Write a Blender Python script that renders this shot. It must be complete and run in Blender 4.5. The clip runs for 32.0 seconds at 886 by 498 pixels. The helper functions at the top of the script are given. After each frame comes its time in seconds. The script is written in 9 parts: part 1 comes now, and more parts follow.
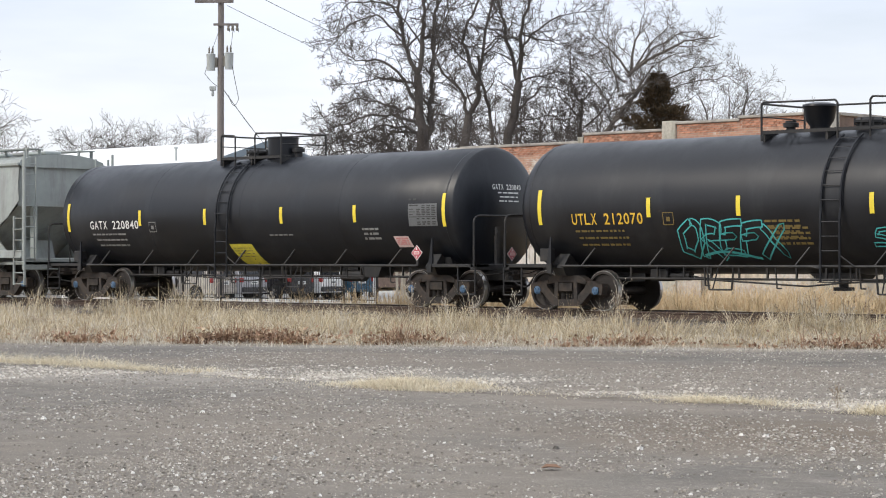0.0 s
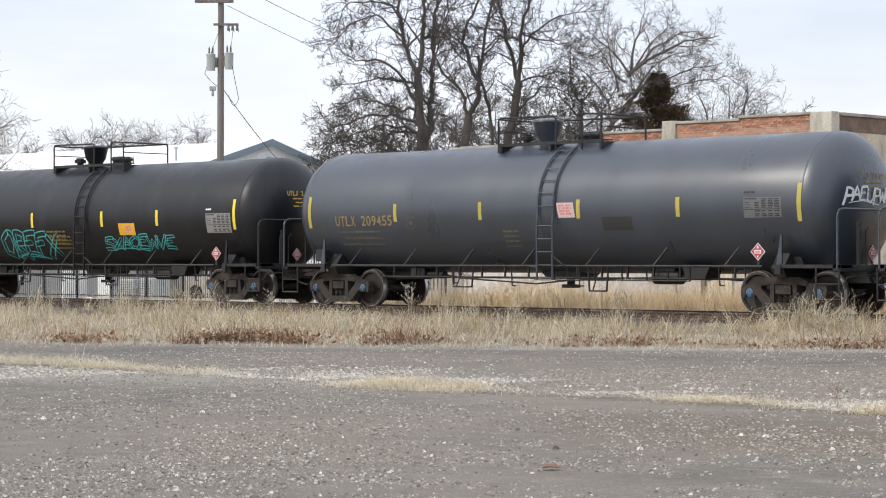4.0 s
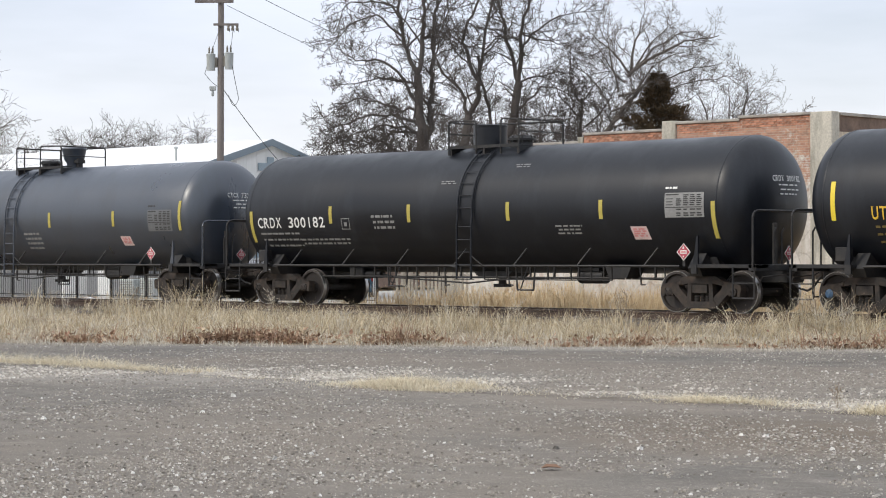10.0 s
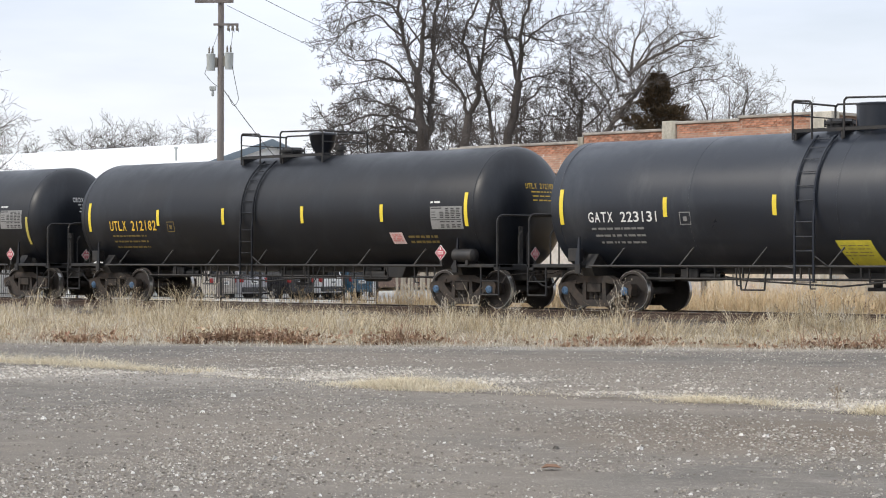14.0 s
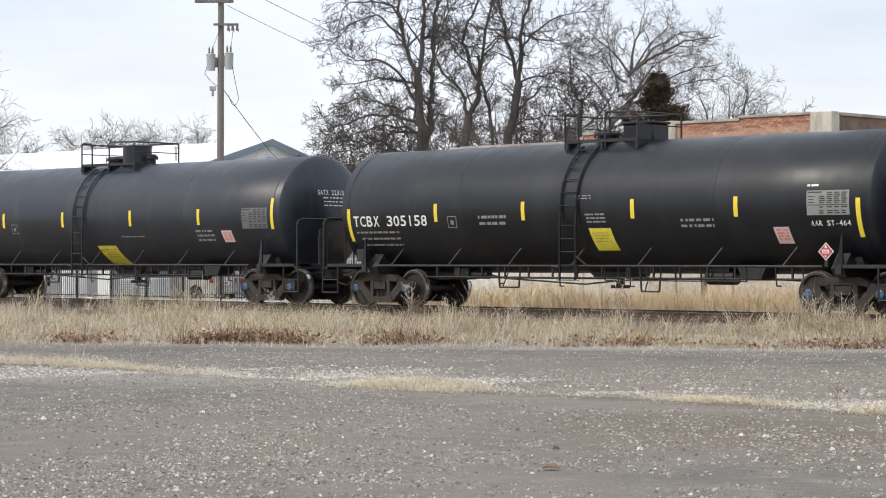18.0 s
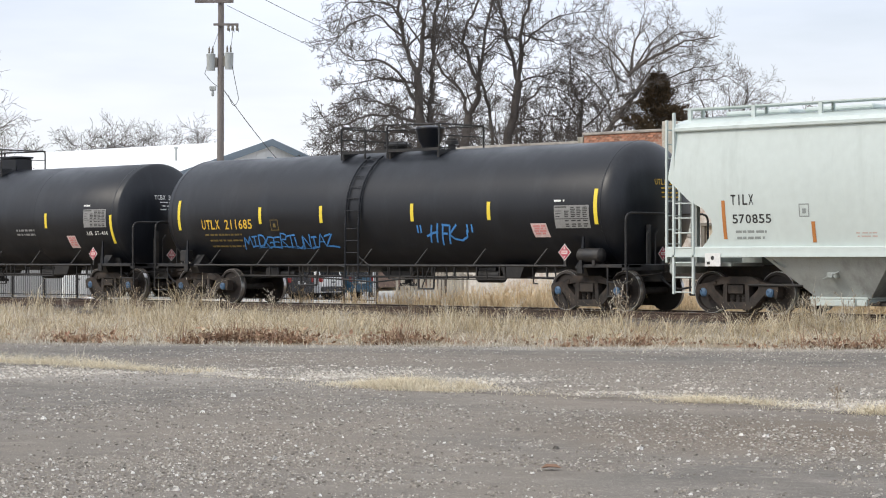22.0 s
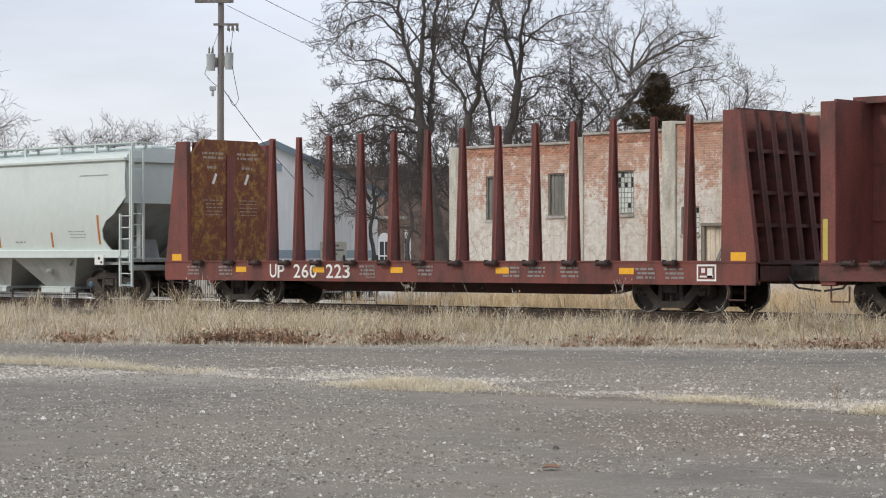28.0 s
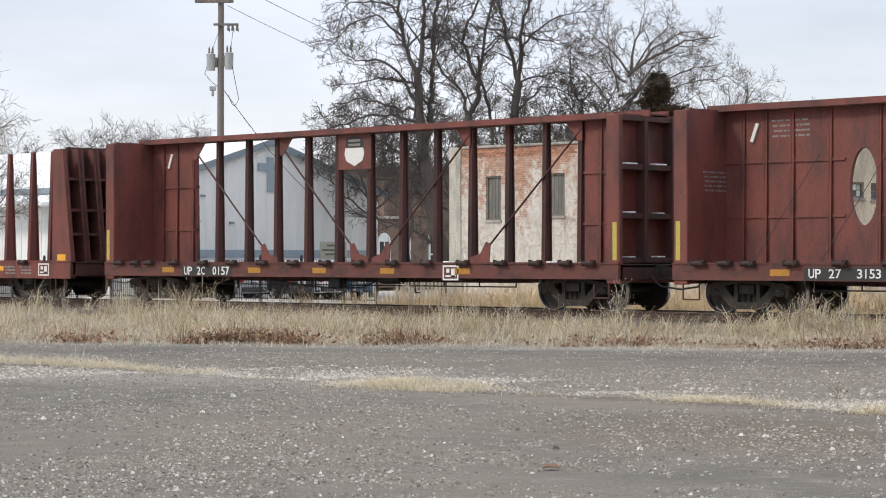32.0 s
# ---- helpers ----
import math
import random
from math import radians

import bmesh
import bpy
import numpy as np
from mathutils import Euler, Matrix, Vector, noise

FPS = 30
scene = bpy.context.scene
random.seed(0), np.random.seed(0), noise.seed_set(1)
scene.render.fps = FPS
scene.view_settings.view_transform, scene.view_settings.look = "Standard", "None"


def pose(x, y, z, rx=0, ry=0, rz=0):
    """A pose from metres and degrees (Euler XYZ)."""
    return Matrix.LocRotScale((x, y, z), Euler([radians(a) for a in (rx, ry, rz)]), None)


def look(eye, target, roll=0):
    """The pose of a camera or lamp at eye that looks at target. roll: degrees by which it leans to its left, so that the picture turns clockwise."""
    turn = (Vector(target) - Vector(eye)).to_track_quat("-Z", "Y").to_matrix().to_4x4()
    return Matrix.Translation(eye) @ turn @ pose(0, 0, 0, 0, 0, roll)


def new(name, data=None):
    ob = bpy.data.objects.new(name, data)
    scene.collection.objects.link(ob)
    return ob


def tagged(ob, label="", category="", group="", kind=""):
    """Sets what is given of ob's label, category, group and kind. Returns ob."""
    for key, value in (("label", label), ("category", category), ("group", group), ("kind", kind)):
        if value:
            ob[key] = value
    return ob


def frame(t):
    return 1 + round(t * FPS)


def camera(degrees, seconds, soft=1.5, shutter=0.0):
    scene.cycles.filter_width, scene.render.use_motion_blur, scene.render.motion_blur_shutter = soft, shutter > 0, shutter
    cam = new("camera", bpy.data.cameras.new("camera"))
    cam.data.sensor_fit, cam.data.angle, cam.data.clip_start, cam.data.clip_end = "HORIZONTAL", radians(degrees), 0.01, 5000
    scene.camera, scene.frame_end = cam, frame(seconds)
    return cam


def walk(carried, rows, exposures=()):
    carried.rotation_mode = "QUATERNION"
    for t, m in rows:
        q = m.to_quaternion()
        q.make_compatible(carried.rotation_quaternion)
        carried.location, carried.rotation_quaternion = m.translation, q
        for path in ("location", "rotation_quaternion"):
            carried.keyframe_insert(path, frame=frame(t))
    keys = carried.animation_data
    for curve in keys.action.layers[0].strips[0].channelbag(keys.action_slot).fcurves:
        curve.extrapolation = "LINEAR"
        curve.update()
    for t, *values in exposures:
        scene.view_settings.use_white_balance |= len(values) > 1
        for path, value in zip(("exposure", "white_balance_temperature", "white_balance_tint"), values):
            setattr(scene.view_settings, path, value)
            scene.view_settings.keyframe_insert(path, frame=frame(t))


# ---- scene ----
import functools

# camera: stands still beside the lot and looks slantwise across the track
RAIL = 0.40          # top of rail above the lot
EYE = Vector((0.0, -39.457, RAIL + 1.156))
YAW, TILT = 44.015, 0.286
cam = camera(22.75, 32.0, soft=1.06)
STAND = pose(EYE.x, EYE.y, EYE.z, 90 + TILT, 0, YAW)
walk(cam, [(0, STAND), (32, STAND)], exposures=[(0, 0.06), (4, 0.06), (6.5, -0.05), (9.5, -0.07), (11, 0.03), (23.2, 0.04), (24, -0.30), (25, -0.37), (26, -0.37), (28, -0.20), (29, -0.13), (30, -0.12), (31, -0.20), (32, -0.08)])


def travel(t):
    """Metres that the train has gone at t seconds."""
    return 0.01037 + 6.37326 * t - 0.0056029 * t ** 2 + 0.000074615 * t ** 3 - 0.0000022131 * t ** 4


# ---- world and sun ----
world = bpy.data.worlds.new("sky")
scene.world = world
world.use_nodes = True
wn = world.node_tree.nodes
wl = world.node_tree.links
wn.clear()
w_out = wn.new("ShaderNodeOutputWorld")
w_bg = wn.new("ShaderNodeBackground")
w_sky = wn.new("ShaderNodeTexSky")
w_sky.sky_type = "NISHITA"
w_sky.sun_disc = False
SUN_EL, SUN_AZ = 38.0, 205.0
w_sky.sun_elevation, w_sky.sun_rotation = radians(SUN_EL), radians(SUN_AZ)
w_sky.dust_density, w_sky.air_density = 2.5, 1.0
w_gain = wn.new("ShaderNodeMix")
w_gain.data_type, w_gain.blend_type = "RGBA", "MULTIPLY"
w_gain.inputs["Factor"].default_value = 1.0
w_gain.inputs[7].default_value = (0.11, 0.11, 0.11, 1)
w_cloud = wn.new("ShaderNodeMix")      # a thin high overcast veils the blue
w_cloud.data_type = "RGBA"
w_veil = wn.new("ShaderNodeValToRGB")  # white haze at the horizon, bluer higher up
w_veil.color_ramp.elements[0].position, w_veil.color_ramp.elements[0].color = 0.0, (1.0, 1.0, 1.0, 1)
w_veil.color_ramp.elements[1].position, w_veil.color_ramp.elements[1].color = 1.0, (1.25, 1.31, 1.43, 1)
mid_veil = w_veil.color_ramp.elements.new(0.125)
mid_veil.color = (0.79, 0.85, 0.98, 1)
low_veil = w_veil.color_ramp.elements.new(0.045)
low_veil.color = (0.95, 0.975, 1.03, 1)
w_co = wn.new("ShaderNodeTexCoord")
w_map = wn.new("ShaderNodeMapping")
w_map.inputs["Scale"].default_value = (5.0, 5.0, 26.0)
w_noise = wn.new("ShaderNodeTexNoise")
w_noise.inputs["Scale"].default_value, w_noise.inputs["Detail"].default_value = 1.0, 5.0
w_ramp = wn.new("ShaderNodeMapRange")
w_ramp.inputs["From Min"].default_value, w_ramp.inputs["From Max"].default_value = 0.3, 0.7
w_ramp.inputs["To Min"].default_value, w_ramp.inputs["To Max"].default_value = 0.66, 1.0
w_sep = wn.new("ShaderNodeSeparateXYZ")
wl.new(w_co.outputs["Generated"], w_sep.inputs[0])
wl.new(w_sep.outputs[2], w_veil.inputs["Fac"])
wl.new(w_veil.outputs["Color"], w_cloud.inputs[7])
wl.new(w_co.outputs["Generated"], w_map.inputs["Vector"])
wl.new(w_map.outputs["Vector"], w_noise.inputs["Vector"])
wl.new(w_noise.outputs["Fac"], w_ramp.inputs["Value"])
wl.new(w_sky.outputs["Color"], w_gain.inputs[6])
wl.new(w_gain.outputs[2], w_cloud.inputs[6])
wl.new(w_ramp.outputs["Result"], w_cloud.inputs["Factor"])
wl.new(w_cloud.outputs[2], w_bg.inputs["Color"])
wl.new(w_bg.outputs["Background"], w_out.inputs["Surface"])
w_bg.inputs["Strength"].default_value = 1.14

sun = new("sun", bpy.data.lights.new("sun", "SUN"))
sun.data.energy, sun.data.angle, sun.data.color = 1.7, radians(10), (1.0, 0.93, 0.82)
az, el = radians(SUN_AZ), radians(SUN_EL)
SUN_DIR = Vector((math.sin(az) * math.cos(el), math.cos(az) * math.cos(el), math.sin(el)))
sun.matrix_world = look(SUN_DIR * 60, (0, 0, 0))


# ---- materials ----
def paint(name, col, rough=0.6, metal=0.0, vary=0.25, scale=3.0, bump=0.0, bump_scale=60.0, dirt=None, dirt_amount=0.5,
          dirt_scale=1.2, streak=1.0, rand=0.0, spec=0.5):
    """Painted, rusted or mineral surface: two scales of variation, dirt patches (streak > 1 draws them out downwards), fine relief."""
    m = bpy.data.materials.new(name)
    m.use_nodes = True
    n, l = m.node_tree.nodes, m.node_tree.links
    b = n["Principled BSDF"]
    b.inputs["Roughness"].default_value = rough
    b.inputs["Metallic"].default_value = metal
    b.inputs["Specular IOR Level"].default_value = spec
    co = n.new("ShaderNodeTexCoord")
    mp = n.new("ShaderNodeMapping")
    mp.inputs["Scale"].default_value = (1, 1, 1 / streak)
    l.new(co.outputs["Object"], mp.inputs["Vector"])
    big = n.new("ShaderNodeTexNoise")
    big.inputs["Scale"].default_value, big.inputs["Detail"].default_value, big.inputs["Roughness"].default_value = scale, 6, 0.62
    l.new(mp.outputs["Vector"], big.inputs["Vector"])
    fine = n.new("ShaderNodeTexNoise")
    fine.inputs["Scale"].default_value, fine.inputs["Detail"].default_value = bump_scale, 4
    l.new(co.outputs["Object"], fine.inputs["Vector"])
    addn = n.new("ShaderNodeMath")
    addn.operation = "ADD"
    l.new(big.outputs["Fac"], addn.inputs[0])
    l.new(fine.outputs["Fac"], addn.inputs[1])
    rng = n.new("ShaderNodeMapRange")
    rng.inputs["From Min"].default_value, rng.inputs["From Max"].default_value = 0.65, 1.35
    rng.inputs["To Min"].default_value, rng.inputs["To Max"].default_value = 1 - vary, 1 + vary
    l.new(addn.outputs[0], rng.inputs["Value"])
    mul = n.new("ShaderNodeMix")
    mul.data_type, mul.blend_type = "RGBA", "MULTIPLY"
    mul.inputs["Factor"].default_value = 1.0
    mul.inputs[6].default_value = (*col[:3], 1)
    val = rng.outputs["Result"]
    if rand:
        oi = n.new("ShaderNodeObjectInfo")
        r2 = n.new("ShaderNodeMapRange")
        r2.inputs["To Min"].default_value, r2.inputs["To Max"].default_value = 1 - rand, 1 + rand
        l.new(oi.outputs["Random"], r2.inputs["Value"])
        mm = n.new("ShaderNodeMath")
        mm.operation = "MULTIPLY"
        l.new(val, mm.inputs[0])
        l.new(r2.outputs["Result"], mm.inputs[1])
        val = mm.outputs[0]
    l.new(val, mul.inputs[7])
    last = mul.outputs[2]
    if dirt:
        dn = n.new("ShaderNodeTexNoise")
        dn.inputs["Scale"].default_value, dn.inputs["Detail"].default_value, dn.inputs["Roughness"].default_value = dirt_scale, 8, 0.7
        l.new(mp.outputs["Vector"], dn.inputs["Vector"])
        dr = n.new("ShaderNodeMapRange")
        dr.inputs["From Min"].default_value, dr.inputs["From Max"].default_value = 0.62 - 0.3 * dirt_amount, 0.82 - 0.3 * dirt_amount
        l.new(dn.outputs["Fac"], dr.inputs["Value"])
        dm = n.new("ShaderNodeMix")
        dm.data_type = "RGBA"
        dm.inputs[7].default_value = (*dirt[:3], 1)
        l.new(dr.outputs["Result"], dm.inputs["Factor"])
        l.new(last, dm.inputs[6])
        last = dm.outputs[2]
    l.new(last, b.inputs["Base Color"])
    rr = n.new("ShaderNodeMapRange")
    rr.inputs["From Min"].default_value, rr.inputs["From Max"].default_value = 0.3, 0.7
    rr.inputs["To Min"].default_value, rr.inputs["To Max"].default_value = max(0.05, rough - 0.1), min(1, rough + 0.12)
    l.new(big.outputs["Fac"], rr.inputs["Value"])
    l.new(rr.outputs["Result"], b.inputs["Roughness"])
    if bump:
        bp = n.new("ShaderNodeBump")
        bp.inputs["Strength"].default_value, bp.inputs["Distance"].default_value = bump, 0.02
        l.new(addn.outputs[0], bp.inputs["Height"])
        l.new(bp.outputs["Normal"], b.inputs["Normal"])
    return m


M = {}
M["tank_black"] = paint("tank_black", (0.0066, 0.0082, 0.0122), 0.38, vary=0.25, scale=0.9, dirt=(0.017, 0.0195, 0.025), dirt_amount=0.35, streak=3.5, bump=0.03, bump_scale=30, spec=0.40)
M["tank_brown"] = paint("tank_brown", (0.0076, 0.0084, 0.0114), 0.38, vary=0.25, scale=0.9, dirt=(0.019, 0.0202, 0.0232), dirt_amount=0.35, streak=3.5, bump=0.03, bump_scale=30, spec=0.42)
M["tank_slate"] = paint("tank_slate", (0.014, 0.018, 0.027), 0.36, vary=0.2, scale=0.9, dirt=(0.036, 0.041, 0.050), dirt_amount=0.3, streak=3.5, bump=0.03, bump_scale=30)
M["tank_grey"] = paint("tank_grey", (0.034, 0.044, 0.062), 0.34, vary=0.18, scale=0.9, dirt=(0.029, 0.035, 0.044), dirt_amount=0.35, streak=4, bump=0.03, bump_scale=30, spec=0.95)
M["black_steel"] = paint("black_steel", (0.013, 0.013, 0.014), 0.55, vary=0.3, scale=4, dirt=(0.035, 0.030, 0.026), dirt_amount=0.5, dirt_scale=3)
M["truck_steel"] = paint("truck_steel", (0.029, 0.025, 0.022), 0.8, vary=0.4, scale=6, dirt=(0.062, 0.045, 0.034), dirt_amount=0.6, dirt_scale=4, bump=0.15, bump_scale=40, rand=0.35)
M["wheel_steel"] = paint("wheel_steel", (0.038, 0.030, 0.026), 0.7, vary=0.35, scale=5, dirt=(0.03, 0.026, 0.024), dirt_amount=0.6, dirt_scale=5)
M["tread"] = paint("tread", (0.45, 0.44, 0.43), 0.3, 0.9, vary=0.1)
M["cap_blue"] = paint("cap_blue", (0.07, 0.14, 0.24), 0.5, vary=0.3, scale=20)
M["white_paint"] = paint("white_paint", (0.72, 0.72, 0.70), 0.6, vary=0.12, scale=12)
M["faint_white"] = paint("faint_white", (0.22, 0.22, 0.215), 0.7, vary=0.3, scale=20)
M["yellow_letter"] = paint("yellow_letter", (0.72, 0.45, 0.04), 0.6, vary=0.15, scale=12)
M["faint_yellow"] = paint("faint_yellow", (0.16, 0.115, 0.035), 0.7, vary=0.3, scale=20)
M["dull_gold"] = paint("dull_gold", (0.27, 0.20, 0.08), 0.7, vary=0.3, scale=14)
M["faint_gold"] = paint("faint_gold", (0.125, 0.115, 0.085), 0.7, vary=0.3, scale=14)
M["stripe_yellow"] = paint("stripe_yellow", (0.80, 0.62, 0.05), 0.45, vary=0.1, scale=10)
M["stripe_dim"] = paint("stripe_dim", (0.46, 0.38, 0.08), 0.5, vary=0.2, scale=10)
M["stripe_orange"] = paint("stripe_orange", (0.45, 0.17, 0.04), 0.55, vary=0.2, scale=10)
M["sticker_orange"] = paint("sticker_orange", (0.78, 0.40, 0.02), 0.5, vary=0.15, scale=10)
M["sticker_yellow"] = paint("sticker_yellow", (0.66, 0.58, 0.06), 0.6, vary=0.25, scale=6)
M["panel_grey"] = paint("panel_grey", (0.25, 0.25, 0.245), 0.6, vary=0.2, scale=14)
M["panel_dark"] = paint("panel_dark", (0.13, 0.135, 0.14), 0.6, vary=0.2, scale=10)
M["ink"] = paint("ink", (0.03, 0.03, 0.03), 0.6, vary=0.2, scale=20)
M["placard_pink"] = paint("placard_pink", (0.62, 0.25, 0.24), 0.6, vary=0.2, scale=20)
M["placard_pale"] = paint("placard_pale", (0.62, 0.47, 0.45), 0.6, vary=0.2, scale=20)
M["placard_red"] = paint("placard_red", (0.44, 0.06, 0.09), 0.5, vary=0.15, scale=20)
M["teal_spray"] = paint("teal_spray", (0.07, 0.42, 0.42), 0.6, vary=0.25, scale=9)
M["blue_spray"] = paint("blue_spray", (0.055, 0.23, 0.55), 0.6, vary=0.25, scale=9)
M["white_spray"] = paint("white_spray", (0.75, 0.76, 0.76), 0.6, vary=0.2, scale=9)
M["hopper_white"] = paint("hopper_white", (0.56, 0.62, 0.595), 0.45, vary=0.05, scale=0.6, dirt=(0.48, 0.535, 0.51), dirt_amount=0.25, streak=5, bump=0.012, bump_scale=5)
M["hopper_grey"] = paint("hopper_grey", (0.33, 0.36, 0.345), 0.55, vary=0.1, scale=0.8, dirt=(0.22, 0.22, 0.21), dirt_amount=0.4, streak=5, bump=0.012, bump_scale=5)
# the side sheets' pale paint, dirty, with underside shade mixed into the colour
M["hopper_under_shade"] = paint("hopper_under_shade", (0.37, 0.39, 0.375), 0.6, vary=0.15, scale=1.5, dirt=(0.22, 0.22, 0.205), dirt_amount=0.42, streak=3)
M["patch_amber"] = paint("patch_amber", (0.42, 0.20, 0.025), 0.55, vary=0.25, scale=10)
M["hopper_mark"] = paint("hopper_mark", (0.26, 0.285, 0.275), 0.6, vary=0.2, scale=20)
M["hopper_red_mark"] = paint("hopper_red_mark", (0.52, 0.40, 0.35), 0.6, vary=0.2, scale=20)
M["old_letter"] = paint("old_letter", (0.33, 0.27, 0.22), 0.8, vary=0.4, scale=14)
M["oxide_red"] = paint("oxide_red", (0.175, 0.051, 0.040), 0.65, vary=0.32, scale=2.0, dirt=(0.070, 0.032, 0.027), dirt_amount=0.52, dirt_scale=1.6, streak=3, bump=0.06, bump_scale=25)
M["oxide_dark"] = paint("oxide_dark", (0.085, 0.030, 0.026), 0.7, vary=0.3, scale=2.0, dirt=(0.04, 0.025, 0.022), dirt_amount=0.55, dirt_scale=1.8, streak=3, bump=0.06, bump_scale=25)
M["bulkhead_worn"] = paint("bulkhead_worn", (0.15, 0.050, 0.026), 0.8, vary=0.4, scale=4.0, dirt=(0.36, 0.21, 0.05), dirt_amount=0.50, dirt_scale=6.0, streak=1.3, bump=0.15, bump_scale=25)
M["sill_red"] = paint("sill_red", (0.125, 0.042, 0.034), 0.7, vary=0.35, scale=2.5, dirt=(0.05, 0.028, 0.024), dirt_amount=0.5, dirt_scale=2.2, streak=0.6, bump=0.08, bump_scale=25)
M["snow"] = paint("snow", (0.85, 0.87, 0.9), 0.7, vary=0.05, scale=8, bump=0.2, bump_scale=30)


# ---- mesh helpers ----
class Shape:
    """Vertices and faces of one part."""

    def __init__(self):
        self.v, self.f = [], []

    def add(self, verts, faces):
        k = len(self.v)
        self.v += [tuple(p) for p in verts]
        self.f += [tuple(i + k for i in q) for q in faces]
        return self

    def box(self, x0, x1, y0, y1, z0, z1, ch=0.0):
        if ch <= 0:
            p = [(x, y, z) for x in (x0, x1) for y in (y0, y1) for z in (z0, z1)]
            return self.add(p, [(0, 1, 3, 2), (4, 6, 7, 5), (0, 4, 5, 1), (2, 3, 7, 6), (0, 2, 6, 4), (1, 5, 7, 3)])
        ch = min(ch, (x1 - x0) * 0.45, (y1 - y0) * 0.45, (z1 - z0) * 0.45)
        bm = bmesh.new()
        bmesh.ops.create_cube(bm, size=1)
        for q in bm.verts:
            q.co = Vector(((x0 + x1) / 2 + q.co.x * (x1 - x0), (y0 + y1) / 2 + q.co.y * (y1 - y0), (z0 + z1) / 2 + q.co.z * (z1 - z0)))
        bmesh.ops.bevel(bm, geom=bm.edges[:], offset=ch, segments=1, affect="EDGES")
        bm.verts.index_update()
        self.add([q.co for q in bm.verts], [[q.index for q in g.verts] for g in bm.faces])
        bm.free()
        return self

    def cyl(self, a, b, r, r2=None, n=10, caps=True):
        a, b = Vector(a), Vector(b)
        r2 = r if r2 is None else r2
        w = (b - a).normalized()
        e = Vector((0, 0, 1)) if abs(w.z) < 0.9 else Vector((1, 0, 0))
        s = w.cross(e).normalized()
        c = s.cross(w)
        ring = [s * math.cos(2 * math.pi * i / n) + c * math.sin(2 * math.pi * i / n) for i in range(n)]
        pts = [a + d * r for d in ring] + [b + d * r2 for d in ring]
        fs = [(i, (i + 1) % n, n + (i + 1) % n, n + i) for i in range(n)]
        if caps:
            fs += [tuple(range(n))[::-1], tuple(range(n, 2 * n))]
        return self.add(pts, fs)

    def tube(self, pts, r, n=6):
        for a, b in zip(pts, pts[1:]):
            self.cyl(a, b, r, n=n)
        return self

    def prism(self, outline, y0, y1, axis="y"):
        """A flat outline, (x, z) or (y, z) or (x, y), drawn out along the third axis."""
        n = len(outline)
        if axis == "y":
            p = [(a, y0, b) for a, b in outline] + [(a, y1, b) for a, b in outline]
        elif axis == "x":
            p = [(y0, a, b) for a, b in outline] + [(y1, a, b) for a, b in outline]
        else:
            p = [(a, b, y0) for a, b in outline] + [(a, b, y1) for a, b in outline]
        return self.add(p, [tuple(range(n)), tuple(range(2 * n - 1, n - 1, -1))] + [(i, n + i, n + (i + 1) % n, (i + 1) % n) for i in range(n)])

    def lathe(self, profile, n=24, axis="z", at=(0, 0, 0), caps=True):
        """profile: (place on the axis, radius)."""
        k, at = len(profile), Vector(at)
        p = []
        for h, r in profile:
            for i in range(n):
                c, s = r * math.cos(2 * math.pi * i / n), r * math.sin(2 * math.pi * i / n)
                p.append(at + Vector((c, s, h) if axis == "z" else ((h, c, s) if axis == "x" else (c, h, s))))
        fs = [(j * n + i, j * n + (i + 1) % n, (j + 1) * n + (i + 1) % n, (j + 1) * n + i) for j in range(k - 1) for i in range(n)]
        if caps and profile[0][1] > 1e-6:
            fs.append(tuple(range(n)))
        if caps and profile[-1][1] > 1e-6:
            fs.append(tuple(range((k - 1) * n, k * n))[::-1])
        return self.add(p, fs)

    def mesh(self, name, material, smooth=False):
        me = bpy.data.meshes.new(name)
        me.from_pydata(self.v, [], self.f)
        me.validate()
        bm = bmesh.new()
        bm.from_mesh(me)
        bmesh.ops.recalc_face_normals(bm, faces=bm.faces[:])
        bm.to_mesh(me)
        bm.free()
        if smooth:
            me.shade_smooth()
            me.set_sharp_from_angle(angle=radians(38))
        me.materials.append(material)
        return me


TINY = ("small_lettering", "lettering", "data_line", "print", "faded_lettering", "end_lettering", "red_lettering")      # writing too small to pick apart


def part(name, shape, material, parent, label="", smooth=False, at=None):
    """One mesh object under a thing or a part; shape is a Shape or a mesh to share."""
    me = shape if isinstance(shape, bpy.types.Mesh) else shape.mesh(name, material, smooth)
    ob = new(name, me)
    ob.parent = parent
    if at is not None:
        ob.matrix_basis = at
    if name in TINY:
        ob["kind"] = "stuff"
    return tagged(ob, label) if label else ob


def thing(name, label, category, m=None, group="", shape=None, material=None, kind="", smooth=False):
    """A top-level object: an Empty that carries parts, or one mesh."""
    ob = new(name, shape.mesh(name, material, smooth) if shape else None)
    if m is not None:
        ob.matrix_basis = m
    return tagged(ob, label, category, group, kind)


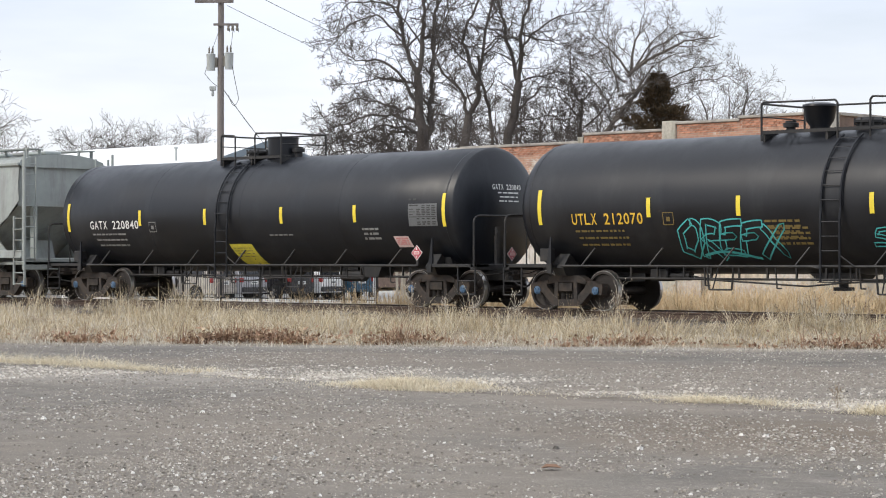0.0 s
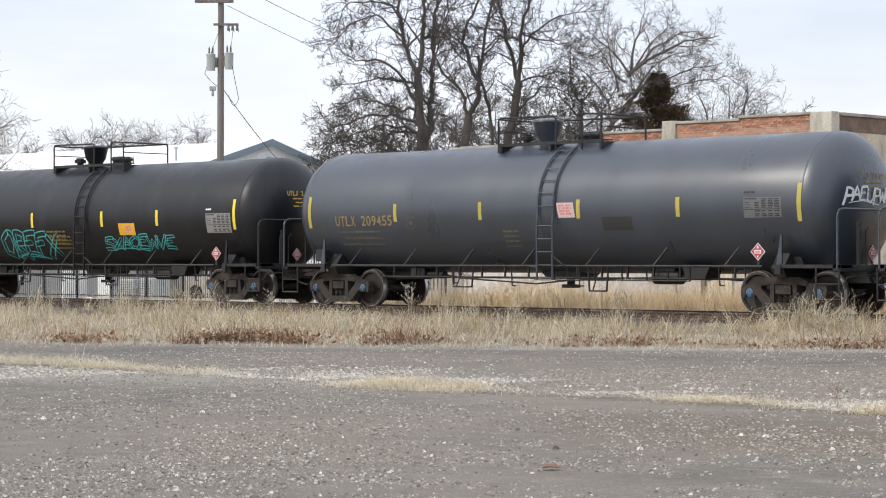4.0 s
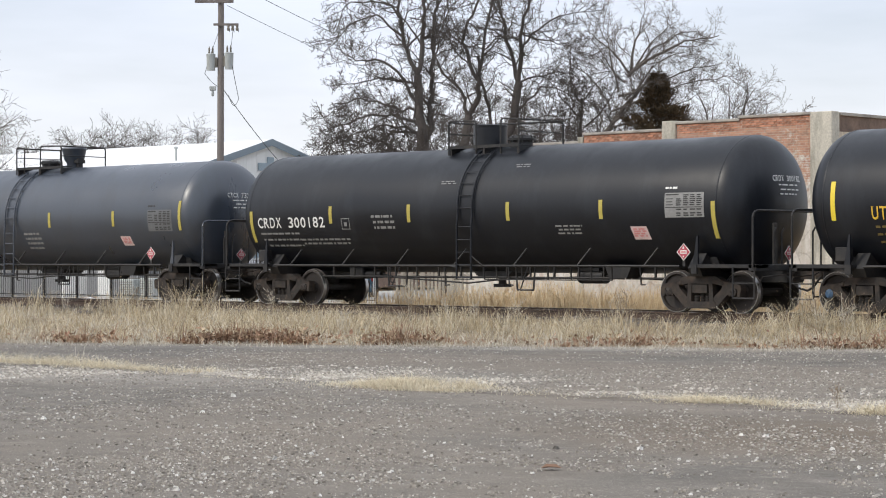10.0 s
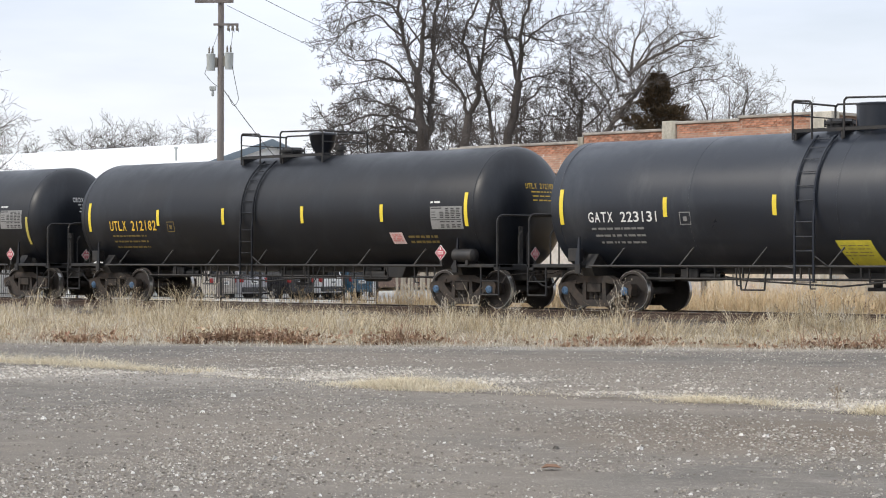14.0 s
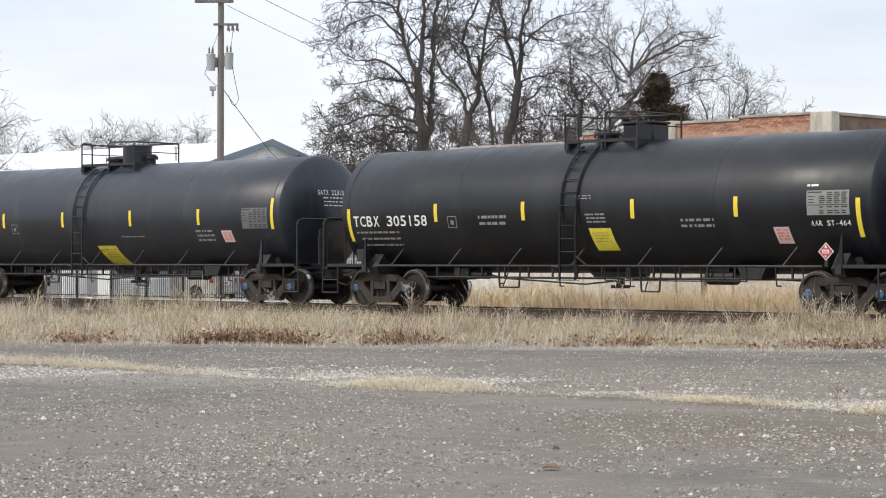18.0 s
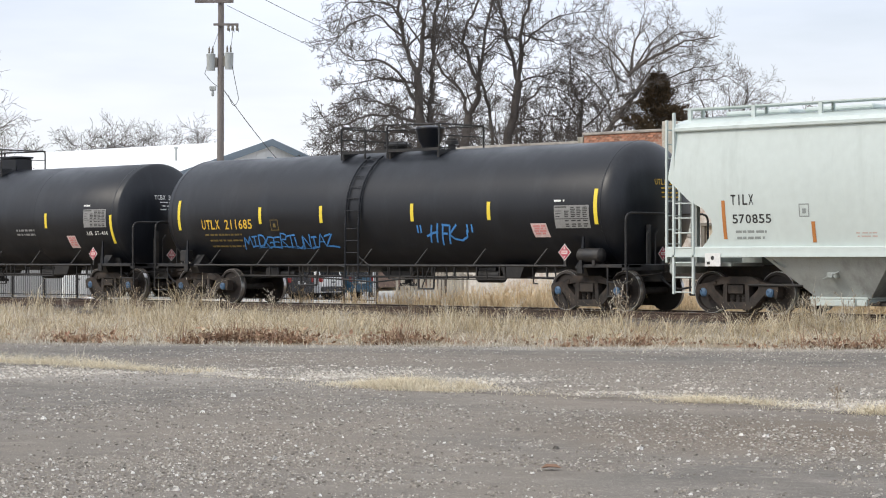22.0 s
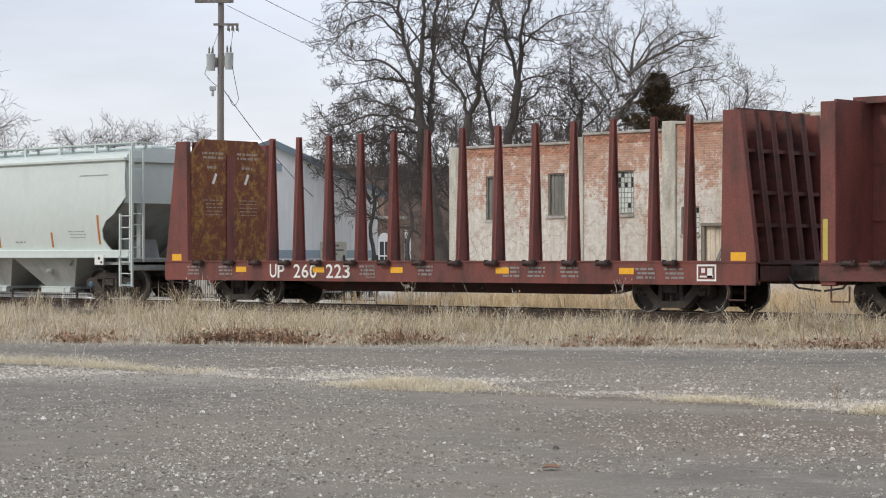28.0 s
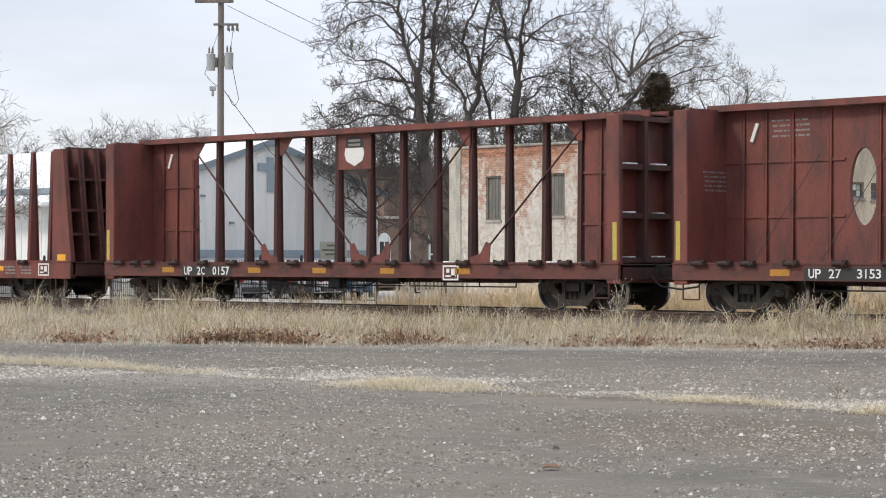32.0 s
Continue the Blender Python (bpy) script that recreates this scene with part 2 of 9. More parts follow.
# glyphs of the built-in font, each scaled into a unit cell
def glyph_table(chars):
    out = {}
    for ch in chars:
        cu = bpy.data.curves.new("glyph", "FONT")
        cu.body, cu.size, cu.offset, cu.resolution_u = ch, 1.0, 0.012, 3
        ob = new("glyph", cu)
        me = bpy.data.meshes.new_from_object(ob.evaluated_get(bpy.context.evaluated_depsgraph_get()))
        bm = bmesh.new()
        bm.from_mesh(me)
        xs = [q.co.x for q in bm.verts]
        ys = [q.co.y for q in bm.verts]
        x0, x1, y0, y1 = min(xs), max(xs), min(ys), max(ys)
        if ch in "1-I":
            mid, half = (x0 + x1) / 2, 0.27
            x0, x1 = mid - half, mid + half
        if ch in "-.":
            y0, y1 = 0.0, 0.7
        for cut in (0.25, 0.5, 0.75):
            bmesh.ops.bisect_plane(bm, geom=bm.verts[:] + bm.edges[:] + bm.faces[:], plane_co=(0, y0 + (y1 - y0) * cut, 0), plane_no=(0, 1, 0))
        bm.verts.index_update()
        out[ch] = ([((q.co.x - x0) / (x1 - x0), (q.co.y - y0) / (y1 - y0)) for q in bm.verts], [[q.index for q in g.verts] for g in bm.faces])
        bm.free()
        bpy.data.objects.remove(ob)
    return out


GLYPHS = glyph_table("GATXULCRDBIP0123456789-FNMVHKS")


def letters(shape, text, a0, a1, b0, b1, place, gap=0.18):
    """Lettering in the rectangle a0..a1, b0..b1 of a surface; place(a, b) gives the point."""
    wide = (a1 - a0) / (len(text) - gap)
    for i, ch in enumerate(text):
        if ch == " ":
            continue
        vs, fs = GLYPHS[ch]
        x0 = a0 + i * wide
        shape.add([place(x0 + x * wide * (1 - gap), b0 + y * (b1 - b0)) for x, y in vs], fs)
    return shape


def patch(shape, a0, a1, b0, b1, place, na=1, nb=3, skew=0.0):
    """A painted or glued rectangle on a surface; skew shifts its lower edge."""
    p = [place(a0 + (a1 - a0) * i / na + skew * (1 - j / nb), b0 + (b1 - b0) * j / nb) for j in range(nb + 1) for i in range(na + 1)]
    w = na + 1
    return shape.add(p, [(j * w + i, j * w + i + 1, (j + 1) * w + i + 1, (j + 1) * w + i) for j in range(nb) for i in range(na)])


def bars(shape, a0, a1, b0, b1, rows, place, rng, fill=0.55):
    """Rows of small bars for lines of small unreadable writing."""
    step = (b1 - b0) / rows
    for r in range(rows):
        a = a0 + (rng.random() * 0.12 * (a1 - a0) if r else 0)
        while a < a1 - 0.03:
            w = min(rng.uniform(0.05, 0.22), a1 - a)
            patch(shape, a, a + w, b1 - (r + fill) * step, b1 - r * step, place, 1, 1)
            a += w + rng.uniform(0.02, 0.06)
    return shape


def stroke(shape, pts, wide, place):
    """A sprayed line through points of a surface."""
    n = len(pts)
    side = []
    for i in range(n):
        a, b = pts[max(0, i - 1)], pts[min(n - 1, i + 1)]
        d = Vector((b[0] - a[0], b[1] - a[1]))
        d = d.normalized() if d.length > 1e-6 else Vector((1, 0))
        side.append((-d.y * wide / 2, d.x * wide / 2))
    p = [place(q[0] + s[0], q[1] + s[1]) for q, s in zip(pts, side)] + [place(q[0] - s[0], q[1] - s[1]) for q, s in zip(pts, side)]
    return shape.add(p, [(i, i + 1, n + i + 1, n + i) for i in range(n - 1)])


TAG_LINES = {      # skeletons of sprayed letters, in a cell one wide and one high
    "a": ((0.05, 0.0), (0.45, 1.0), (0.95, 0.05), (0.72, 0.42), (0.2, 0.4)),
    "b": ((0.15, 0.0), (0.2, 0.98), (0.8, 0.85), (0.3, 0.52), (0.9, 0.3), (0.15, 0.0)),
    "c": ((0.95, 0.85), (0.4, 1.0), (0.05, 0.5), (0.4, 0.0), (0.95, 0.2)),
    "e": ((0.95, 0.95), (0.15, 0.9), (0.12, 0.5), (0.75, 0.52), (0.12, 0.5), (0.1, 0.05), (0.95, 0.0)),
    "f": ((0.95, 1.0), (0.2, 0.92), (0.15, 0.5), (0.8, 0.56), (0.15, 0.5), (0.05, -0.1)),
    "d": ((0.12, -0.05), (0.18, 0.95), (0.7, 0.9), (0.95, 0.45), (0.6, 0.05), (0.12, -0.05)),
    "g": ((0.95, 0.9), (0.35, 0.95), (0.05, 0.45), (0.4, 0.0), (0.9, 0.12), (0.9, 0.48), (0.5, 0.45)),
    "i": ((0.2, 0.92), (0.85, 0.98), (0.5, 0.95), (0.5, 0.0), (0.15, -0.02), (0.85, 0.05)),
    "m": ((0.0, -0.15), (0.2, 0.9), (0.5, 0.3), (0.8, 1.0), (1.0, 0.0)),
    "n": ((0.1, -0.1), (0.15, 0.95), (0.85, -0.05), (0.9, 1.1)),
    "t": ((0.0, 0.88), (1.0, 1.0), (0.5, 0.94), (0.45, -0.12)),
    "z": ((0.0, 0.85), (0.9, 1.05), (0.1, 0.05), (1.5, -0.05)),
    "o": ((0.5, 1.0), (0.08, 0.7), (0.15, 0.15), (0.6, 0.0), (0.95, 0.4), (0.85, 0.85), (0.5, 1.0)),
    "p": ((0.1, -0.1), (0.25, 1.0), (0.9, 0.85), (0.8, 0.5), (0.2, 0.45)),
    "r": ((0.1, -0.05), (0.2, 0.98), (0.85, 0.85), (0.75, 0.52), (0.2, 0.48), (0.95, -0.1)),
    "s": ((0.95, 0.95), (0.25, 0.9), (0.15, 0.6), (0.85, 0.4), (0.75, 0.05), (0.05, 0.08)),
    "u": ((0.05, 1.0), (0.1, 0.2), (0.5, 0.0), (0.85, 0.25), (0.95, 1.05)),
    "v": ((0.0, 1.0), (0.4, 0.0), (0.98, 1.05)),
    "w": ((0.0, 1.0), (0.25, 0.0), (0.5, 0.7), (0.75, 0.0), (1.0, 1.1)),
    "x": ((0.05, 1.0), (0.5, 0.5), (0.98, -0.1), (0.5, 0.5), (0.95, 1.1), (0.5, 0.5), (0.0, -0.05)),
}


def spray(shape, a0, a1, b0, b1, keys, wide, place, rng, hollow=0.0, lean=0.25):
    """A tag of overlapping letter forms; hollow > 0 draws each as a thin outline of that thickness round a broad stroke."""
    hgt = b1 - b0
    step = (a1 - a0 - lean * hgt) / len(keys)
    for i, key in enumerate(keys):
        ks = TAG_LINES[key]
        lift, tall, x0 = rng.uniform(-0.1, 0.12) * hgt, hgt * rng.uniform(0.8, 1.08), a0 + i * step
        pts = []
        for (p, r), (u, w) in zip(ks, ks[1:]):
            for k in range(4):
                bow = math.sin(k / 4 * math.pi) * 0.03
                pts.append((p + (u - p) * k / 4 + bow, r + (w - r) * k / 4 + bow))
        pts = [(x0 + p * step * 1.15 + lean * r * tall, b0 + lift + r * tall) for p, r in pts + [ks[-1]]]
        if hollow:
            loop = []
            for sd in (1, -1):
                side = []
                for k, (p, r) in enumerate(pts):
                    q0, q1 = pts[max(0, k - 1)], pts[min(len(pts) - 1, k + 1)]
                    dx, dz = q1[0] - q0[0], q1[1] - q0[1]
                    m = max(1e-6, math.hypot(dx, dz))
                    side.append((p - sd * dz / m * wide / 2, r + sd * dx / m * wide / 2))
                loop += side if sd > 0 else side[::-1]
            stroke(shape, loop + [loop[0]], hollow, place)
        else:
            stroke(shape, pts, wide * rng.uniform(0.8, 1.15), place)
    for _ in range(2):      # a flick under the tag
        x, z = rng.uniform(a0, a0 + 0.3 * (a1 - a0)), b0 - 0.04 * hgt
        n = 10
        stroke(shape, [(x + (a1 - a0) * 0.5 * k / n, z + 0.12 * hgt * math.sin(k / n * 4.0)) for k in range(n + 1)], wide * 0.35, place)
    return shape


def slant_tag(shape, a0, b0, tall, wide, place):
    """The tag HFK in slanting strokes between quote marks."""
    def line(*ks):
        ks = [(a[0] + (b[0] - a[0]) * q / 4, a[1] + (b[1] - a[1]) * q / 4) for a, b in zip(ks, ks[1:]) for q in range(4)] + [ks[-1]]
        stroke(shape, [(a0 + x * tall + 0.35 * z * tall, b0 + z * tall) for x, z in ks], wide, place)
    line((0.0, 0.0), (0.05, 1.0))
    line((-0.3, 0.35), (0.2, 0.55), (0.6, 0.6))
    line((0.5, 0.0), (0.5, 1.1))
    line((0.95, -0.15), (0.95, 1.0))
    line((0.85, 1.0), (1.5, 0.95))
    line((0.9, 0.5), (1.35, 0.5))
    line((1.5, -0.1), (1.5, 0.95))
    line((2.0, 1.0), (1.5, 0.45), (1.9, 0.2), (2.5, 0.1), (2.9, 0.3), (2.85, 0.7))
    for x in (-1.0, -0.75, 2.95, 3.3):
        line((x, 0.55), (x - 0.12, 1.0))
    return shape


# ---- materials of the place ----
def node_mat(name, rough=0.9):
    m = bpy.data.materials.new(name)
    m.use_nodes = True
    n, l = m.node_tree.nodes, m.node_tree.links
    b = n["Principled BSDF"]
    b.inputs["Roughness"].default_value = rough
    b.inputs["Specular IOR Level"].default_value = 0.3
    return m, n, l, b


def noise_node(n, l, vec, scale, detail=5, rough=0.6):
    t = n.new("ShaderNodeTexNoise")
    t.inputs["Scale"].default_value, t.inputs["Detail"].default_value, t.inputs["Roughness"].default_value = scale, detail, rough
    l.new(vec, t.inputs["Vector"])
    return t.outputs["Fac"]


def ramp_node(n, l, val, a, b, lo=0.0, hi=1.0):
    r = n.new("ShaderNodeMapRange")
    for key, x in (("From Min", a), ("From Max", b), ("To Min", lo), ("To Max", hi)):
        r.inputs[key].default_value = x
    l.new(val, r.inputs["Value"])
    return r.outputs["Result"]


def mix_node(n, l, fac, a, b):
    m = n.new("ShaderNodeMix")
    m.data_type = "RGBA"
    for socket, x in ((0, fac), (6, a), (7, b)):
        if isinstance(x, (int, float)):
            m.inputs[socket].default_value = x
        elif isinstance(x, tuple):
            m.inputs[socket].default_value = (*x[:3], 1)
        else:
            l.new(x, m.inputs[socket])
    return m.outputs[2]


def math_node(n, l, op, a, b=None):
    m = n.new("ShaderNodeMath")
    m.operation = op
    for i, x in enumerate((a, b)):
        if x is None:
            continue
        if isinstance(x, (int, float)):
            m.inputs[i].default_value = x
        else:
            l.new(x, m.inputs[i])
    return m.outputs[0]


def ground_material():
    """Worn asphalt strewn with pale gravel; bands of bare asphalt and of gravel lie along the road's edge; dry soil under the grass."""
    m, n, l, b = node_mat("ground", 0.92)
    co = n.new("ShaderNodeTexCoord").outputs["Object"]
    sep = n.new("ShaderNodeSeparateXYZ")
    l.new(co, sep.inputs[0])
    x, y = sep.outputs[0], sep.outputs[1]
    big = noise_node(n, l, co, 0.22, 6, 0.65)
    mid = noise_node(n, l, co, 1.3, 6, 0.7)
    patch_noise = noise_node(n, l, co, 0.55, 8, 0.72)
    fine = noise_node(n, l, co, 9.0, 5, 0.75)
    grain = noise_node(n, l, co, 70.0, 3, 0.7)
    # metres from the verge, towards the lot
    q = math_node(n, l, "ADD", math_node(n, l, "MULTIPLY", x, 0.538), math_node(n, l, "MULTIPLY", y, -0.843))
    q = math_node(n, l, "ADD", q, 5.97)
    q = math_node(n, l, "ADD", q, math_node(n, l, "MULTIPLY", math_node(n, l, "SUBTRACT", mid, 0.5), 2.4))
    asphalt = mix_node(n, l, ramp_node(n, l, mid, 0.35, 0.65), (0.115, 0.104, 0.091), (0.240, 0.218, 0.188))
    asphalt = mix_node(n, l, ramp_node(n, l, big, 0.42, 0.62), asphalt, (0.225, 0.198, 0.165))
    # worn spots show dark binder, thin dust lies between them
    asphalt = mix_node(n, l, ramp_node(n, l, patch_noise, 0.54, 0.64, 0.0, 0.65), asphalt, (0.105, 0.097, 0.088))
    asphalt = mix_node(n, l, ramp_node(n, l, patch_noise, 0.46, 0.34, 0.0, 0.55), asphalt, (0.270, 0.245, 0.208))
    asphalt = mix_node(n, l, ramp_node(n, l, grain, 0.38, 0.62, 0.0, 0.4), asphalt, (0.095, 0.087, 0.077))
    blotch = noise_node(n, l, co, 2.4, 7, 0.75)
    asphalt = mix_node(n, l, ramp_node(n, l, blotch, 0.54, 0.66, 0.0, 0.6), asphalt, (0.085, 0.078, 0.070))
    asphalt = mix_node(n, l, ramp_node(n, l, blotch, 0.46, 0.36, 0.0, 0.5), asphalt, (0.33, 0.30, 0.26))
    # two sizes of stone
    where = math_node(n, l, "ADD", fine, math_node(n, l, "MULTIPLY", math_node(n, l, "ADD", big, mid), 0.4))
    col, height = asphalt, fine
    for size, lo, hi, most in ((120.0, 0.72, 0.98, 0.80), (60.0, 0.86, 1.08, 0.75)):
        vo = n.new("ShaderNodeTexVoronoi")
        vo.inputs["Scale"].default_value = size
        l.new(co, vo.inputs["Vector"])
        stones = n.new("ShaderNodeValToRGB")
        els = stones.color_ramp.elements
        els[0].color, els[1].color = (0.07, 0.065, 0.058, 1), (0.74, 0.71, 0.65, 1)
        els.new(0.45).color = (0.20, 0.18, 0.155, 1)
        els.new(0.78).color = (0.36, 0.33, 0.28, 1)
        l.new(vo.outputs["Color"], stones.inputs["Fac"])
        chip = math_node(n, l, "MULTIPLY", ramp_node(n, l, where, lo, hi, 0.12, most), ramp_node(n, l, vo.outputs["Distance"], 0.55, 0.35))
        col = mix_node(n, l, chip, col, stones.outputs["Color"])
        height = math_node(n, l, "ADD", height, math_node(n, l, "MULTIPLY", math_node(n, l, "MULTIPLY", chip, ramp_node(n, l, vo.outputs["Distance"], 0.6, 0.1)), 0.8))
    # bare dark asphalt near the verge, a pale gravel drift beyond it
    near = math_node(n, l, "MULTIPLY", ramp_node(n, l, q, 0.5, 2.0), ramp_node(n, l, q, 8.5, 5.5))
    col = mix_node(n, l, math_node(n, l, "MULTIPLY", near, ramp_node(n, l, patch_noise, 0.40, 0.60, 0.0, 0.6)), col, (0.110, 0.103, 0.095))
    spread = math_node(n, l, "ADD", y, ramp_node(n, l, x, -20.0, -27.0, 0.0, 2.6))
    drift = math_node(n, l, "MULTIPLY", ramp_node(n, l, spread, -22.6, -20.4), ramp_node(n, l, q, 8.0, 11.0))
    col = mix_node(n, l, math_node(n, l, "MULTIPLY", drift, math_node(n, l, "MULTIPLY", ramp_node(n, l, fine, 0.38, 0.62, 0.2, 0.85), ramp_node(n, l, x, -23.5, -18.0, 1.0, 0.30))), col, (0.41, 0.375, 0.328))
    # pale grit along the verge, and a dark seam that runs along the track
    grit = math_node(n, l, "MULTIPLY", math_node(n, l, "MULTIPLY", ramp_node(n, l, q, -0.2, 0.4), ramp_node(n, l, q, 2.0, 1.0)), ramp_node(n, l, x, -31.0, -26.0, 0.10, 0.60))
    col = mix_node(n, l, math_node(n, l, "MULTIPLY", grit, ramp_node(n, l, fine, 0.35, 0.6, 0.4, 1.0)), col, (0.49, 0.46, 0.41))
    yy = math_node(n, l, "ADD", math_node(n, l, "ADD", y, 20.45), math_node(n, l, "MULTIPLY", math_node(n, l, "SUBTRACT", mid, 0.5), 1.6))
    yy = math_node(n, l, "ADD", yy, math_node(n, l, "MULTIPLY", math_node(n, l, "SUBTRACT", blotch, 0.5), 1.0))
    seam = math_node(n, l, "MULTIPLY", ramp_node(n, l, math_node(n, l, "ABSOLUTE", yy), 0.30, 0.10), ramp_node(n, l, x, -21.0, -18.5, 0.3, 1.0))
    col = mix_node(n, l, math_node(n, l, "MULTIPLY", seam, ramp_node(n, l, blotch, 0.60, 0.44, 0.15, 1.0)), col, (0.055, 0.045, 0.036))
    # brown silt washed over part of the lot
    sx = math_node(n, l, "MULTIPLY", math_node(n, l, "ADD", x, 11.2), 0.36)
    sy = math_node(n, l, "MULTIPLY", math_node(n, l, "ADD", y, 23.0), 0.50)
    away = math_node(n, l, "ADD", math_node(n, l, "MULTIPLY", sx, sx), math_node(n, l, "MULTIPLY", sy, sy))
    away = math_node(n, l, "ADD", away, math_node(n, l, "MULTIPLY", math_node(n, l, "SUBTRACT", patch_noise, 0.5), 2.2))
    silt = math_node(n, l, "MULTIPLY", ramp_node(n, l, away, 1.9, 0.1), ramp_node(n, l, grain, 0.3, 0.6, 0.92, 0.6))
    col = mix_node(n, l, silt, col, (0.165, 0.128, 0.092))
    tan = ramp_node(n, l, noise_node(n, l, co, 0.16, 3, 0.5), 0.46, 0.60, 0.06, 0.46)
    col = mix_node(n, l, tan, col, (0.26, 0.216, 0.170))
    soil = mix_node(n, l, ramp_node(n, l, fine, 0.4, 0.65), (0.20, 0.15, 0.10), (0.40, 0.33, 0.225))
    col = mix_node(n, l, ramp_node(n, l, q, 0.35, -0.25), col, soil)
    l.new(col, b.inputs["Base Color"])
    bp = n.new("ShaderNodeBump")
    bp.inputs["Strength"].default_value, bp.inputs["Distance"].default_value = 0.55, 0.03
    l.new(height, bp.inputs["Height"])
    l.new(bp.outputs["Normal"], b.inputs["Normal"])
    return m


def island_material(name, cols, rough=0.85):
    """Each blade, leaf or stone takes its own tone between the colours."""
    m, n, l, b = node_mat(name, rough)
    geo = n.new("ShaderNodeNewGeometry")
    r = n.new("ShaderNodeValToRGB")
    els = r.color_ramp.elements
    while len(els) < len(cols):
        els.new(0.5)
    for i, c in enumerate(cols):
        els[i].position, els[i].color = i / (len(cols) - 1), (*c, 1)
    l.new(geo.outputs["Random Per Island"], r.inputs["Fac"])
    l.new(r.outputs["Color"], b.inputs["Base Color"])
    return m


def brick_material():
    """Old brick, its whitewash and plaster flaking: bare above, mostly covered below."""
    m, n, l, b = node_mat("old_brick", 0.92)
    co = n.new("ShaderNodeTexCoord").outputs["Object"]
    sep = n.new("ShaderNodeSeparateXYZ")
    l.new(co, sep.inputs[0])
    com = n.new("ShaderNodeCombineXYZ")
    l.new(math_node(n, l, "ADD", sep.outputs[0], sep.outputs[1]), com.inputs[0])
    l.new(sep.outputs[2], com.inputs[1])
    br = n.new("ShaderNodeTexBrick")
    for key, v in (("Scale", 1.0), ("Mortar Size", 0.008), ("Brick Width", 0.215), ("Row Height", 0.075), ("Bias", 0.1), ("Mortar Smooth", 0.3)):
        br.inputs[key].default_value = v
    br.inputs["Color1"].default_value, br.inputs["Color2"].default_value = (0.52, 0.265, 0.165, 1), (0.34, 0.155, 0.105, 1)
    br.inputs["Mortar"].default_value = (0.40, 0.34, 0.28, 1)
    l.new(com.outputs[0], br.inputs["Vector"])
    big = noise_node(n, l, co, 0.55, 6, 0.7)
    fine = noise_node(n, l, co, 5.0, 6, 0.75)
    st = n.new("ShaderNodeMapping")
    st.inputs["Scale"].default_value = (3.0, 3.0, 0.45)
    l.new(co, st.inputs["Vector"])
    runs = noise_node(n, l, st.outputs["Vector"], 1.0, 5, 0.7)
    pale = mix_node(n, l, ramp_node(n, l, fine, 0.35, 0.65), (0.52, 0.485, 0.425), (0.72, 0.70, 0.655))
    pale = mix_node(n, l, ramp_node(n, l, runs, 0.50, 0.68), pale, (0.48, 0.45, 0.37))
    pale = mix_node(n, l, ramp_node(n, l, noise_node(n, l, co, 2.6, 6, 0.7), 0.52, 0.66, 0.0, 0.65), pale, (0.42, 0.31, 0.24))
    # the whitewash thins out upwards
    h = math_node(n, l, "MULTIPLY", math_node(n, l, "SUBTRACT", sep.outputs[2], 3.7), 0.135)
    f = math_node(n, l, "ADD", math_node(n, l, "MULTIPLY", big, 0.62), math_node(n, l, "MULTIPLY", fine, 0.42))
    f = math_node(n, l, "SUBTRACT", f, h)
    f = math_node(n, l, "ADD", f, math_node(n, l, "MULTIPLY", math_node(n, l, "SUBTRACT", br.outputs["Fac"], 0.3), 0.10))
    blot = noise_node(n, l, co, 1.25, 9, 0.76)
    f = math_node(n, l, "ADD", f, math_node(n, l, "MULTIPLY", math_node(n, l, "SUBTRACT", blot, 0.5), 1.5))
    cover = ramp_node(n, l, f, 0.36, 0.54, 0.10, 0.93)
    tint = mix_node(n, l, ramp_node(n, l, big, 0.35, 0.65), br.outputs["Color"], (0.54, 0.30, 0.19))
    tint = mix_node(n, l, ramp_node(n, l, noise_node(n, l, co, 1.9, 5, 0.7), 0.55, 0.70, 0.0, 0.7), tint, (0.21, 0.12, 0.09))
    col = mix_node(n, l, cover, mix_node(n, l, 0.45, br.outputs["Color"], tint), pale)
    # rusty and mossy runs over brick and wash alike, and fine cracks
    col = mix_node(n, l, ramp_node(n, l, noise_node(n, l, st.outputs["Vector"], 2.1, 6, 0.72), 0.56, 0.70, 0.0, 0.55), col, (0.30, 0.27, 0.20))
    bent = n.new("ShaderNodeVectorMath")
    bent.operation = "MULTIPLY_ADD"
    wob = n.new("ShaderNodeTexNoise")
    wob.inputs["Scale"].default_value, wob.inputs["Detail"].default_value = 1.4, 4
    l.new(co, wob.inputs["Vector"])
    l.new(wob.outputs["Color"], bent.inputs[0])
    bent.inputs[1].default_value = (0.9, 0.9, 0.9)
    l.new(co, bent.inputs[2])
    edge = n.new("ShaderNodeTexVoronoi")
    edge.feature = "DISTANCE_TO_EDGE"
    edge.inputs["Scale"].default_value = 0.55
    l.new(bent.outputs[0], edge.inputs["Vector"])
    col = mix_node(n, l, ramp_node(n, l, edge.outputs["Distance"], 0.018, 0.004, 0.0, 0.32), col, (0.16, 0.135, 0.105))
    l.new(col, b.inputs["Base Color"])
    bp = n.new("ShaderNodeBump")
    bp.inputs["Strength"].default_value, bp.inputs["Distance"].default_value = 0.6, 0.01
    l.new(math_node(n, l, "ADD", math_node(n, l, "MULTIPLY", br.outputs["Fac"], -1.0), fine), bp.inputs["Height"])
    l.new(bp.outputs["Normal"], b.inputs["Normal"])
    return m


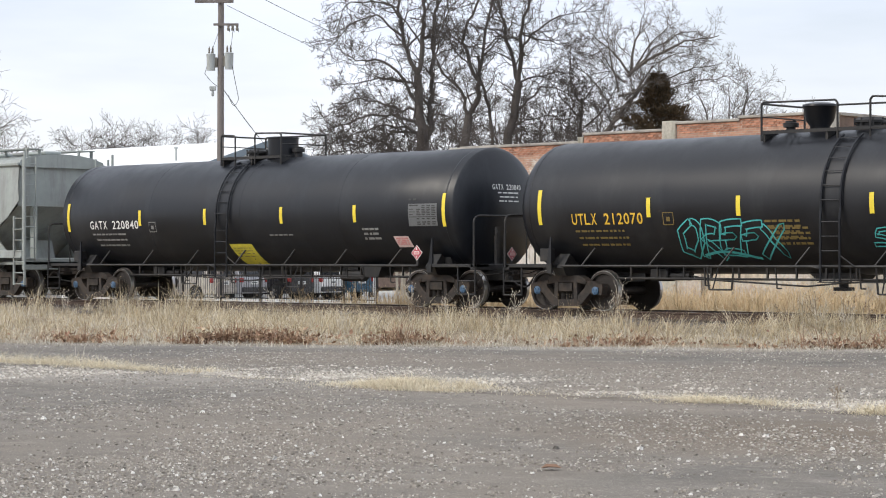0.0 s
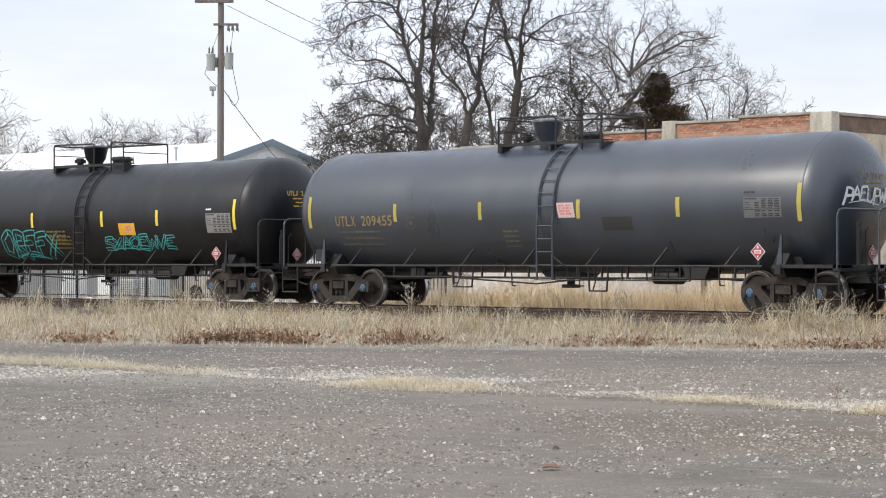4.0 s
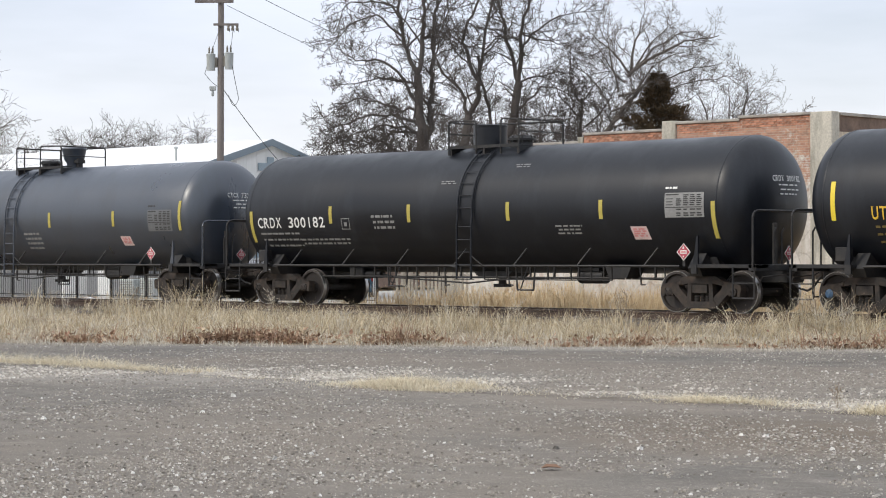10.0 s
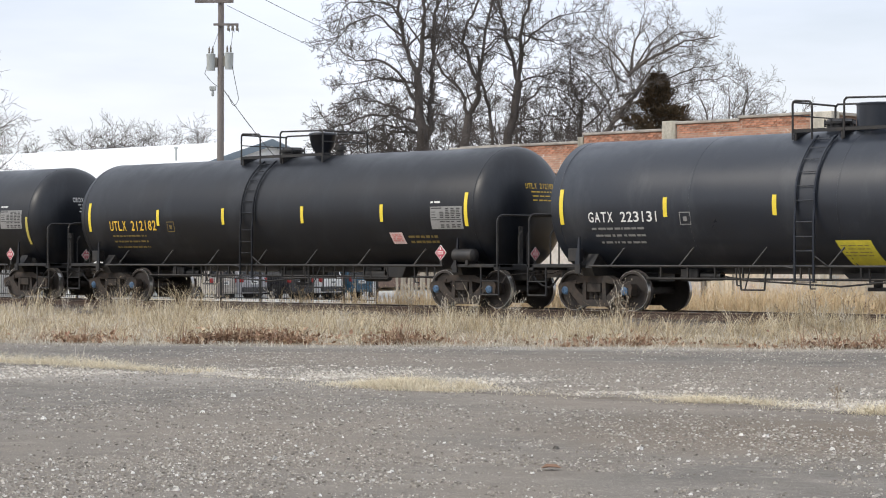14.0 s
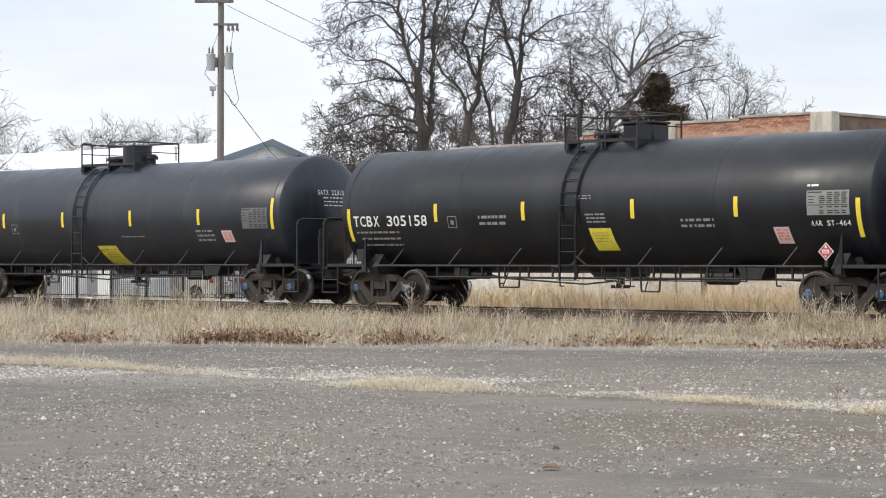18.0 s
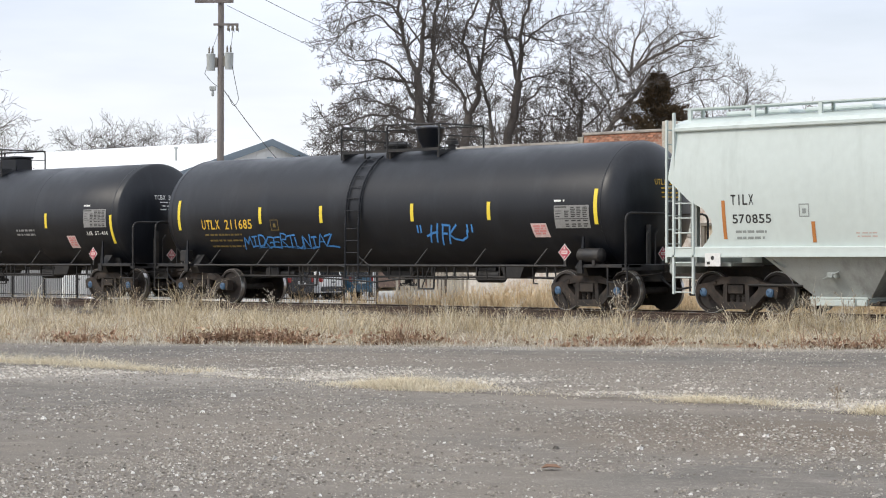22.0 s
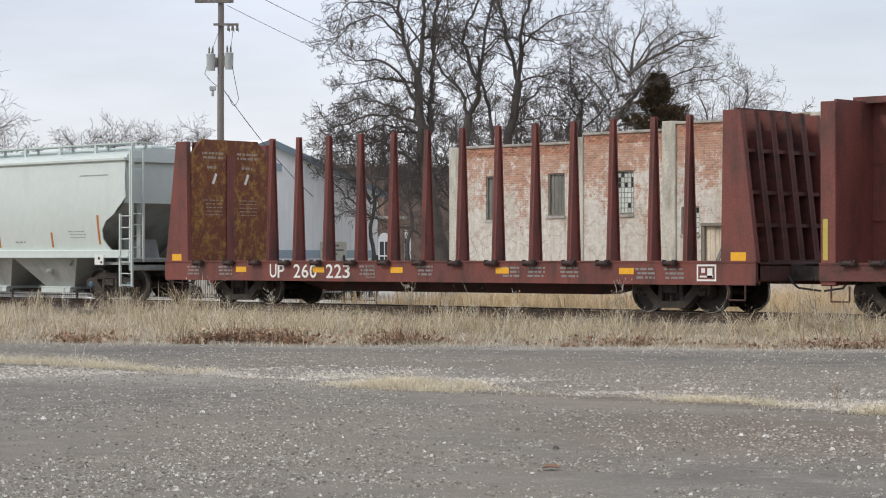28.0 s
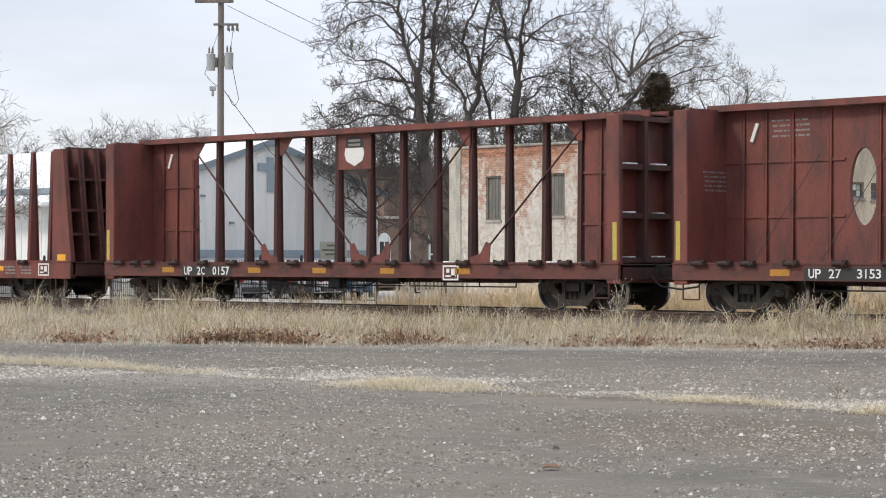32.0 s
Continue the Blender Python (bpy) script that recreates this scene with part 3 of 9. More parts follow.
def siding_material():
    """White ribbed steel siding with run-off streaks."""
    m, n, l, b = node_mat("white_siding", 0.5)
    co = n.new("ShaderNodeTexCoord").outputs["Object"]
    st = n.new("ShaderNodeMapping")
    st.inputs["Scale"].default_value = (2.0, 2.0, 0.25)
    l.new(co, st.inputs["Vector"])
    runs = noise_node(n, l, st.outputs["Vector"], 1.0, 5, 0.65)
    col = mix_node(n, l, ramp_node(n, l, runs, 0.45, 0.7), (0.86, 0.86, 0.845), (0.76, 0.76, 0.745))
    l.new(col, b.inputs["Base Color"])
    return m


M["ground"] = ground_material()
M["old_brick"] = brick_material()
M["white_siding"] = siding_material()
M["white_roof"] = paint("white_roof", (0.83, 0.83, 0.82), 0.5, vary=0.05, scale=0.6, bump=0.02)
M["trim_blue"] = paint("trim_blue", (0.24, 0.29, 0.33), 0.5, vary=0.1, scale=2)
M["cross_blue"] = paint("cross_blue", (0.33, 0.40, 0.45), 0.5, vary=0.1, scale=2)
M["concrete"] = paint("concrete", (0.52, 0.49, 0.42), 0.9, vary=0.3, scale=1.5, dirt=(0.26, 0.245, 0.20), dirt_amount=0.6, dirt_scale=1.8, streak=4, bump=0.2, bump_scale=18)
M["plaster"] = paint("plaster", (0.68, 0.59, 0.46), 0.9, vary=0.28, scale=1.0, dirt=(0.38, 0.33, 0.26), dirt_amount=0.6, dirt_scale=1.3, streak=2.5, bump=0.2, bump_scale=18)
M["coping"] = paint("coping", (0.40, 0.37, 0.33), 0.9, vary=0.3, scale=3, dirt=(0.2, 0.18, 0.16), dirt_amount=0.5)
M["board"] = paint("board", (0.17, 0.165, 0.15), 0.85, vary=0.35, scale=6, streak=6, dirt=(0.28, 0.26, 0.23), dirt_amount=0.45, dirt_scale=3)
M["pane_pale"] = paint("pane_pale", (0.56, 0.60, 0.56), 0.25, vary=0.1, scale=10, rand=0.25)
M["pane_dark"] = paint("pane_dark", (0.03, 0.033, 0.035), 0.2, vary=0.1, scale=10)
M["window_steel"] = paint("window_steel", (0.20, 0.18, 0.15), 0.7, vary=0.3, scale=8)
M["dark_void"] = paint("dark_void", (0.02, 0.019, 0.018), 0.9, vary=0.2)
M["church_brick"] = paint("church_brick", (0.21, 0.145, 0.112), 0.9, vary=0.3, scale=2, dirt=(0.10, 0.075, 0.06), dirt_amount=0.5, bump=0.2, bump_scale=14)
M["wood_pole"] = paint("wood_pole", (0.21, 0.185, 0.17), 0.9, vary=0.3, scale=3, streak=12, dirt=(0.14, 0.12, 0.11), dirt_amount=0.5, bump=0.2, bump_scale=30)
M["can_grey"] = paint("can_grey", (0.42, 0.44, 0.43), 0.5, vary=0.12, scale=5)
M["wire"] = paint("wire", (0.06, 0.06, 0.06), 0.6, vary=0.1)
M["fence_black"] = paint("fence_black", (0.012, 0.012, 0.013), 0.5, vary=0.2)
M["rail_steel"] = paint("rail_steel", (0.085, 0.055, 0.042), 0.75, vary=0.3, scale=4, dirt=(0.05, 0.038, 0.03), dirt_amount=0.5, bump=0.1)
M["rail_top"] = paint("rail_top", (0.5, 0.5, 0.5), 0.3, 0.9, vary=0.1)
M["tie_wood"] = paint("tie_wood", (0.075, 0.06, 0.05), 0.95, vary=0.35, scale=5, streak=0.3, bump=0.3, bump_scale=20, rand=0.3)
M["pavement"] = paint("pavement", (0.50, 0.49, 0.46), 0.9, vary=0.12, scale=0.6, dirt=(0.36, 0.35, 0.33), dirt_amount=0.4, bump=0.1)
M["bark"] = paint("bark", (0.098, 0.086, 0.078), 0.95, vary=0.35, scale=2.5, streak=4, dirt=(0.075, 0.062, 0.052), dirt_amount=0.5, bump=0.4, bump_scale=14)
M["bark_pale"] = paint("bark_pale", (0.150, 0.130, 0.115), 0.95, vary=0.3, scale=2.5, streak=4, bump=0.3, bump_scale=14)
M["straw"] = island_material("straw", [(0.19, 0.15, 0.095), (0.54, 0.455, 0.31), (0.80, 0.72, 0.55), (0.36, 0.28, 0.17), (0.72, 0.64, 0.48), (0.62, 0.50, 0.31), (0.27, 0.21, 0.13), (0.84, 0.77, 0.61)])
M["straw_grey"] = island_material("straw_grey", [(0.30, 0.26, 0.205), (0.56, 0.51, 0.42), (0.70, 0.655, 0.56), (0.46, 0.41, 0.33), (0.64, 0.59, 0.49)])
M["lot_straw"] = island_material("lot_straw", [(0.50, 0.42, 0.28), (0.74, 0.66, 0.50), (0.84, 0.77, 0.61), (0.62, 0.53, 0.37), (0.80, 0.72, 0.55)])
M["straw_tan"] = island_material("straw_tan", [(0.40, 0.27, 0.15), (0.64, 0.50, 0.31), (0.72, 0.60, 0.40), (0.55, 0.38, 0.21)])
M["dead_leaf"] = island_material("dead_leaf", [(0.10, 0.06, 0.042), (0.27, 0.16, 0.105), (0.42, 0.285, 0.19), (0.20, 0.115, 0.075), (0.54, 0.42, 0.29), (0.33, 0.185, 0.12)])
M["weed"] = island_material("weed", [(0.13, 0.095, 0.07), (0.26, 0.20, 0.14), (0.40, 0.32, 0.22)])
M["gravel_stone"] = island_material("gravel_stone", [(0.15, 0.136, 0.118), (0.22, 0.198, 0.168), (0.36, 0.323, 0.273), (0.19, 0.172, 0.148), (0.31, 0.277, 0.234), (0.48, 0.445, 0.388), (0.25, 0.223, 0.19), (0.42, 0.378, 0.325), (0.17, 0.153, 0.133), (0.58, 0.545, 0.49), (0.34, 0.305, 0.26), (0.76, 0.74, 0.70)])
M["drift_stone"] = island_material("drift_stone", [(0.34, 0.31, 0.265), (0.50, 0.46, 0.40), (0.60, 0.55, 0.48), (0.42, 0.38, 0.33), (0.70, 0.65, 0.58), (0.54, 0.49, 0.42), (0.84, 0.81, 0.76)])
M["pebble_stone"] = island_material("pebble_stone", [(0.30, 0.27, 0.235), (0.62, 0.585, 0.53), (0.80, 0.78, 0.74), (0.09, 0.08, 0.072), (0.48, 0.44, 0.385), (0.70, 0.67, 0.62)])
M["ballast_stone"] = island_material("ballast_stone", [(0.08, 0.07, 0.062), (0.17, 0.15, 0.135), (0.27, 0.25, 0.23)])
M["sign_cream"] = paint("sign_cream", (0.55, 0.52, 0.42), 0.7, vary=0.15, scale=6)
# grey of the sheets added to darken the lower walls behind the fence
M["wainscot"] = paint("wainscot", (0.21, 0.215, 0.22), 0.6, vary=0.15, scale=2, streak=4)
M["cedar"] = island_material("cedar", [(0.040, 0.031, 0.018), (0.085, 0.060, 0.033), (0.14, 0.092, 0.050)])


# ---- ground: one sheet, raised a little under the track ----
def verge(x, y):
    """Metres from the verge's edge, towards the lot."""
    return x * 0.538 - y * 0.843 + 5.97


def ground_z(x, y):
    z = 0.20 * max(0.0, min(1.0, (3.4 - abs(y)) / 1.8))
    z = max(z, 0.05 * max(0.0, min(1.0, -verge(x, y) / 3.0))) if y < 3 else max(z, 0.05)
    if y > 4:      # the ground falls away a little towards the hall
        z -= 0.28 * max(0.0, min(1.0, (-0.695 * x + 0.719 * (y + 39.5) - 84.0) / 8.0))
    z += 0.035 * noise.noise((x * 0.35, y * 0.35, 0.3)) * (0.3 if verge(x, y) > 0 else 1.0)
    return z if abs(x) < 400 else 0.0


def steps(lo, hi, a, b, fine):
    out, k = [], a
    while k < b:
        out.append(k)
        k += fine
    out.append(b)
    w, k = fine, a
    left = []
    while k > lo:
        w *= 1.6
        k -= w
        left.append(max(k, lo))
    w, k = fine, b
    right = []
    while k < hi:
        w *= 1.6
        k += w
        right.append(min(k, hi))
    return left[::-1] + out + right


def ground_sheet():
    xs, ys = steps(-3500, 3500, -75, 8, 0.6), steps(-1500, 3500, -41, 30, 0.5)
    s = Shape()
    v = [(x, y, ground_z(x, y)) for y in ys for x in xs]
    n = len(xs)
    f = [(j * n + i, j * n + i + 1, (j + 1) * n + i + 1, (j + 1) * n + i) for j in range(len(ys) - 1) for i in range(n - 1)]
    s.add(v, f)
    thing("ground", "worn grey asphalt lot strewn with pale gravel", "ground", shape=s, material=M["ground"], kind="structure", smooth=True)


ground_sheet()


def pavement():
    s = Shape()
    for x0, x1, y0, y1 in ((-150, -46.5, 9.2, 21.0), (-150, -62.0, 21.0, 60.0)):
        nx, ny = int((x1 - x0) / 1.5), int((y1 - y0) / 1.5)
        v = [(x0 + (x1 - x0) * i / nx, y0 + (y1 - y0) * j / ny) for j in range(ny + 1) for i in range(nx + 1)]
        f = [(j * (nx + 1) + i, j * (nx + 1) + i + 1, (j + 1) * (nx + 1) + i + 1, (j + 1) * (nx + 1) + i) for j in range(ny) for i in range(nx)]
        s.add([(x, y, ground_z(x, y) + 0.03) for x, y in v], f)
        s.add([(x, y, ground_z(x, y) - 0.15) for x, y in v], f)
    thing("pavement", "pale concrete parking area behind the fence", "pavement", shape=s, material=M["pavement"], kind="structure", smooth=True)
    s = Shape()
    s.box(-73.5, -46.6, 8.2, 8.9, -0.2, 0.16, 0.02)
    thing("kerb", "low concrete kerb under the fence", "kerb", shape=s, material=M["concrete"], kind="structure")


pavement()


# ---- the track ----
def track():
    x0, x1 = -330.0, 210.0
    prof = [(-0.07, 0.0), (0.07, 0.0), (0.07, 0.012), (0.012, 0.03), (0.010, 0.125), (0.035, 0.135), (0.035, 0.168), (0.028, 0.172), (-0.028, 0.172), (-0.035, 0.168), (-0.035, 0.135), (-0.010, 0.125), (-0.012, 0.03), (-0.07, 0.012)]
    tr = thing("railway_track", "rusty steel rails on weathered wooden ties", "track", kind="structure")
    for y in (-0.7525, 0.7525):
        s = Shape()
        s.prism([(y + a, RAIL - 0.172 + b) for a, b in prof], x0, x1, "x")
        r = part("rail", s, M["rail_steel"], tr)
        s = Shape()
        s.box(x0, x1, y - 0.026, y + 0.026, RAIL - 0.0005, RAIL + 0.0005)
        part("rail_head", s, M["rail_top"], r, "bright worn rail head")
    s = Shape()
    s.box(-0.115, 0.115, -1.3, 1.3, -0.14, 0.0, 0.01)
    me = s.mesh("tie", M["tie_wood"])
    rng = random.Random(3)
    for i in range(150):
        part("tie", me, None, tr, at=pose(-82 + 0.53 * i, rng.uniform(-0.05, 0.05), RAIL - 0.175 + rng.uniform(-0.012, 0.004), 0, 0, rng.uniform(-1.2, 1.2)))
    s = Shape()
    k = x0
    while k < x1:
        if not -82 < k < -3:
            s.box(k, k + 0.23, -1.3, 1.3, RAIL - 0.315, RAIL - 0.175)
        k += 0.53
    o = part("far_ties", s, M["tie_wood"], tr)
    o["kind"] = "stuff"


track()


# ---- loose stones, grass and leaves ----
def stone_field(name, label, count, area, size, material, seed, lift=0.0, big=1.9):
    """area(rng) gives x, y or None. Small ones are plain chips, larger ones have a worn top."""
    rng = random.Random(seed)
    v, f = [], []
    done = 0
    while done < count:
        p = area(rng)
        if p is None:
            continue
        done += 1
        x, y = p
        u = rng.random()
        r = size * (0.45 + u ** 4 * big)
        z = ground_z(x, y) + lift
        k = len(v)
        t = rng.random() * 6.28
        for i in range(4):
            a = t + i * 1.571 + rng.uniform(-0.35, 0.35)
            v.append((x + r * math.cos(a) * rng.uniform(0.8, 1.3), y + r * math.sin(a), z - 0.2 * r))
        if u < 0.7:
            v.append((x + r * rng.uniform(-0.5, 0.5), y + r * rng.uniform(-0.5, 0.5), z + r * rng.uniform(0.6, 1.1)))
            f += [(k, k + 1, k + 4), (k + 1, k + 2, k + 4), (k + 2, k + 3, k + 4), (k + 3, k, k + 4)]
            continue
        for i in range(4):
            a = t + 0.4 + i * 1.571 + rng.uniform(-0.35, 0.35)
            q = rng.uniform(0.45, 0.75)
            v.append((x + r * q * math.cos(a), y + r * q * math.sin(a), z + r * rng.uniform(0.45, 0.85)))
        f += [(k, k + 1, k + 5, k + 4), (k + 1, k + 2, k + 6, k + 5), (k + 2, k + 3, k + 7, k + 6), (k + 3, k, k + 4, k + 7), (k + 4, k + 5, k + 6, k + 7)]
    me = bpy.data.meshes.new(name)
    me.from_pydata(v, [], f)
    me.materials.append(material)
    return tagged(new(name, me), label, "gravel", kind="stuff")


def lot_area(rng):
    d = 13.0 + 28.0 * rng.random() ** 1.1
    w = (rng.random() - 0.5) * d * 0.46
    yaw = radians(YAW)
    x, y = -d * math.sin(yaw) + w * math.cos(yaw), EYE.y + d * math.cos(yaw) + w * math.sin(yaw)
    q = verge(x, y)
    if q < 0.2 or (x > -20.5 and abs(y + 20.45 + 0.3 * noise.noise((x * 0.9, 2.0, 8.0))) < 0.1):
        return None
    c = noise.noise((x * 0.35, y * 0.35, 4.0)) + 0.7 * noise.noise((x * 1.7, y * 1.7, 1.0)) + 0.5 * noise.noise((x * 4.5, y * 4.5, 2.0))
    if 1.2 < q < 4.5 and rng.random() < 0.45:
        return None
    return (x, y) if rng.random() < 0.46 + 1.0 * c else None


def drift_area(rng):
    """The paler gravel washed up beyond the bare strip."""
    x = rng.uniform(-34, -9.5)
    y = -20.25 + abs(rng.gauss(0, 1.3)) + 0.4 * noise.noise((x * 0.9, 2.0, 8.0))
    if x < -24:
        y = rng.uniform(-24.2, -20.4)
    q = verge(x, y)
    if q < 3.0 or (x > -20.5 and abs(y + 20.45) < 0.22):
        return None
    c = noise.noise((x * 0.8, y * 0.8, 14.0)) + 0.6 * noise.noise((x * 3.0, y * 3.0, 6.0))
    return (x, y) if rng.random() < (0.45 if x < -21 else 0.05) + c else None


def pebble_area(rng):
    p = lot_area(rng)
    return p if p and verge(*p) > 5.0 else None


def ballast_area(rng):
    x, y = rng.uniform(-62, -22), rng.uniform(-2.9, 2.6)
    return x, y


stone_field("gravel", "pale loose gravel on the worn lot", 100000, lot_area, 0.0085, M["gravel_stone"], 5)
stone_field("gravel_drift", "drift of pale gravel across the lot", 24000, drift_area, 0.013, M["drift_stone"], 7)
stone_field("pebbles", "pale pebbles scattered singly over the lot", 300, pebble_area, 0.019, M["pebble_stone"], 8, 0.004, 1.6)
stone_field("ballast", "grey crushed stone ballast between the ties", 13000, ballast_area, 0.032, M["ballast_stone"], 6, 0.005)


def blade_field(name, label, count, area, tall, wide, material, seed, lean=0.35, category="grass", clump=8, spread=0.09, heads=0.0):
    """Blades in clumps: each clump leans its own way and its blades fan out of it."""
    rng = random.Random(seed)
    v, f = [], []
    done, tries = 0, 0
    while done < count and tries < count * 6:
        tries += 1
        p = area(rng)
        if p is None:
            continue
        px, py, k = p
        k *= rng.uniform(0.3, 1.5)
        b0 = rng.random() * 6.28
        tilt = rng.random() ** 1.5 * lean
        for _ in range(clump):
            done += 1
            ox, oy = rng.gauss(0, spread), rng.gauss(0, spread)
            x, y = px + ox, py + oy
            z = ground_z(x, y) - 0.01
            hgt = tall * k * rng.uniform(0.35, 1.15)
            a = rng.random() * 6.28
            u = rng.random() * lean * 0.8
            lx = hgt * (tilt * math.cos(b0) + u * math.cos(a) + 0.8 * ox / max(spread, 0.01) * 0.25)
            ly = hgt * (tilt * math.sin(b0) + u * math.sin(a) + 0.8 * oy / max(spread, 0.01) * 0.25)
            w = wide * rng.uniform(0.5, 1.4) / 2
            t = rng.random() * 3.14
            cx, cy = w * math.cos(t), w * math.sin(t)
            i = len(v)
            v += [(x - cx, y - cy, z), (x + cx, y + cy, z), (x + lx * 0.3 + cx * 0.8, y + ly * 0.3 + cy * 0.8, z + hgt * 0.6),
                  (x + lx * 0.3 - cx * 0.8, y + ly * 0.3 - cy * 0.8, z + hgt * 0.6), (x + lx, y + ly, z + hgt * (1.0 - 0.25 * min(1.5, math.hypot(lx, ly) / max(hgt, 0.01))))]
            f += [(i, i + 1, i + 2, i + 3), (i + 3, i + 2, i + 4)]
            if heads and rng.random() < heads:      # a loose seed head at the tip
                tip = Vector(v[i + 4])
                hw, hl = wide * rng.uniform(0.6, 1.1), wide * rng.uniform(3.0, 7.0)
                way = Vector((lx, ly, hgt)).normalized() * hl
                sd = Vector((math.cos(t), math.sin(t), 0)) * hw
                v += [tip - way * 0.5, tip + sd, tip + way * 0.7, tip - sd]
                f.append((i + 5, i + 6, i + 7, i + 8))
    me = bpy.data.meshes.new(name)
    me.from_pydata(v, [], f)
    me.materials.append(material)
    return tagged(new(name, me), label, category, kind="stuff")


def leaf_field(name, label, count, area, size, material, seed):
    """Curled dead leaves lying on and over one another."""
    rng = random.Random(seed)
    v, f = [], []
    for _ in range(count):
        x, y, k = area(rng)
        c = Vector((x, y, ground_z(x, y) + abs(rng.gauss(0.0, 0.05)) * k))
        r = size * rng.uniform(0.5, 1.4)
        m = Euler((rng.uniform(-1.1, 1.1), rng.uniform(-1.1, 1.1), rng.random() * 6.28)).to_matrix()
        i = len(v)
        v += [c + m @ Vector(q) * r for q in ((-1, 0, 0.25), (-0.2, -0.55, 0), (0.2, -0.5, 0.05), (1, 0, 0.3), (0.1, 0.5, 0.1), (0, 0, -0.1))]
        f += [(i, i + 1, i + 5), (i + 1, i + 2, i + 5), (i + 2, i + 3, i + 5), (i + 3, i + 4, i + 5), (i + 4, i, i + 5)]
    me = bpy.data.meshes.new(name)
    me.from_pydata(v, [], f)
    me.materials.append(material)
    return tagged(new(name, me), label, "leaves", kind="stuff")


def front_area(rng):
    x = rng.uniform(-66, -14)
    y0, y1 = (x * 0.538 + 5.97) / 0.843, -1.75
    if y0 > y1:
        return None
    y = y0 + (y1 - y0) * rng.random()
    q = -verge(x, y) - 0.75 - 2.0 * noise.noise((x * 0.33, y * 0.33, 11.0))
    if q < 0:
        return None
    c = noise.noise((x * 0.22, y * 0.5, 2.0)) + 0.8 * noise.noise((x * 0.8, y * 0.8, 7.0)) + 0.45 * noise.noise((x * 2.1, y * 2.1, 4.0))
    k = 0.76 + 1.0 * c
    if q < 1.6:
        k *= 0.25 + 0.36 * q
    elif q < 3.5:
        k *= 0.83 + 0.05 * q
    if y > -3.6:      # thinner on the ballast shoulder, rank on both sides of the bare stretch
        if -30.4 < x < -26.5:
            if rng.random() < 0.88 or y > -2.6:
                return None
            k *= 0.45
        elif -34.8 < x < -30.3:
            if rng.random() < 0.6:
                return None
            k *= 1.15
        k *= 1.12 if x > -26.6 else (0.95 if x > -34.8 else (1.3 if x > -41.5 else 1.55))
    return (x, y, max(0.2, k)) if rng.random() < 0.42 + 1.5 * c else None


def edge_area(rng):
    """Low broken clumps where the grass gives out towards the lot."""
    x = rng.uniform(-60, -14)
    q = rng.gauss(0.0, 0.75)
    y = (x * 0.538 + 5.97 - q) / 0.843
    if y > -2.6 or noise.noise((x * 0.7, y * 0.7, 21.0)) + 0.5 * noise.noise((x * 2.2, y * 2.2, 5.0)) < 0.05:
        return None
    return x, y, rng.uniform(0.5, 1.3)


def mat_area(rng):
    p = front_area(rng)
    return p if p is None or rng.random() < 0.5 else (p[0], p[1], max(0.5, 1.2 - p[2]))


def back_area(rng):
    x, y = rng.uniform(-64, -18), rng.uniform(2.4, 15.6)
    if x < -48.5 and y > 7.6:
        return None
    c = noise.noise((x * 0.3, y * 0.3, 9.0)) + 0.5 * noise.noise((x * 1.1, y * 1.1, 3.0))
    k = (0.22 if x < -47 else 1.0) * (0.85 + 0.5 * c)
    return (x, y, max(0.3, k)) if rng.random() < 0.6 + 0.6 * c else None


def tuft_area(rng):
    """Grass in the seam that crosses the lot, in a few thicker drifts."""
    u = rng.random()
    if u < 0.40:
        x, k = rng.gauss(-18.9, 0.62), 1.0
        y = -20.35 + rng.gauss(0, 0.25)
        k *= math.exp(-((x + 18.9) / 0.9) ** 2) + 0.25
    elif u < 0.68:
        x, k = rng.uniform(-33, -23.5), 0.9
        y = -19.9 + rng.gauss(0, 0.20)
        k *= 1.35 if x < -25.4 else 0.9
    elif u < 0.80:
        x, k = rng.gauss(-14.6, 0.45), 0.7
        y = -20.1 + rng.gauss(0, 0.14)
    elif u < 0.94:
        x, k = rng.uniform(-12.6, -11.0), 0.9
        y = -20.15 + rng.gauss(0, 0.16)
    else:
        x, y, k = rng.uniform(-24, -11), -20.4 + rng.gauss(0, 0.18), 0.35
    return (x, y, k) if noise.noise((x * 1.3, y * 1.3, 5.0)) > -0.25 else None


def litter_area(rng):
    """Leaves drifted into a few heaps along the verge, few between them."""
    u = rng.random()
    for share, mid, wide in ((0.42, -31.3, 0.42), (0.49, -34.0, 0.3), (0.62, -28.8, 0.28), (0.70, -25.2, 0.35), (0.80, -21.7, 0.5), (0.84, -19.9, 0.3)):
        if u < share:
            x = rng.gauss(mid, wide)
            break
    else:
        x = rng.uniform(-42, -15)
    y = (x * 0.538 + 5.97) / 0.843 + abs(rng.gauss(0.15, 0.6)) + 1.1 * noise.noise((x * 0.6, 3.0, 2.0))
    return x, y, 1.9 if u < 0.84 else 0.8


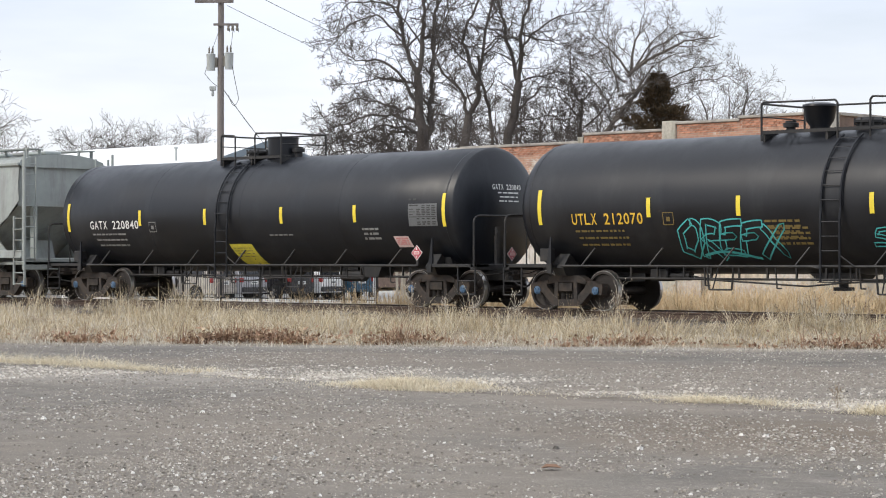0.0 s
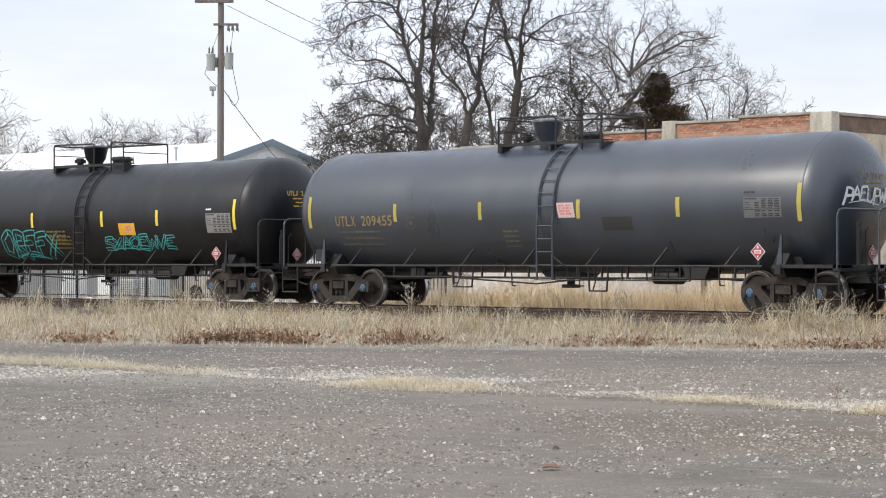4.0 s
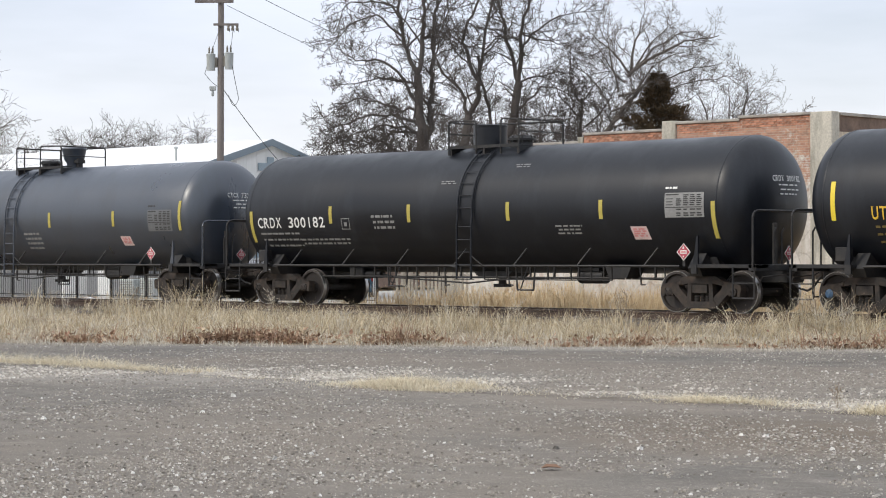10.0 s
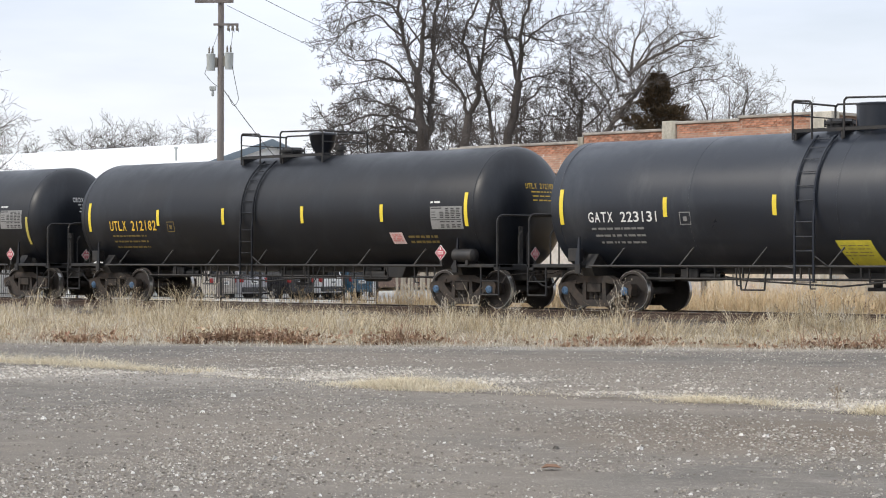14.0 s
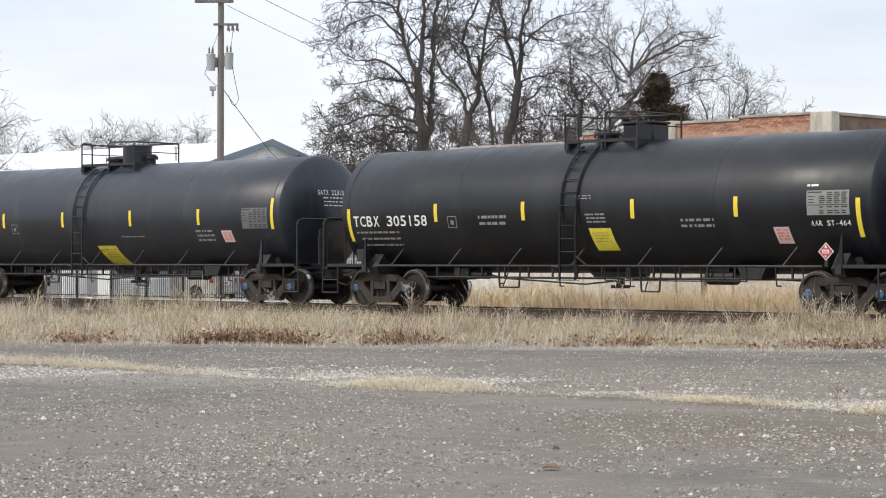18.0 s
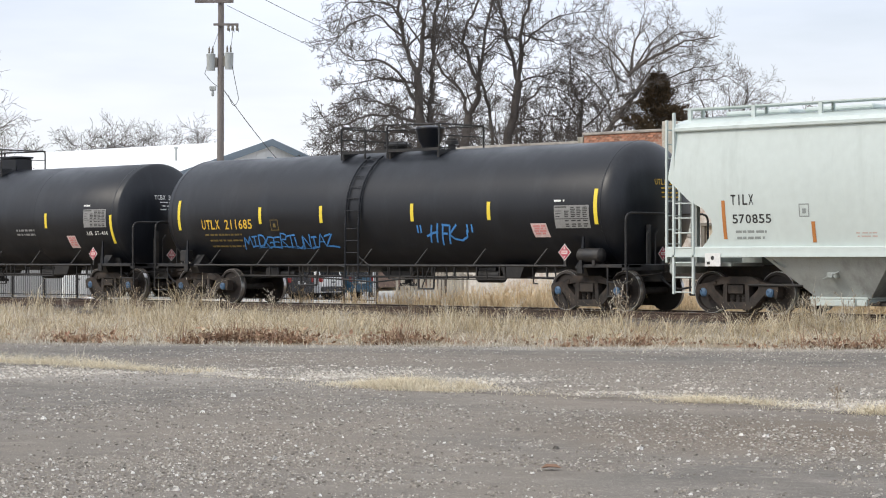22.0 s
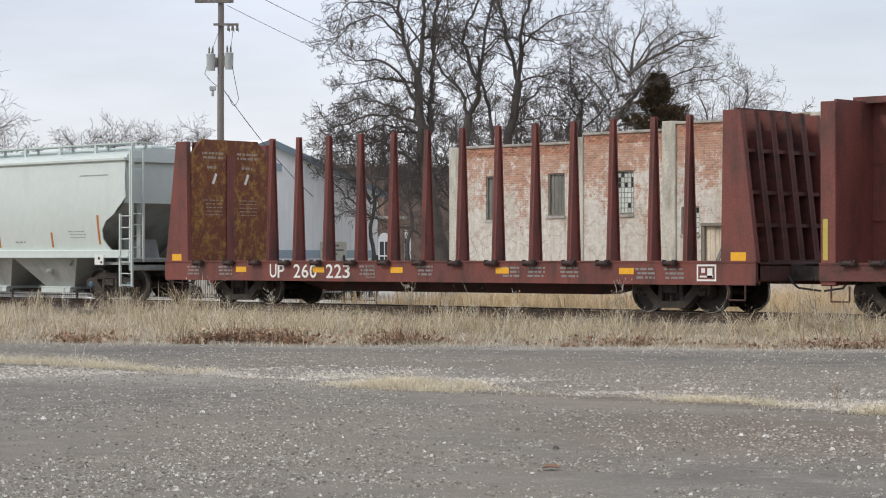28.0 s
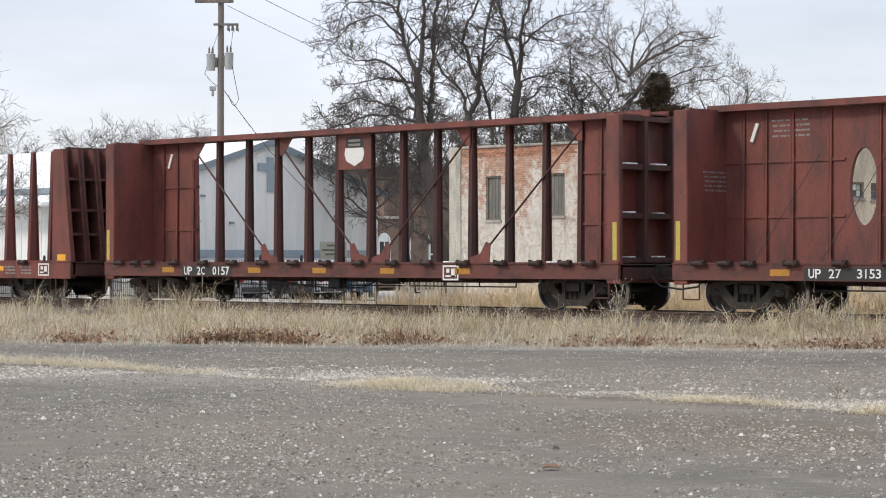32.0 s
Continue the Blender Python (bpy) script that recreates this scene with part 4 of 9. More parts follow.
blade_field("verge_grass", "tall dry straw-coloured grass along the track", 56000, front_area, 0.40, 0.010, M["straw"], 21, 1.6, clump=8, spread=0.10, heads=0.10)
blade_field("matted_grass", "matted pale dead grass on the verge", 56000, mat_area, 0.22, 0.012, M["straw_grey"], 25, 2.2, clump=9, spread=0.17)
blade_field("edge_grass", "low broken clumps of dead grass along the verge", 17000, edge_area, 0.13, 0.009, M["straw_grey"], 28, 2.4, clump=9, spread=0.14)
blade_field("field_grass", "tan dry grass between the track and the building", 52000, back_area, 0.74, 0.014, M["straw_tan"], 22, 0.55, clump=10, spread=0.14, heads=0.10)
blade_field("lot_grass", "low dry grass in a seam of the lot", 24000, tuft_area, 0.125, 0.006, M["lot_straw"], 23, 3.2, clump=9, spread=0.11)
blade_field("lot_stalks", "a few tall dry stalks in a seam of the lot", 420, tuft_area, 0.26, 0.004, M["straw_grey"], 27, 0.7, clump=3, spread=0.12, heads=0.3)
leaf_field("dead_leaves", "reddish brown dead leaves lying along the verge", 3300, litter_area, 0.05, M["dead_leaf"], 24)
blade_field("brown_weeds", "low reddish brown dead weeds on the verge", 1700, litter_area, 0.22, 0.012, M["dead_leaf"], 26, 1.2, "weeds", 6, 0.08)


def weed(x, y, tall, seed, bushy=True):
    """A dried weed with side stalks and seed heads."""
    rng = random.Random(seed)
    base = Vector((x, y, ground_z(x, y)))
    w = thing("dried_weed", "dried brown weed standing in the grass", "weed", Matrix.Translation(base), "dried weeds")
    s = Shape()
    heads = Shape()
    for _ in range(rng.randrange(3, 6)):
        a, b = rng.random() * 6.28, rng.uniform(0.05, 0.3)
        tip = Vector((tall * b * math.cos(a), tall * b * math.sin(a), tall * rng.uniform(0.6, 1.0)))
        s.tube([(0, 0, -0.02), tip * 0.5 + Vector((0.01, 0.01, 0)), tip], 0.0018 + 0.003 * tall, 4)
        for k in range(9 if bushy else 4):
            p = tip * rng.uniform(0.4, 1.0)
            d = Vector((rng.uniform(-1, 1), rng.uniform(-1, 1), rng.uniform(0.2, 1))) * 0.16 * tall
            s.tube([p, p + d], 0.001 + 0.002 * tall, 3)
            g = 0.25 + 0.6 * tall
            heads.lathe([(0, 0.0), (0.02 * g, 0.013 * g), (0.05 * g, 0.0)], 5, "z", p + d)
    part("stalk", s, M["weed" if seed % 3 == 0 else "straw_grey"], w)
    part("seed_head", heads, M["weed" if seed % 3 == 0 else "straw_grey"], w)["kind"] = "stuff"


for i, (x, y, tall) in enumerate(((-13.1, -19.95, 0.27), (-12.95, -20.1, 0.20), (-30.4, -2.6, 1.0), (-29.9, -2.9, 0.9), (-22.9, -3.0, 1.0), (-22.2, -2.8, 0.85), (-23.6, -3.3, 0.8), (-24.3, -2.9, 0.7),
                                  (-36.9, -2.4, 0.95), (-36.5, -2.7, 0.8), (-44.0, -2.5, 0.75), (-31.3, -9.8, 0.6), (-30.8, -9.4, 0.5), (-33.0, -3.0, 0.8), (-20.9, -3.3, 0.8), (-25.3, -2.5, 0.85), (-25.0, -2.9, 0.75), (-25.8, -2.3, 0.7), (-24.6, -2.6, 0.9), (-24.2, -3.1, 0.8), (-26.2, -2.8, 0.55), (-25.5, -3.3, 0.6), (-35.4, -2.6, 0.7), (-34.9, -2.3, 0.6), (-47.5, -2.4, 0.8), (-50.2, -2.6, 0.8), (-41.6, -2.5, 0.7))):
    weed(x, y, tall, 60 + i)

s = Shape()
s.add([(-0.11, -0.02, 0.01), (-0.04, -0.075, 0.035), (0.05, -0.06, 0.03), (0.12, 0.0, 0.012), (0.06, 0.06, 0.045), (-0.05, 0.07, 0.05), (0.0, 0.0, 0.02)], [(0, 1, 6), (1, 2, 6), (2, 3, 6), (3, 4, 6), (4, 5, 6), (5, 0, 6)])
thing("fallen_leaf", "curled brown fallen leaf on the asphalt", "leaf", pose(-10.78, -27.15, 0.005, 0, 0, 40) @ Matrix.Scale(0.7, 4), shape=s, material=M["dead_leaf"])


M["winch_steel"] = paint("winch_steel", (0.045, 0.024, 0.020), 0.75, vary=0.4, scale=6, dirt=(0.02, 0.018, 0.017), dirt_amount=0.5, dirt_scale=5)


# ---- the train: metres along it from a mark, heights above the rail ----
R_TANK, Z_TANK, R_WHEEL = 1.525, 2.372, 0.457
CARS, WHEELSETS = [], []


def wheelset_mesh(cap="cap_blue"):
    s = Shape()
    s.cyl((0, -0.98, 0), (0, 0.98, 0), 0.085, n=12)
    for side in (-1, 1):
        prof = [(0.66, 0.10), (0.665, 0.36), (0.65, 0.475), (0.68, 0.485), (0.70, R_WHEEL), (0.80, R_WHEEL - 0.006), (0.81, 0.39), (0.755, 0.37), (0.735, 0.17), (0.80, 0.15), (0.80, 0.10)]
        s.lathe([(side * h, r) for h, r in prof], 28, "y")
    steel = len(s.f)
    for side in (-1, 1):
        s.lathe([(side * 0.803, R_WHEEL - 0.012), (side * 0.803, R_WHEEL - 0.002), (side * 0.70, R_WHEEL + 0.0015)], 28, "y", caps=False)
    bright = len(s.f)
    for side in (-1, 1):
        s.lathe([(side * 0.99, 0.0), (side * 0.99, 0.095), (side * 1.10, 0.095), (side * 1.115, 0.075), (side * 1.115, 0.0)], 14, "y")
        for i in range(3):
            a = 2 * math.pi * i / 3 + 0.4
            s.cyl((0.055 * math.cos(a), side * 1.11, 0.055 * math.sin(a)), (0.055 * math.cos(a), side * 1.14, 0.055 * math.sin(a)), 0.018, n=6)
    me = s.mesh("wheelset", M["wheel_steel"], True)
    me.materials.append(M["tread"])
    me.materials.append(M[cap])
    for i, q in enumerate(me.polygons):
        q.material_index = 0 if i < steel else (1 if i < bright else 2)
    return me


def side_frame_mesh():
    """Cast side frame with its two windows and the spring opening between its columns, one side."""
    s = Shape()
    y0, y1 = -0.10, 0.10
    hb = 0.89
    s.prism([(-hb - 0.20, 0.53), (-hb - 0.17, 0.62), (-0.66, 0.68), (-0.40, 0.80), (0.40, 0.80), (0.66, 0.68), (hb + 0.17, 0.62), (hb + 0.20, 0.53),
             (hb - 0.16, 0.53), (0.60, 0.60), (0.34, 0.64), (-0.34, 0.64), (-0.60, 0.60), (-hb + 0.16, 0.53)], y0, y1)
    for d in (-1, 1):
        s.prism([(d * 0.23, 0.66), (d * 0.33, 0.66), (d * 0.36, 0.20), (d * 0.25, 0.20)], y0 - 0.01, y1 + 0.01)
        s.prism([(d * 0.86, 0.50), (d * 0.80, 0.60), (d * 0.60, 0.61), (d * 0.56, 0.52), (d * 0.34, 0.33), (d * 0.30, 0.14), (d * 0.44, 0.135), (d * 0.72, 0.40)], y0, y1)
        s.prism([(d * (hb - 0.17), 0.56), (d * (hb - 0.13), 0.37), (d * (hb - 0.10), 0.37), (d * (hb - 0.09), 0.56)], y0, y1)
        s.prism([(d * (hb + 0.09), 0.56), (d * (hb + 0.10), 0.36), (d * (hb + 0.17), 0.36), (d * (hb + 0.20), 0.56)], y0, y1)
        s.box(*sorted((d * 0.52, d * 0.62)), y0 - 0.02, y0 + 0.01, 0.62, 0.70, 0.01)
    s.prism([(-0.44, 0.135), (-0.36, 0.10), (0.36, 0.10), (0.44, 0.135), (0.40, 0.25), (-0.40, 0.25)], y0 - 0.015, y1 + 0.015)
    return s.mesh("side_frame", M["truck_steel"])


def bolster_mesh():
    s = Shape()
    s.prism([(-1.12, 0.44), (-0.9, 0.40), (0.9, 0.40), (1.12, 0.44), (1.12, 0.62), (0.4, 0.70), (-0.4, 0.70), (-1.12, 0.62)], -0.2, 0.2, "x")
    s.cyl((0, 0, 0.68), (0, 0, 0.80), 0.2, n=14)
    for d in (-1, 1):
        s.box(d * 0.42 - 0.05, d * 0.42 + 0.05, -0.75, 0.75, 0.36, 0.48)
        for side in (-1, 1):
            s.box(d * 0.40 - 0.04, d * 0.40 + 0.04, side * 0.735 - 0.06, side * 0.735 + 0.06, 0.33, 0.60)
    return s.mesh("bolster", M["truck_steel"])


def spring_mesh():
    """One coil spring."""
    s = Shape()
    s.lathe([p for k in range(6) for p in ((0.243 + k * 0.034, 0.052), (0.251 + k * 0.034, 0.070), (0.265 + k * 0.034, 0.070), (0.272 + k * 0.034, 0.052))], 10, "z")
    return s.mesh("spring", M["truck_steel"], True)


TRUCK = dict(wheelset=wheelset_mesh(), dark_wheelset=wheelset_mesh("wheel_steel"), frame=side_frame_mesh(), bolster=bolster_mesh(), spring=spring_mesh())


def truck(car, x, caps=True):
    t = part("truck", TRUCK["bolster"], None, car, "rusty brown cast steel truck with roller bearings", at=pose(x, 0, 0))
    for side in (-1, 1):
        part("side_frame", TRUCK["frame"], None, t, at=pose(0, side * 0.99, 0))
        for q in (-0.15, 0.0, 0.15):
            part("spring", TRUCK["spring"], None, t, at=pose(q, side * 0.99, 0))
    for d in (-1, 1):
        w = part("wheelset", TRUCK["wheelset" if caps else "dark_wheelset"], None, t, at=pose(d * 0.875, 0, R_WHEEL))
        WHEELSETS.append((w, d * 0.875))
    return t


def coupler(car, x_end, d, reach):
    """Knuckle coupler with its hose; reach: from the car's end to the pulling face."""
    s = Shape()
    s.box(*sorted((x_end - d * 0.5, x_end + d * (reach - 0.25))), -0.07, 0.07, 0.80, 0.95, 0.01)
    s.prism([(x_end + d * (reach - 0.28), -0.10), (x_end + d * (reach - 0.05), -0.16), (x_end + d * (reach + 0.08), -0.14), (x_end + d * (reach + 0.08), -0.02),
             (x_end + d * (reach - 0.03), 0.03), (x_end + d * reach, 0.15), (x_end + d * (reach - 0.28), 0.12)], 0.74, 1.01, "z")
    s.box(*sorted((x_end - d * 0.08, x_end + d * 0.04)), -0.22, 0.22, 0.70, 1.06, 0.01)
    c = part("coupler", s, M["truck_steel"], car)
    h = Shape()
    h.tube([(x_end, -0.33, 0.80), (x_end + d * 0.12, -0.34, 0.66), (x_end + d * 0.24, -0.30, 0.56), (x_end + d * reach, -0.22, 0.50)], 0.025)
    part("air_hose", h, M["black_steel"], c)
    return c


def keep(car, left, right):
    CARS.append((car, (left + right) / 2))
    return car


def tank_place(eps):
    def place(a, b):
        dz = b - Z_TANK
        return (a, -math.sqrt(max(0.0, R_TANK ** 2 - dz * dz)) - eps, b)
    return place


def hazard_placard(car, place, r):
    """A red diamond with a white border, a white number field and small white signs; place(across, up, out) gives the point."""
    def flat(outline, k):
        s = Shape()
        n = len(outline)
        s.add([place(a * r, b * r, k) for a, b in outline] + [place(a * r, b * r, k - 0.004) for a, b in outline],
              [tuple(range(n)), tuple(range(2 * n - 1, n - 1, -1))] + [(i, n + i, n + (i + 1) % n, (i + 1) % n) for i in range(n)])
        return s
    pl = part("hazard_placard", flat([(-1, 0), (0, -1), (1, 0), (0, 1)], 0.0), M["white_paint"], car, "red diamond hazard placard with white border")
    part("red_field", flat([(-0.88, 0), (0, -0.88), (0.88, 0), (0, 0.88)], 0.006), M["placard_red"], pl)
    part("number_field", flat([(-0.46, -0.2), (0.46, -0.2), (0.46, 0.2), (-0.46, 0.2)], 0.012), M["white_paint"], pl)
    part("number_bar", flat([(-0.34, -0.1), (0.34, -0.1), (0.34, 0.1), (-0.34, 0.1)], 0.018), M["placard_pink"], pl)
    part("flame_sign", flat([(-0.14, 0.36), (0.14, 0.36), (0.1, 0.56), (0.0, 0.72), (-0.1, 0.56)], 0.012), M["white_paint"], pl)
    part("class_mark", flat([(-0.08, -0.62), (0.08, -0.62), (0.08, -0.42), (-0.08, -0.42)], 0.012), M["white_paint"], pl)


def tank_car(left, right, label, shell, lettering, stripes, stripe_mat="stripe_yellow", flat_head=False, dome="bucket", rails=(-1.95, 2.7), dome_x=0.9,
             manway_x=-0.15, ladder_x=-0.4, marks=None, seed=1, reservoir=False, e=7.62, low_stripes=False, caps=True):
    rng = random.Random(seed)
    c0 = (left + right) / 2
    half = (right - left) / 2
    car = keep(thing("tank_car", label, "tank car", group="freight train"), left, right)
    on = tank_place(0.006)
    # shell
    s = Shape()
    if flat_head:
        prof = [(e + 0.12, R_TANK), (e + 0.155, R_TANK - 0.02), (e + 0.20, R_TANK - 0.09), (e + 0.30, R_TANK * 0.80), (e + 0.42, R_TANK * 0.5), (e + 0.47, R_TANK * 0.22), (e + 0.48, 0.0)]
    else:
        prof = [(e - 0.05 + 0.74 * math.sin(a), R_TANK * max(0, math.cos(a)) ** 0.85) for a in [math.pi / 2 * i / 9 for i in range(10)]]
    body = [(-x, r) for x, r in reversed(prof)] + [(x, R_TANK) for x in (-5.1, -2.55, -0.02)] + [(x, R_TANK) for x in (0.02, 2.55, 5.1)] + prof
    s.lathe(body, 56, "x", (0, 0, Z_TANK))
    tank = part("tank", s, M[shell], car, smooth=True)
    # rolled seams of the jacket
    for x in ((-e + 0.1, -3.8, 0.0, 3.8, e - 0.1) if flat_head else (-e + 0.05, e - 0.05)):
        s = Shape()
        s.lathe([(x - 0.03, R_TANK - 0.01), (x - 0.015, R_TANK + 0.004), (x + 0.015, R_TANK + 0.004), (x + 0.03, R_TANK - 0.01)], 56, "x", (0, 0, Z_TANK))
        part("jacket_seam", s, M[shell], tank, smooth=True)
    # reflective stripes
    for i, x in enumerate(stripes):
        s = Shape()
        tall = 0.40 if i in (0, len(stripes) - 1) else 0.215
        cz = 2.36 if i in (0, len(stripes) - 1) else 2.31
        if low_stripes:
            cz -= 0.34 if tall > 0.3 else 0.02
        patch(s, x - c0 - 0.055, x - c0 + 0.055, cz - tall, cz + tall, on, 1, 8)
        part("reflective_stripe", s, M[stripe_mat], tank)
    # lettering
    text, x0, x1, z0, z1, ink = lettering
    part("lettering", letters(Shape(), text, x0 - c0, x1 - c0, z0, z1, on), M[ink], tank)
    small = "faint_white" if ink == "white_paint" else ("faint_yellow" if ink != "dull_gold" else "faint_gold")
    s = Shape()
    bars(s, x0 - c0 + 0.05, x0 - c0 + 1.55, z0 - 0.58, z0 - 0.12, 3, on, rng, 0.3)
    part("small_lettering", s, M[small], tank)
    s = Shape()
    bx = stripes[1] - c0 + 0.38 if stripes[1] > x1 - 1 else x1 - c0 + 0.3
    for a0, a1, b0, b1 in ((bx, bx + 0.30, 2.18, 2.20), (bx, bx + 0.30, 1.92, 1.94), (bx, bx + 0.02, 1.94, 2.18), (bx + 0.28, bx + 0.30, 1.94, 2.18), (bx + 0.1, bx + 0.2, 2.0, 2.1)):
        patch(s, a0, a1, b0, b1, on, 1, 1)
    part("test_stencil", s, M[small], tank)
    # other marks on the flank
    for kind, *q in marks or ():
        if kind == "panel":
            a0, a1, b0, b1, mat, inkm = q
            pn = part("data_panel", patch(Shape(), a0 - c0, a1 - c0, b0, b1, on, 1, 6), M[mat], tank, "stencilled data panel")
            s = Shape()
            top = tank_place(0.011)
            wide, tall = a1 - a0, b1 - b0

            def cell(u0, u1, v0, v1):
                patch(s, a0 - c0 + u0 * wide, a0 - c0 + u1 * wide, b0 + v0 * tall, b0 + v1 * tall, top, 1, 1)
            cell(0.03, 0.36, 0.90, 0.95)
            cell(0.03, 0.97, 0.395, 0.425)
            for i, u in enumerate((0.30, 0.48, 0.65, 0.82)):
                for v in (0.48, 0.56, 0.64, 0.72, 0.80, 0.88):
                    if i or v < 0.75:
                        cell(u, u + rng.uniform(0.10, 0.145), v, v + 0.045)
                for v in (0.06, 0.15, 0.30):
                    cell(u, u + rng.uniform(0.09, 0.145), v, v + 0.05)
            for v in (0.50, 0.62, 0.74):
                cell(0.04, rng.uniform(0.16, 0.24), v, v + 0.03)
            part("data_line", s, M[inkm], pn)
            part("small_lettering", bars(Shape(), a0 - c0, a0 - c0 + 0.3 * wide, b1 + 0.08, b1 + 0.13, 1, on, rng, 0.9), M["white_paint" if mat == "panel_grey" else inkm], tank)
        elif kind == "placard":
            a0, a1, b0, b1, mat = q
            pn = part("placard", patch(Shape(), a0 - c0, a1 - c0, b0, b1, on, 1, 5, skew=(a1 - a0) * 0.12), M["placard_pale"], tank, "pale pink placard with red print")
            s = Shape()
            top = tank_place(0.011)
            bars(s, a0 - c0 + 0.07, a1 - c0 - 0.03, b0 + 0.05, b1 - 0.04, 4, top, rng, 0.75)
            part("print", s, M[mat], pn)
        elif kind == "square":
            a0, a1, b0, b1, mat, sk = q
            pn = part("painted_square", patch(Shape(), a0 - c0, a1 - c0, b0, b1, on, 2, 8, skew=sk), M[mat], tank)
            if mat == "sticker_yellow":
                s = Shape()
                bars(s, a0 - c0 + 0.08, a1 - c0 - 0.08, b0 + 0.3 * (b1 - b0), b1 - 0.1, 4, tank_place(0.011), rng, 0.25)
                part("print", s, M["dull_gold"], pn)
        elif kind == "bars":
            a0, a1, b0, b1, rows, mat = q
            part("small_lettering", bars(Shape(), a0 - c0, a1 - c0, b0, b1, rows, on, rng, 0.45), M[mat], tank)
        elif kind == "text":
            words, a0, a1, b0, b1, mat = q
            part("small_lettering", letters(Shape(), words, a0 - c0, a1 - c0, b0, b1, on), M[mat], tank)
        elif kind == "spray":
            a0, a1, b0, b1, keys, wide, hollow, mat = q
            part("graffiti", spray(Shape(), a0 - c0, a1 - c0, b0, b1, keys, wide, tank_place(0.008), rng, hollow), M[mat], tank, "sprayed graffiti tag")
        elif kind == "tag":
            part("graffiti", slant_tag(Shape(), q[0] - c0, q[1], q[2], q[3], tank_place(0.008)), M[q[4]], tank, "sprayed blue graffiti tag")
        elif kind == "head_spray":
            s = Shape()

            def head(a, b):
                d = math.hypot(a, b - Z_TANK) / R_TANK
                return (e - 0.05 + 0.74 * math.sqrt(max(0.0, 1 - d ** 2.35)) + 0.02, a, b)
            spray(s, *q[:4], q[4], q[5], head, rng)
            part("graffiti", s, M[q[6]], tank, "sprayed graffiti tag")
        elif kind == "diamond":
            x = q[0] - c0
            hazard_placard(car, lambda a, b, k: (x + a, -1.545 - k, 1.33 + b), 0.19)
            b = Shape()
            b.prism([(x - 0.035, 1.02), (x + 0.035, 1.02), (x + 0.035, 1.5), (x - 0.035, 1.5)], -1.538, -1.50)
            part("placard_holder", b, M["black_steel"], car)
            hazard_placard(car, lambda a, b, k: (half - 0.58 + k, a - 0.07, 1.30 + b), 0.17)
            b = Shape()
            b.box(half - 0.62, half - 0.59, -0.105, -0.035, 1.02, 1.45)
            part("placard_holder", b, M["black_steel"], car)
    # small number on the tank's end
    s = Shape()

    def on_head(a, b):
        d = math.hypot(a, b - Z_TANK) / R_TANK
        if flat_head:
            return (e + 0.485 - 0.30 * d ** 2.2, a, b)
        return (e - 0.05 + 0.74 * math.sqrt(max(0.0, 1 - d ** 2.35)) + 0.02, a, b)
    letters(s, text, -0.42, 0.62, 2.86, 2.99, on_head)
    bars(s, -0.25, 0.5, 2.50, 2.80, 3, on_head, rng, 0.3)
    part("end_lettering", s, M[ink if ink != "dull_gold" else "dull_gold"], tank)
    # walkway, rails and fittings on top
    r0, r1 = rails[0], rails[1]
    zt = Z_TANK + R_TANK
    s = Shape()
    for y in (-0.78, 0.78):
        s.box(r0, r1, y - 0.025, y + 0.025, zt - 0.05, zt + 0.02)
    n = int((r1 - r0) / 0.12)
    for i in range(n + 1):
        x = r0 + (r1 - r0) * i / n
        for ya, yb in ((-0.76, -0.42), (0.42, 0.76)):
            s.box(x - 0.02, x + 0.02, ya, yb, zt + 0.0, zt + 0.03)
    for x in (r0 + 0.05, r1 - 0.05, (r0 + r1) / 2):
        s.box(x - 0.03, x + 0.03, -0.78, 0.78, zt - 0.26, zt - 0.02)
    wk = part("walkway", s, M["black_steel"], car)
    top = zt + 0.63
    for y in (-0.8, 0.8):
        gate0, gate1 = ladder_x - 0.35, ladder_x + 0.45
        for a, b in (((r0, gate0), (gate1, r1)) if y < 0 else ((r0, r1),)):
            if b - a < 0.3:
                continue
            s = Shape()
            s.tube([(a, y, zt - 0.2), (a, y, top - 0.06), (a + 0.06, y, top), (b - 0.06, y, top - 0.03), (b, y, top - 0.09), (b, y, zt - 0.2)], 0.024)
            part("railing", s, M["black_steel"], wk)
    for x in (r0, r1):
        s = Shape()
        s.tube([(x, -0.8, top - 0.03), (x, 0.8, top - 0.03)], 0.024)
        s.tube([(x, -0.8, zt + 0.32), (x, 0.8, zt + 0.32)], 0.016)
        part("railing", s, M["black_steel"], wk)
    dx = dome_x
    s = Shape()
    if dome == "bucket":
        s.lathe([(zt - 0.08, 0.22), (zt + 0.12, 0.22), (zt + 0.24, 0.30), (zt + 0.50, 0.355), (zt + 0.54, 0.38), (zt + 0.58, 0.37), (zt + 0.62, 0.22), (zt + 0.63, 0.0)], 24, "z", (dx, 0, 0))
    elif dome == "can":
        s.lathe([(zt - 0.08, 0.44), (zt + 0.06, 0.44), (zt + 0.06, 0.415), (zt + 0.50, 0.415), (zt + 0.505, 0.435), (zt + 0.535, 0.435), (zt + 0.55, 0.40), (zt + 0.56, 0.0)], 26, "z", (dx, 0, 0))
    else:
        s.box(dx - 0.44, dx + 0.44, -0.30, 0.30, zt - 0.06, zt + 0.36, 0.03)
        s.box(dx - 0.47, dx + 0.47, -0.33, 0.33, zt + 0.36, zt + 0.42, 0.015)
    part("valve_housing", s, M[shell], car, smooth=True)
    s = Shape()
    mx = manway_x
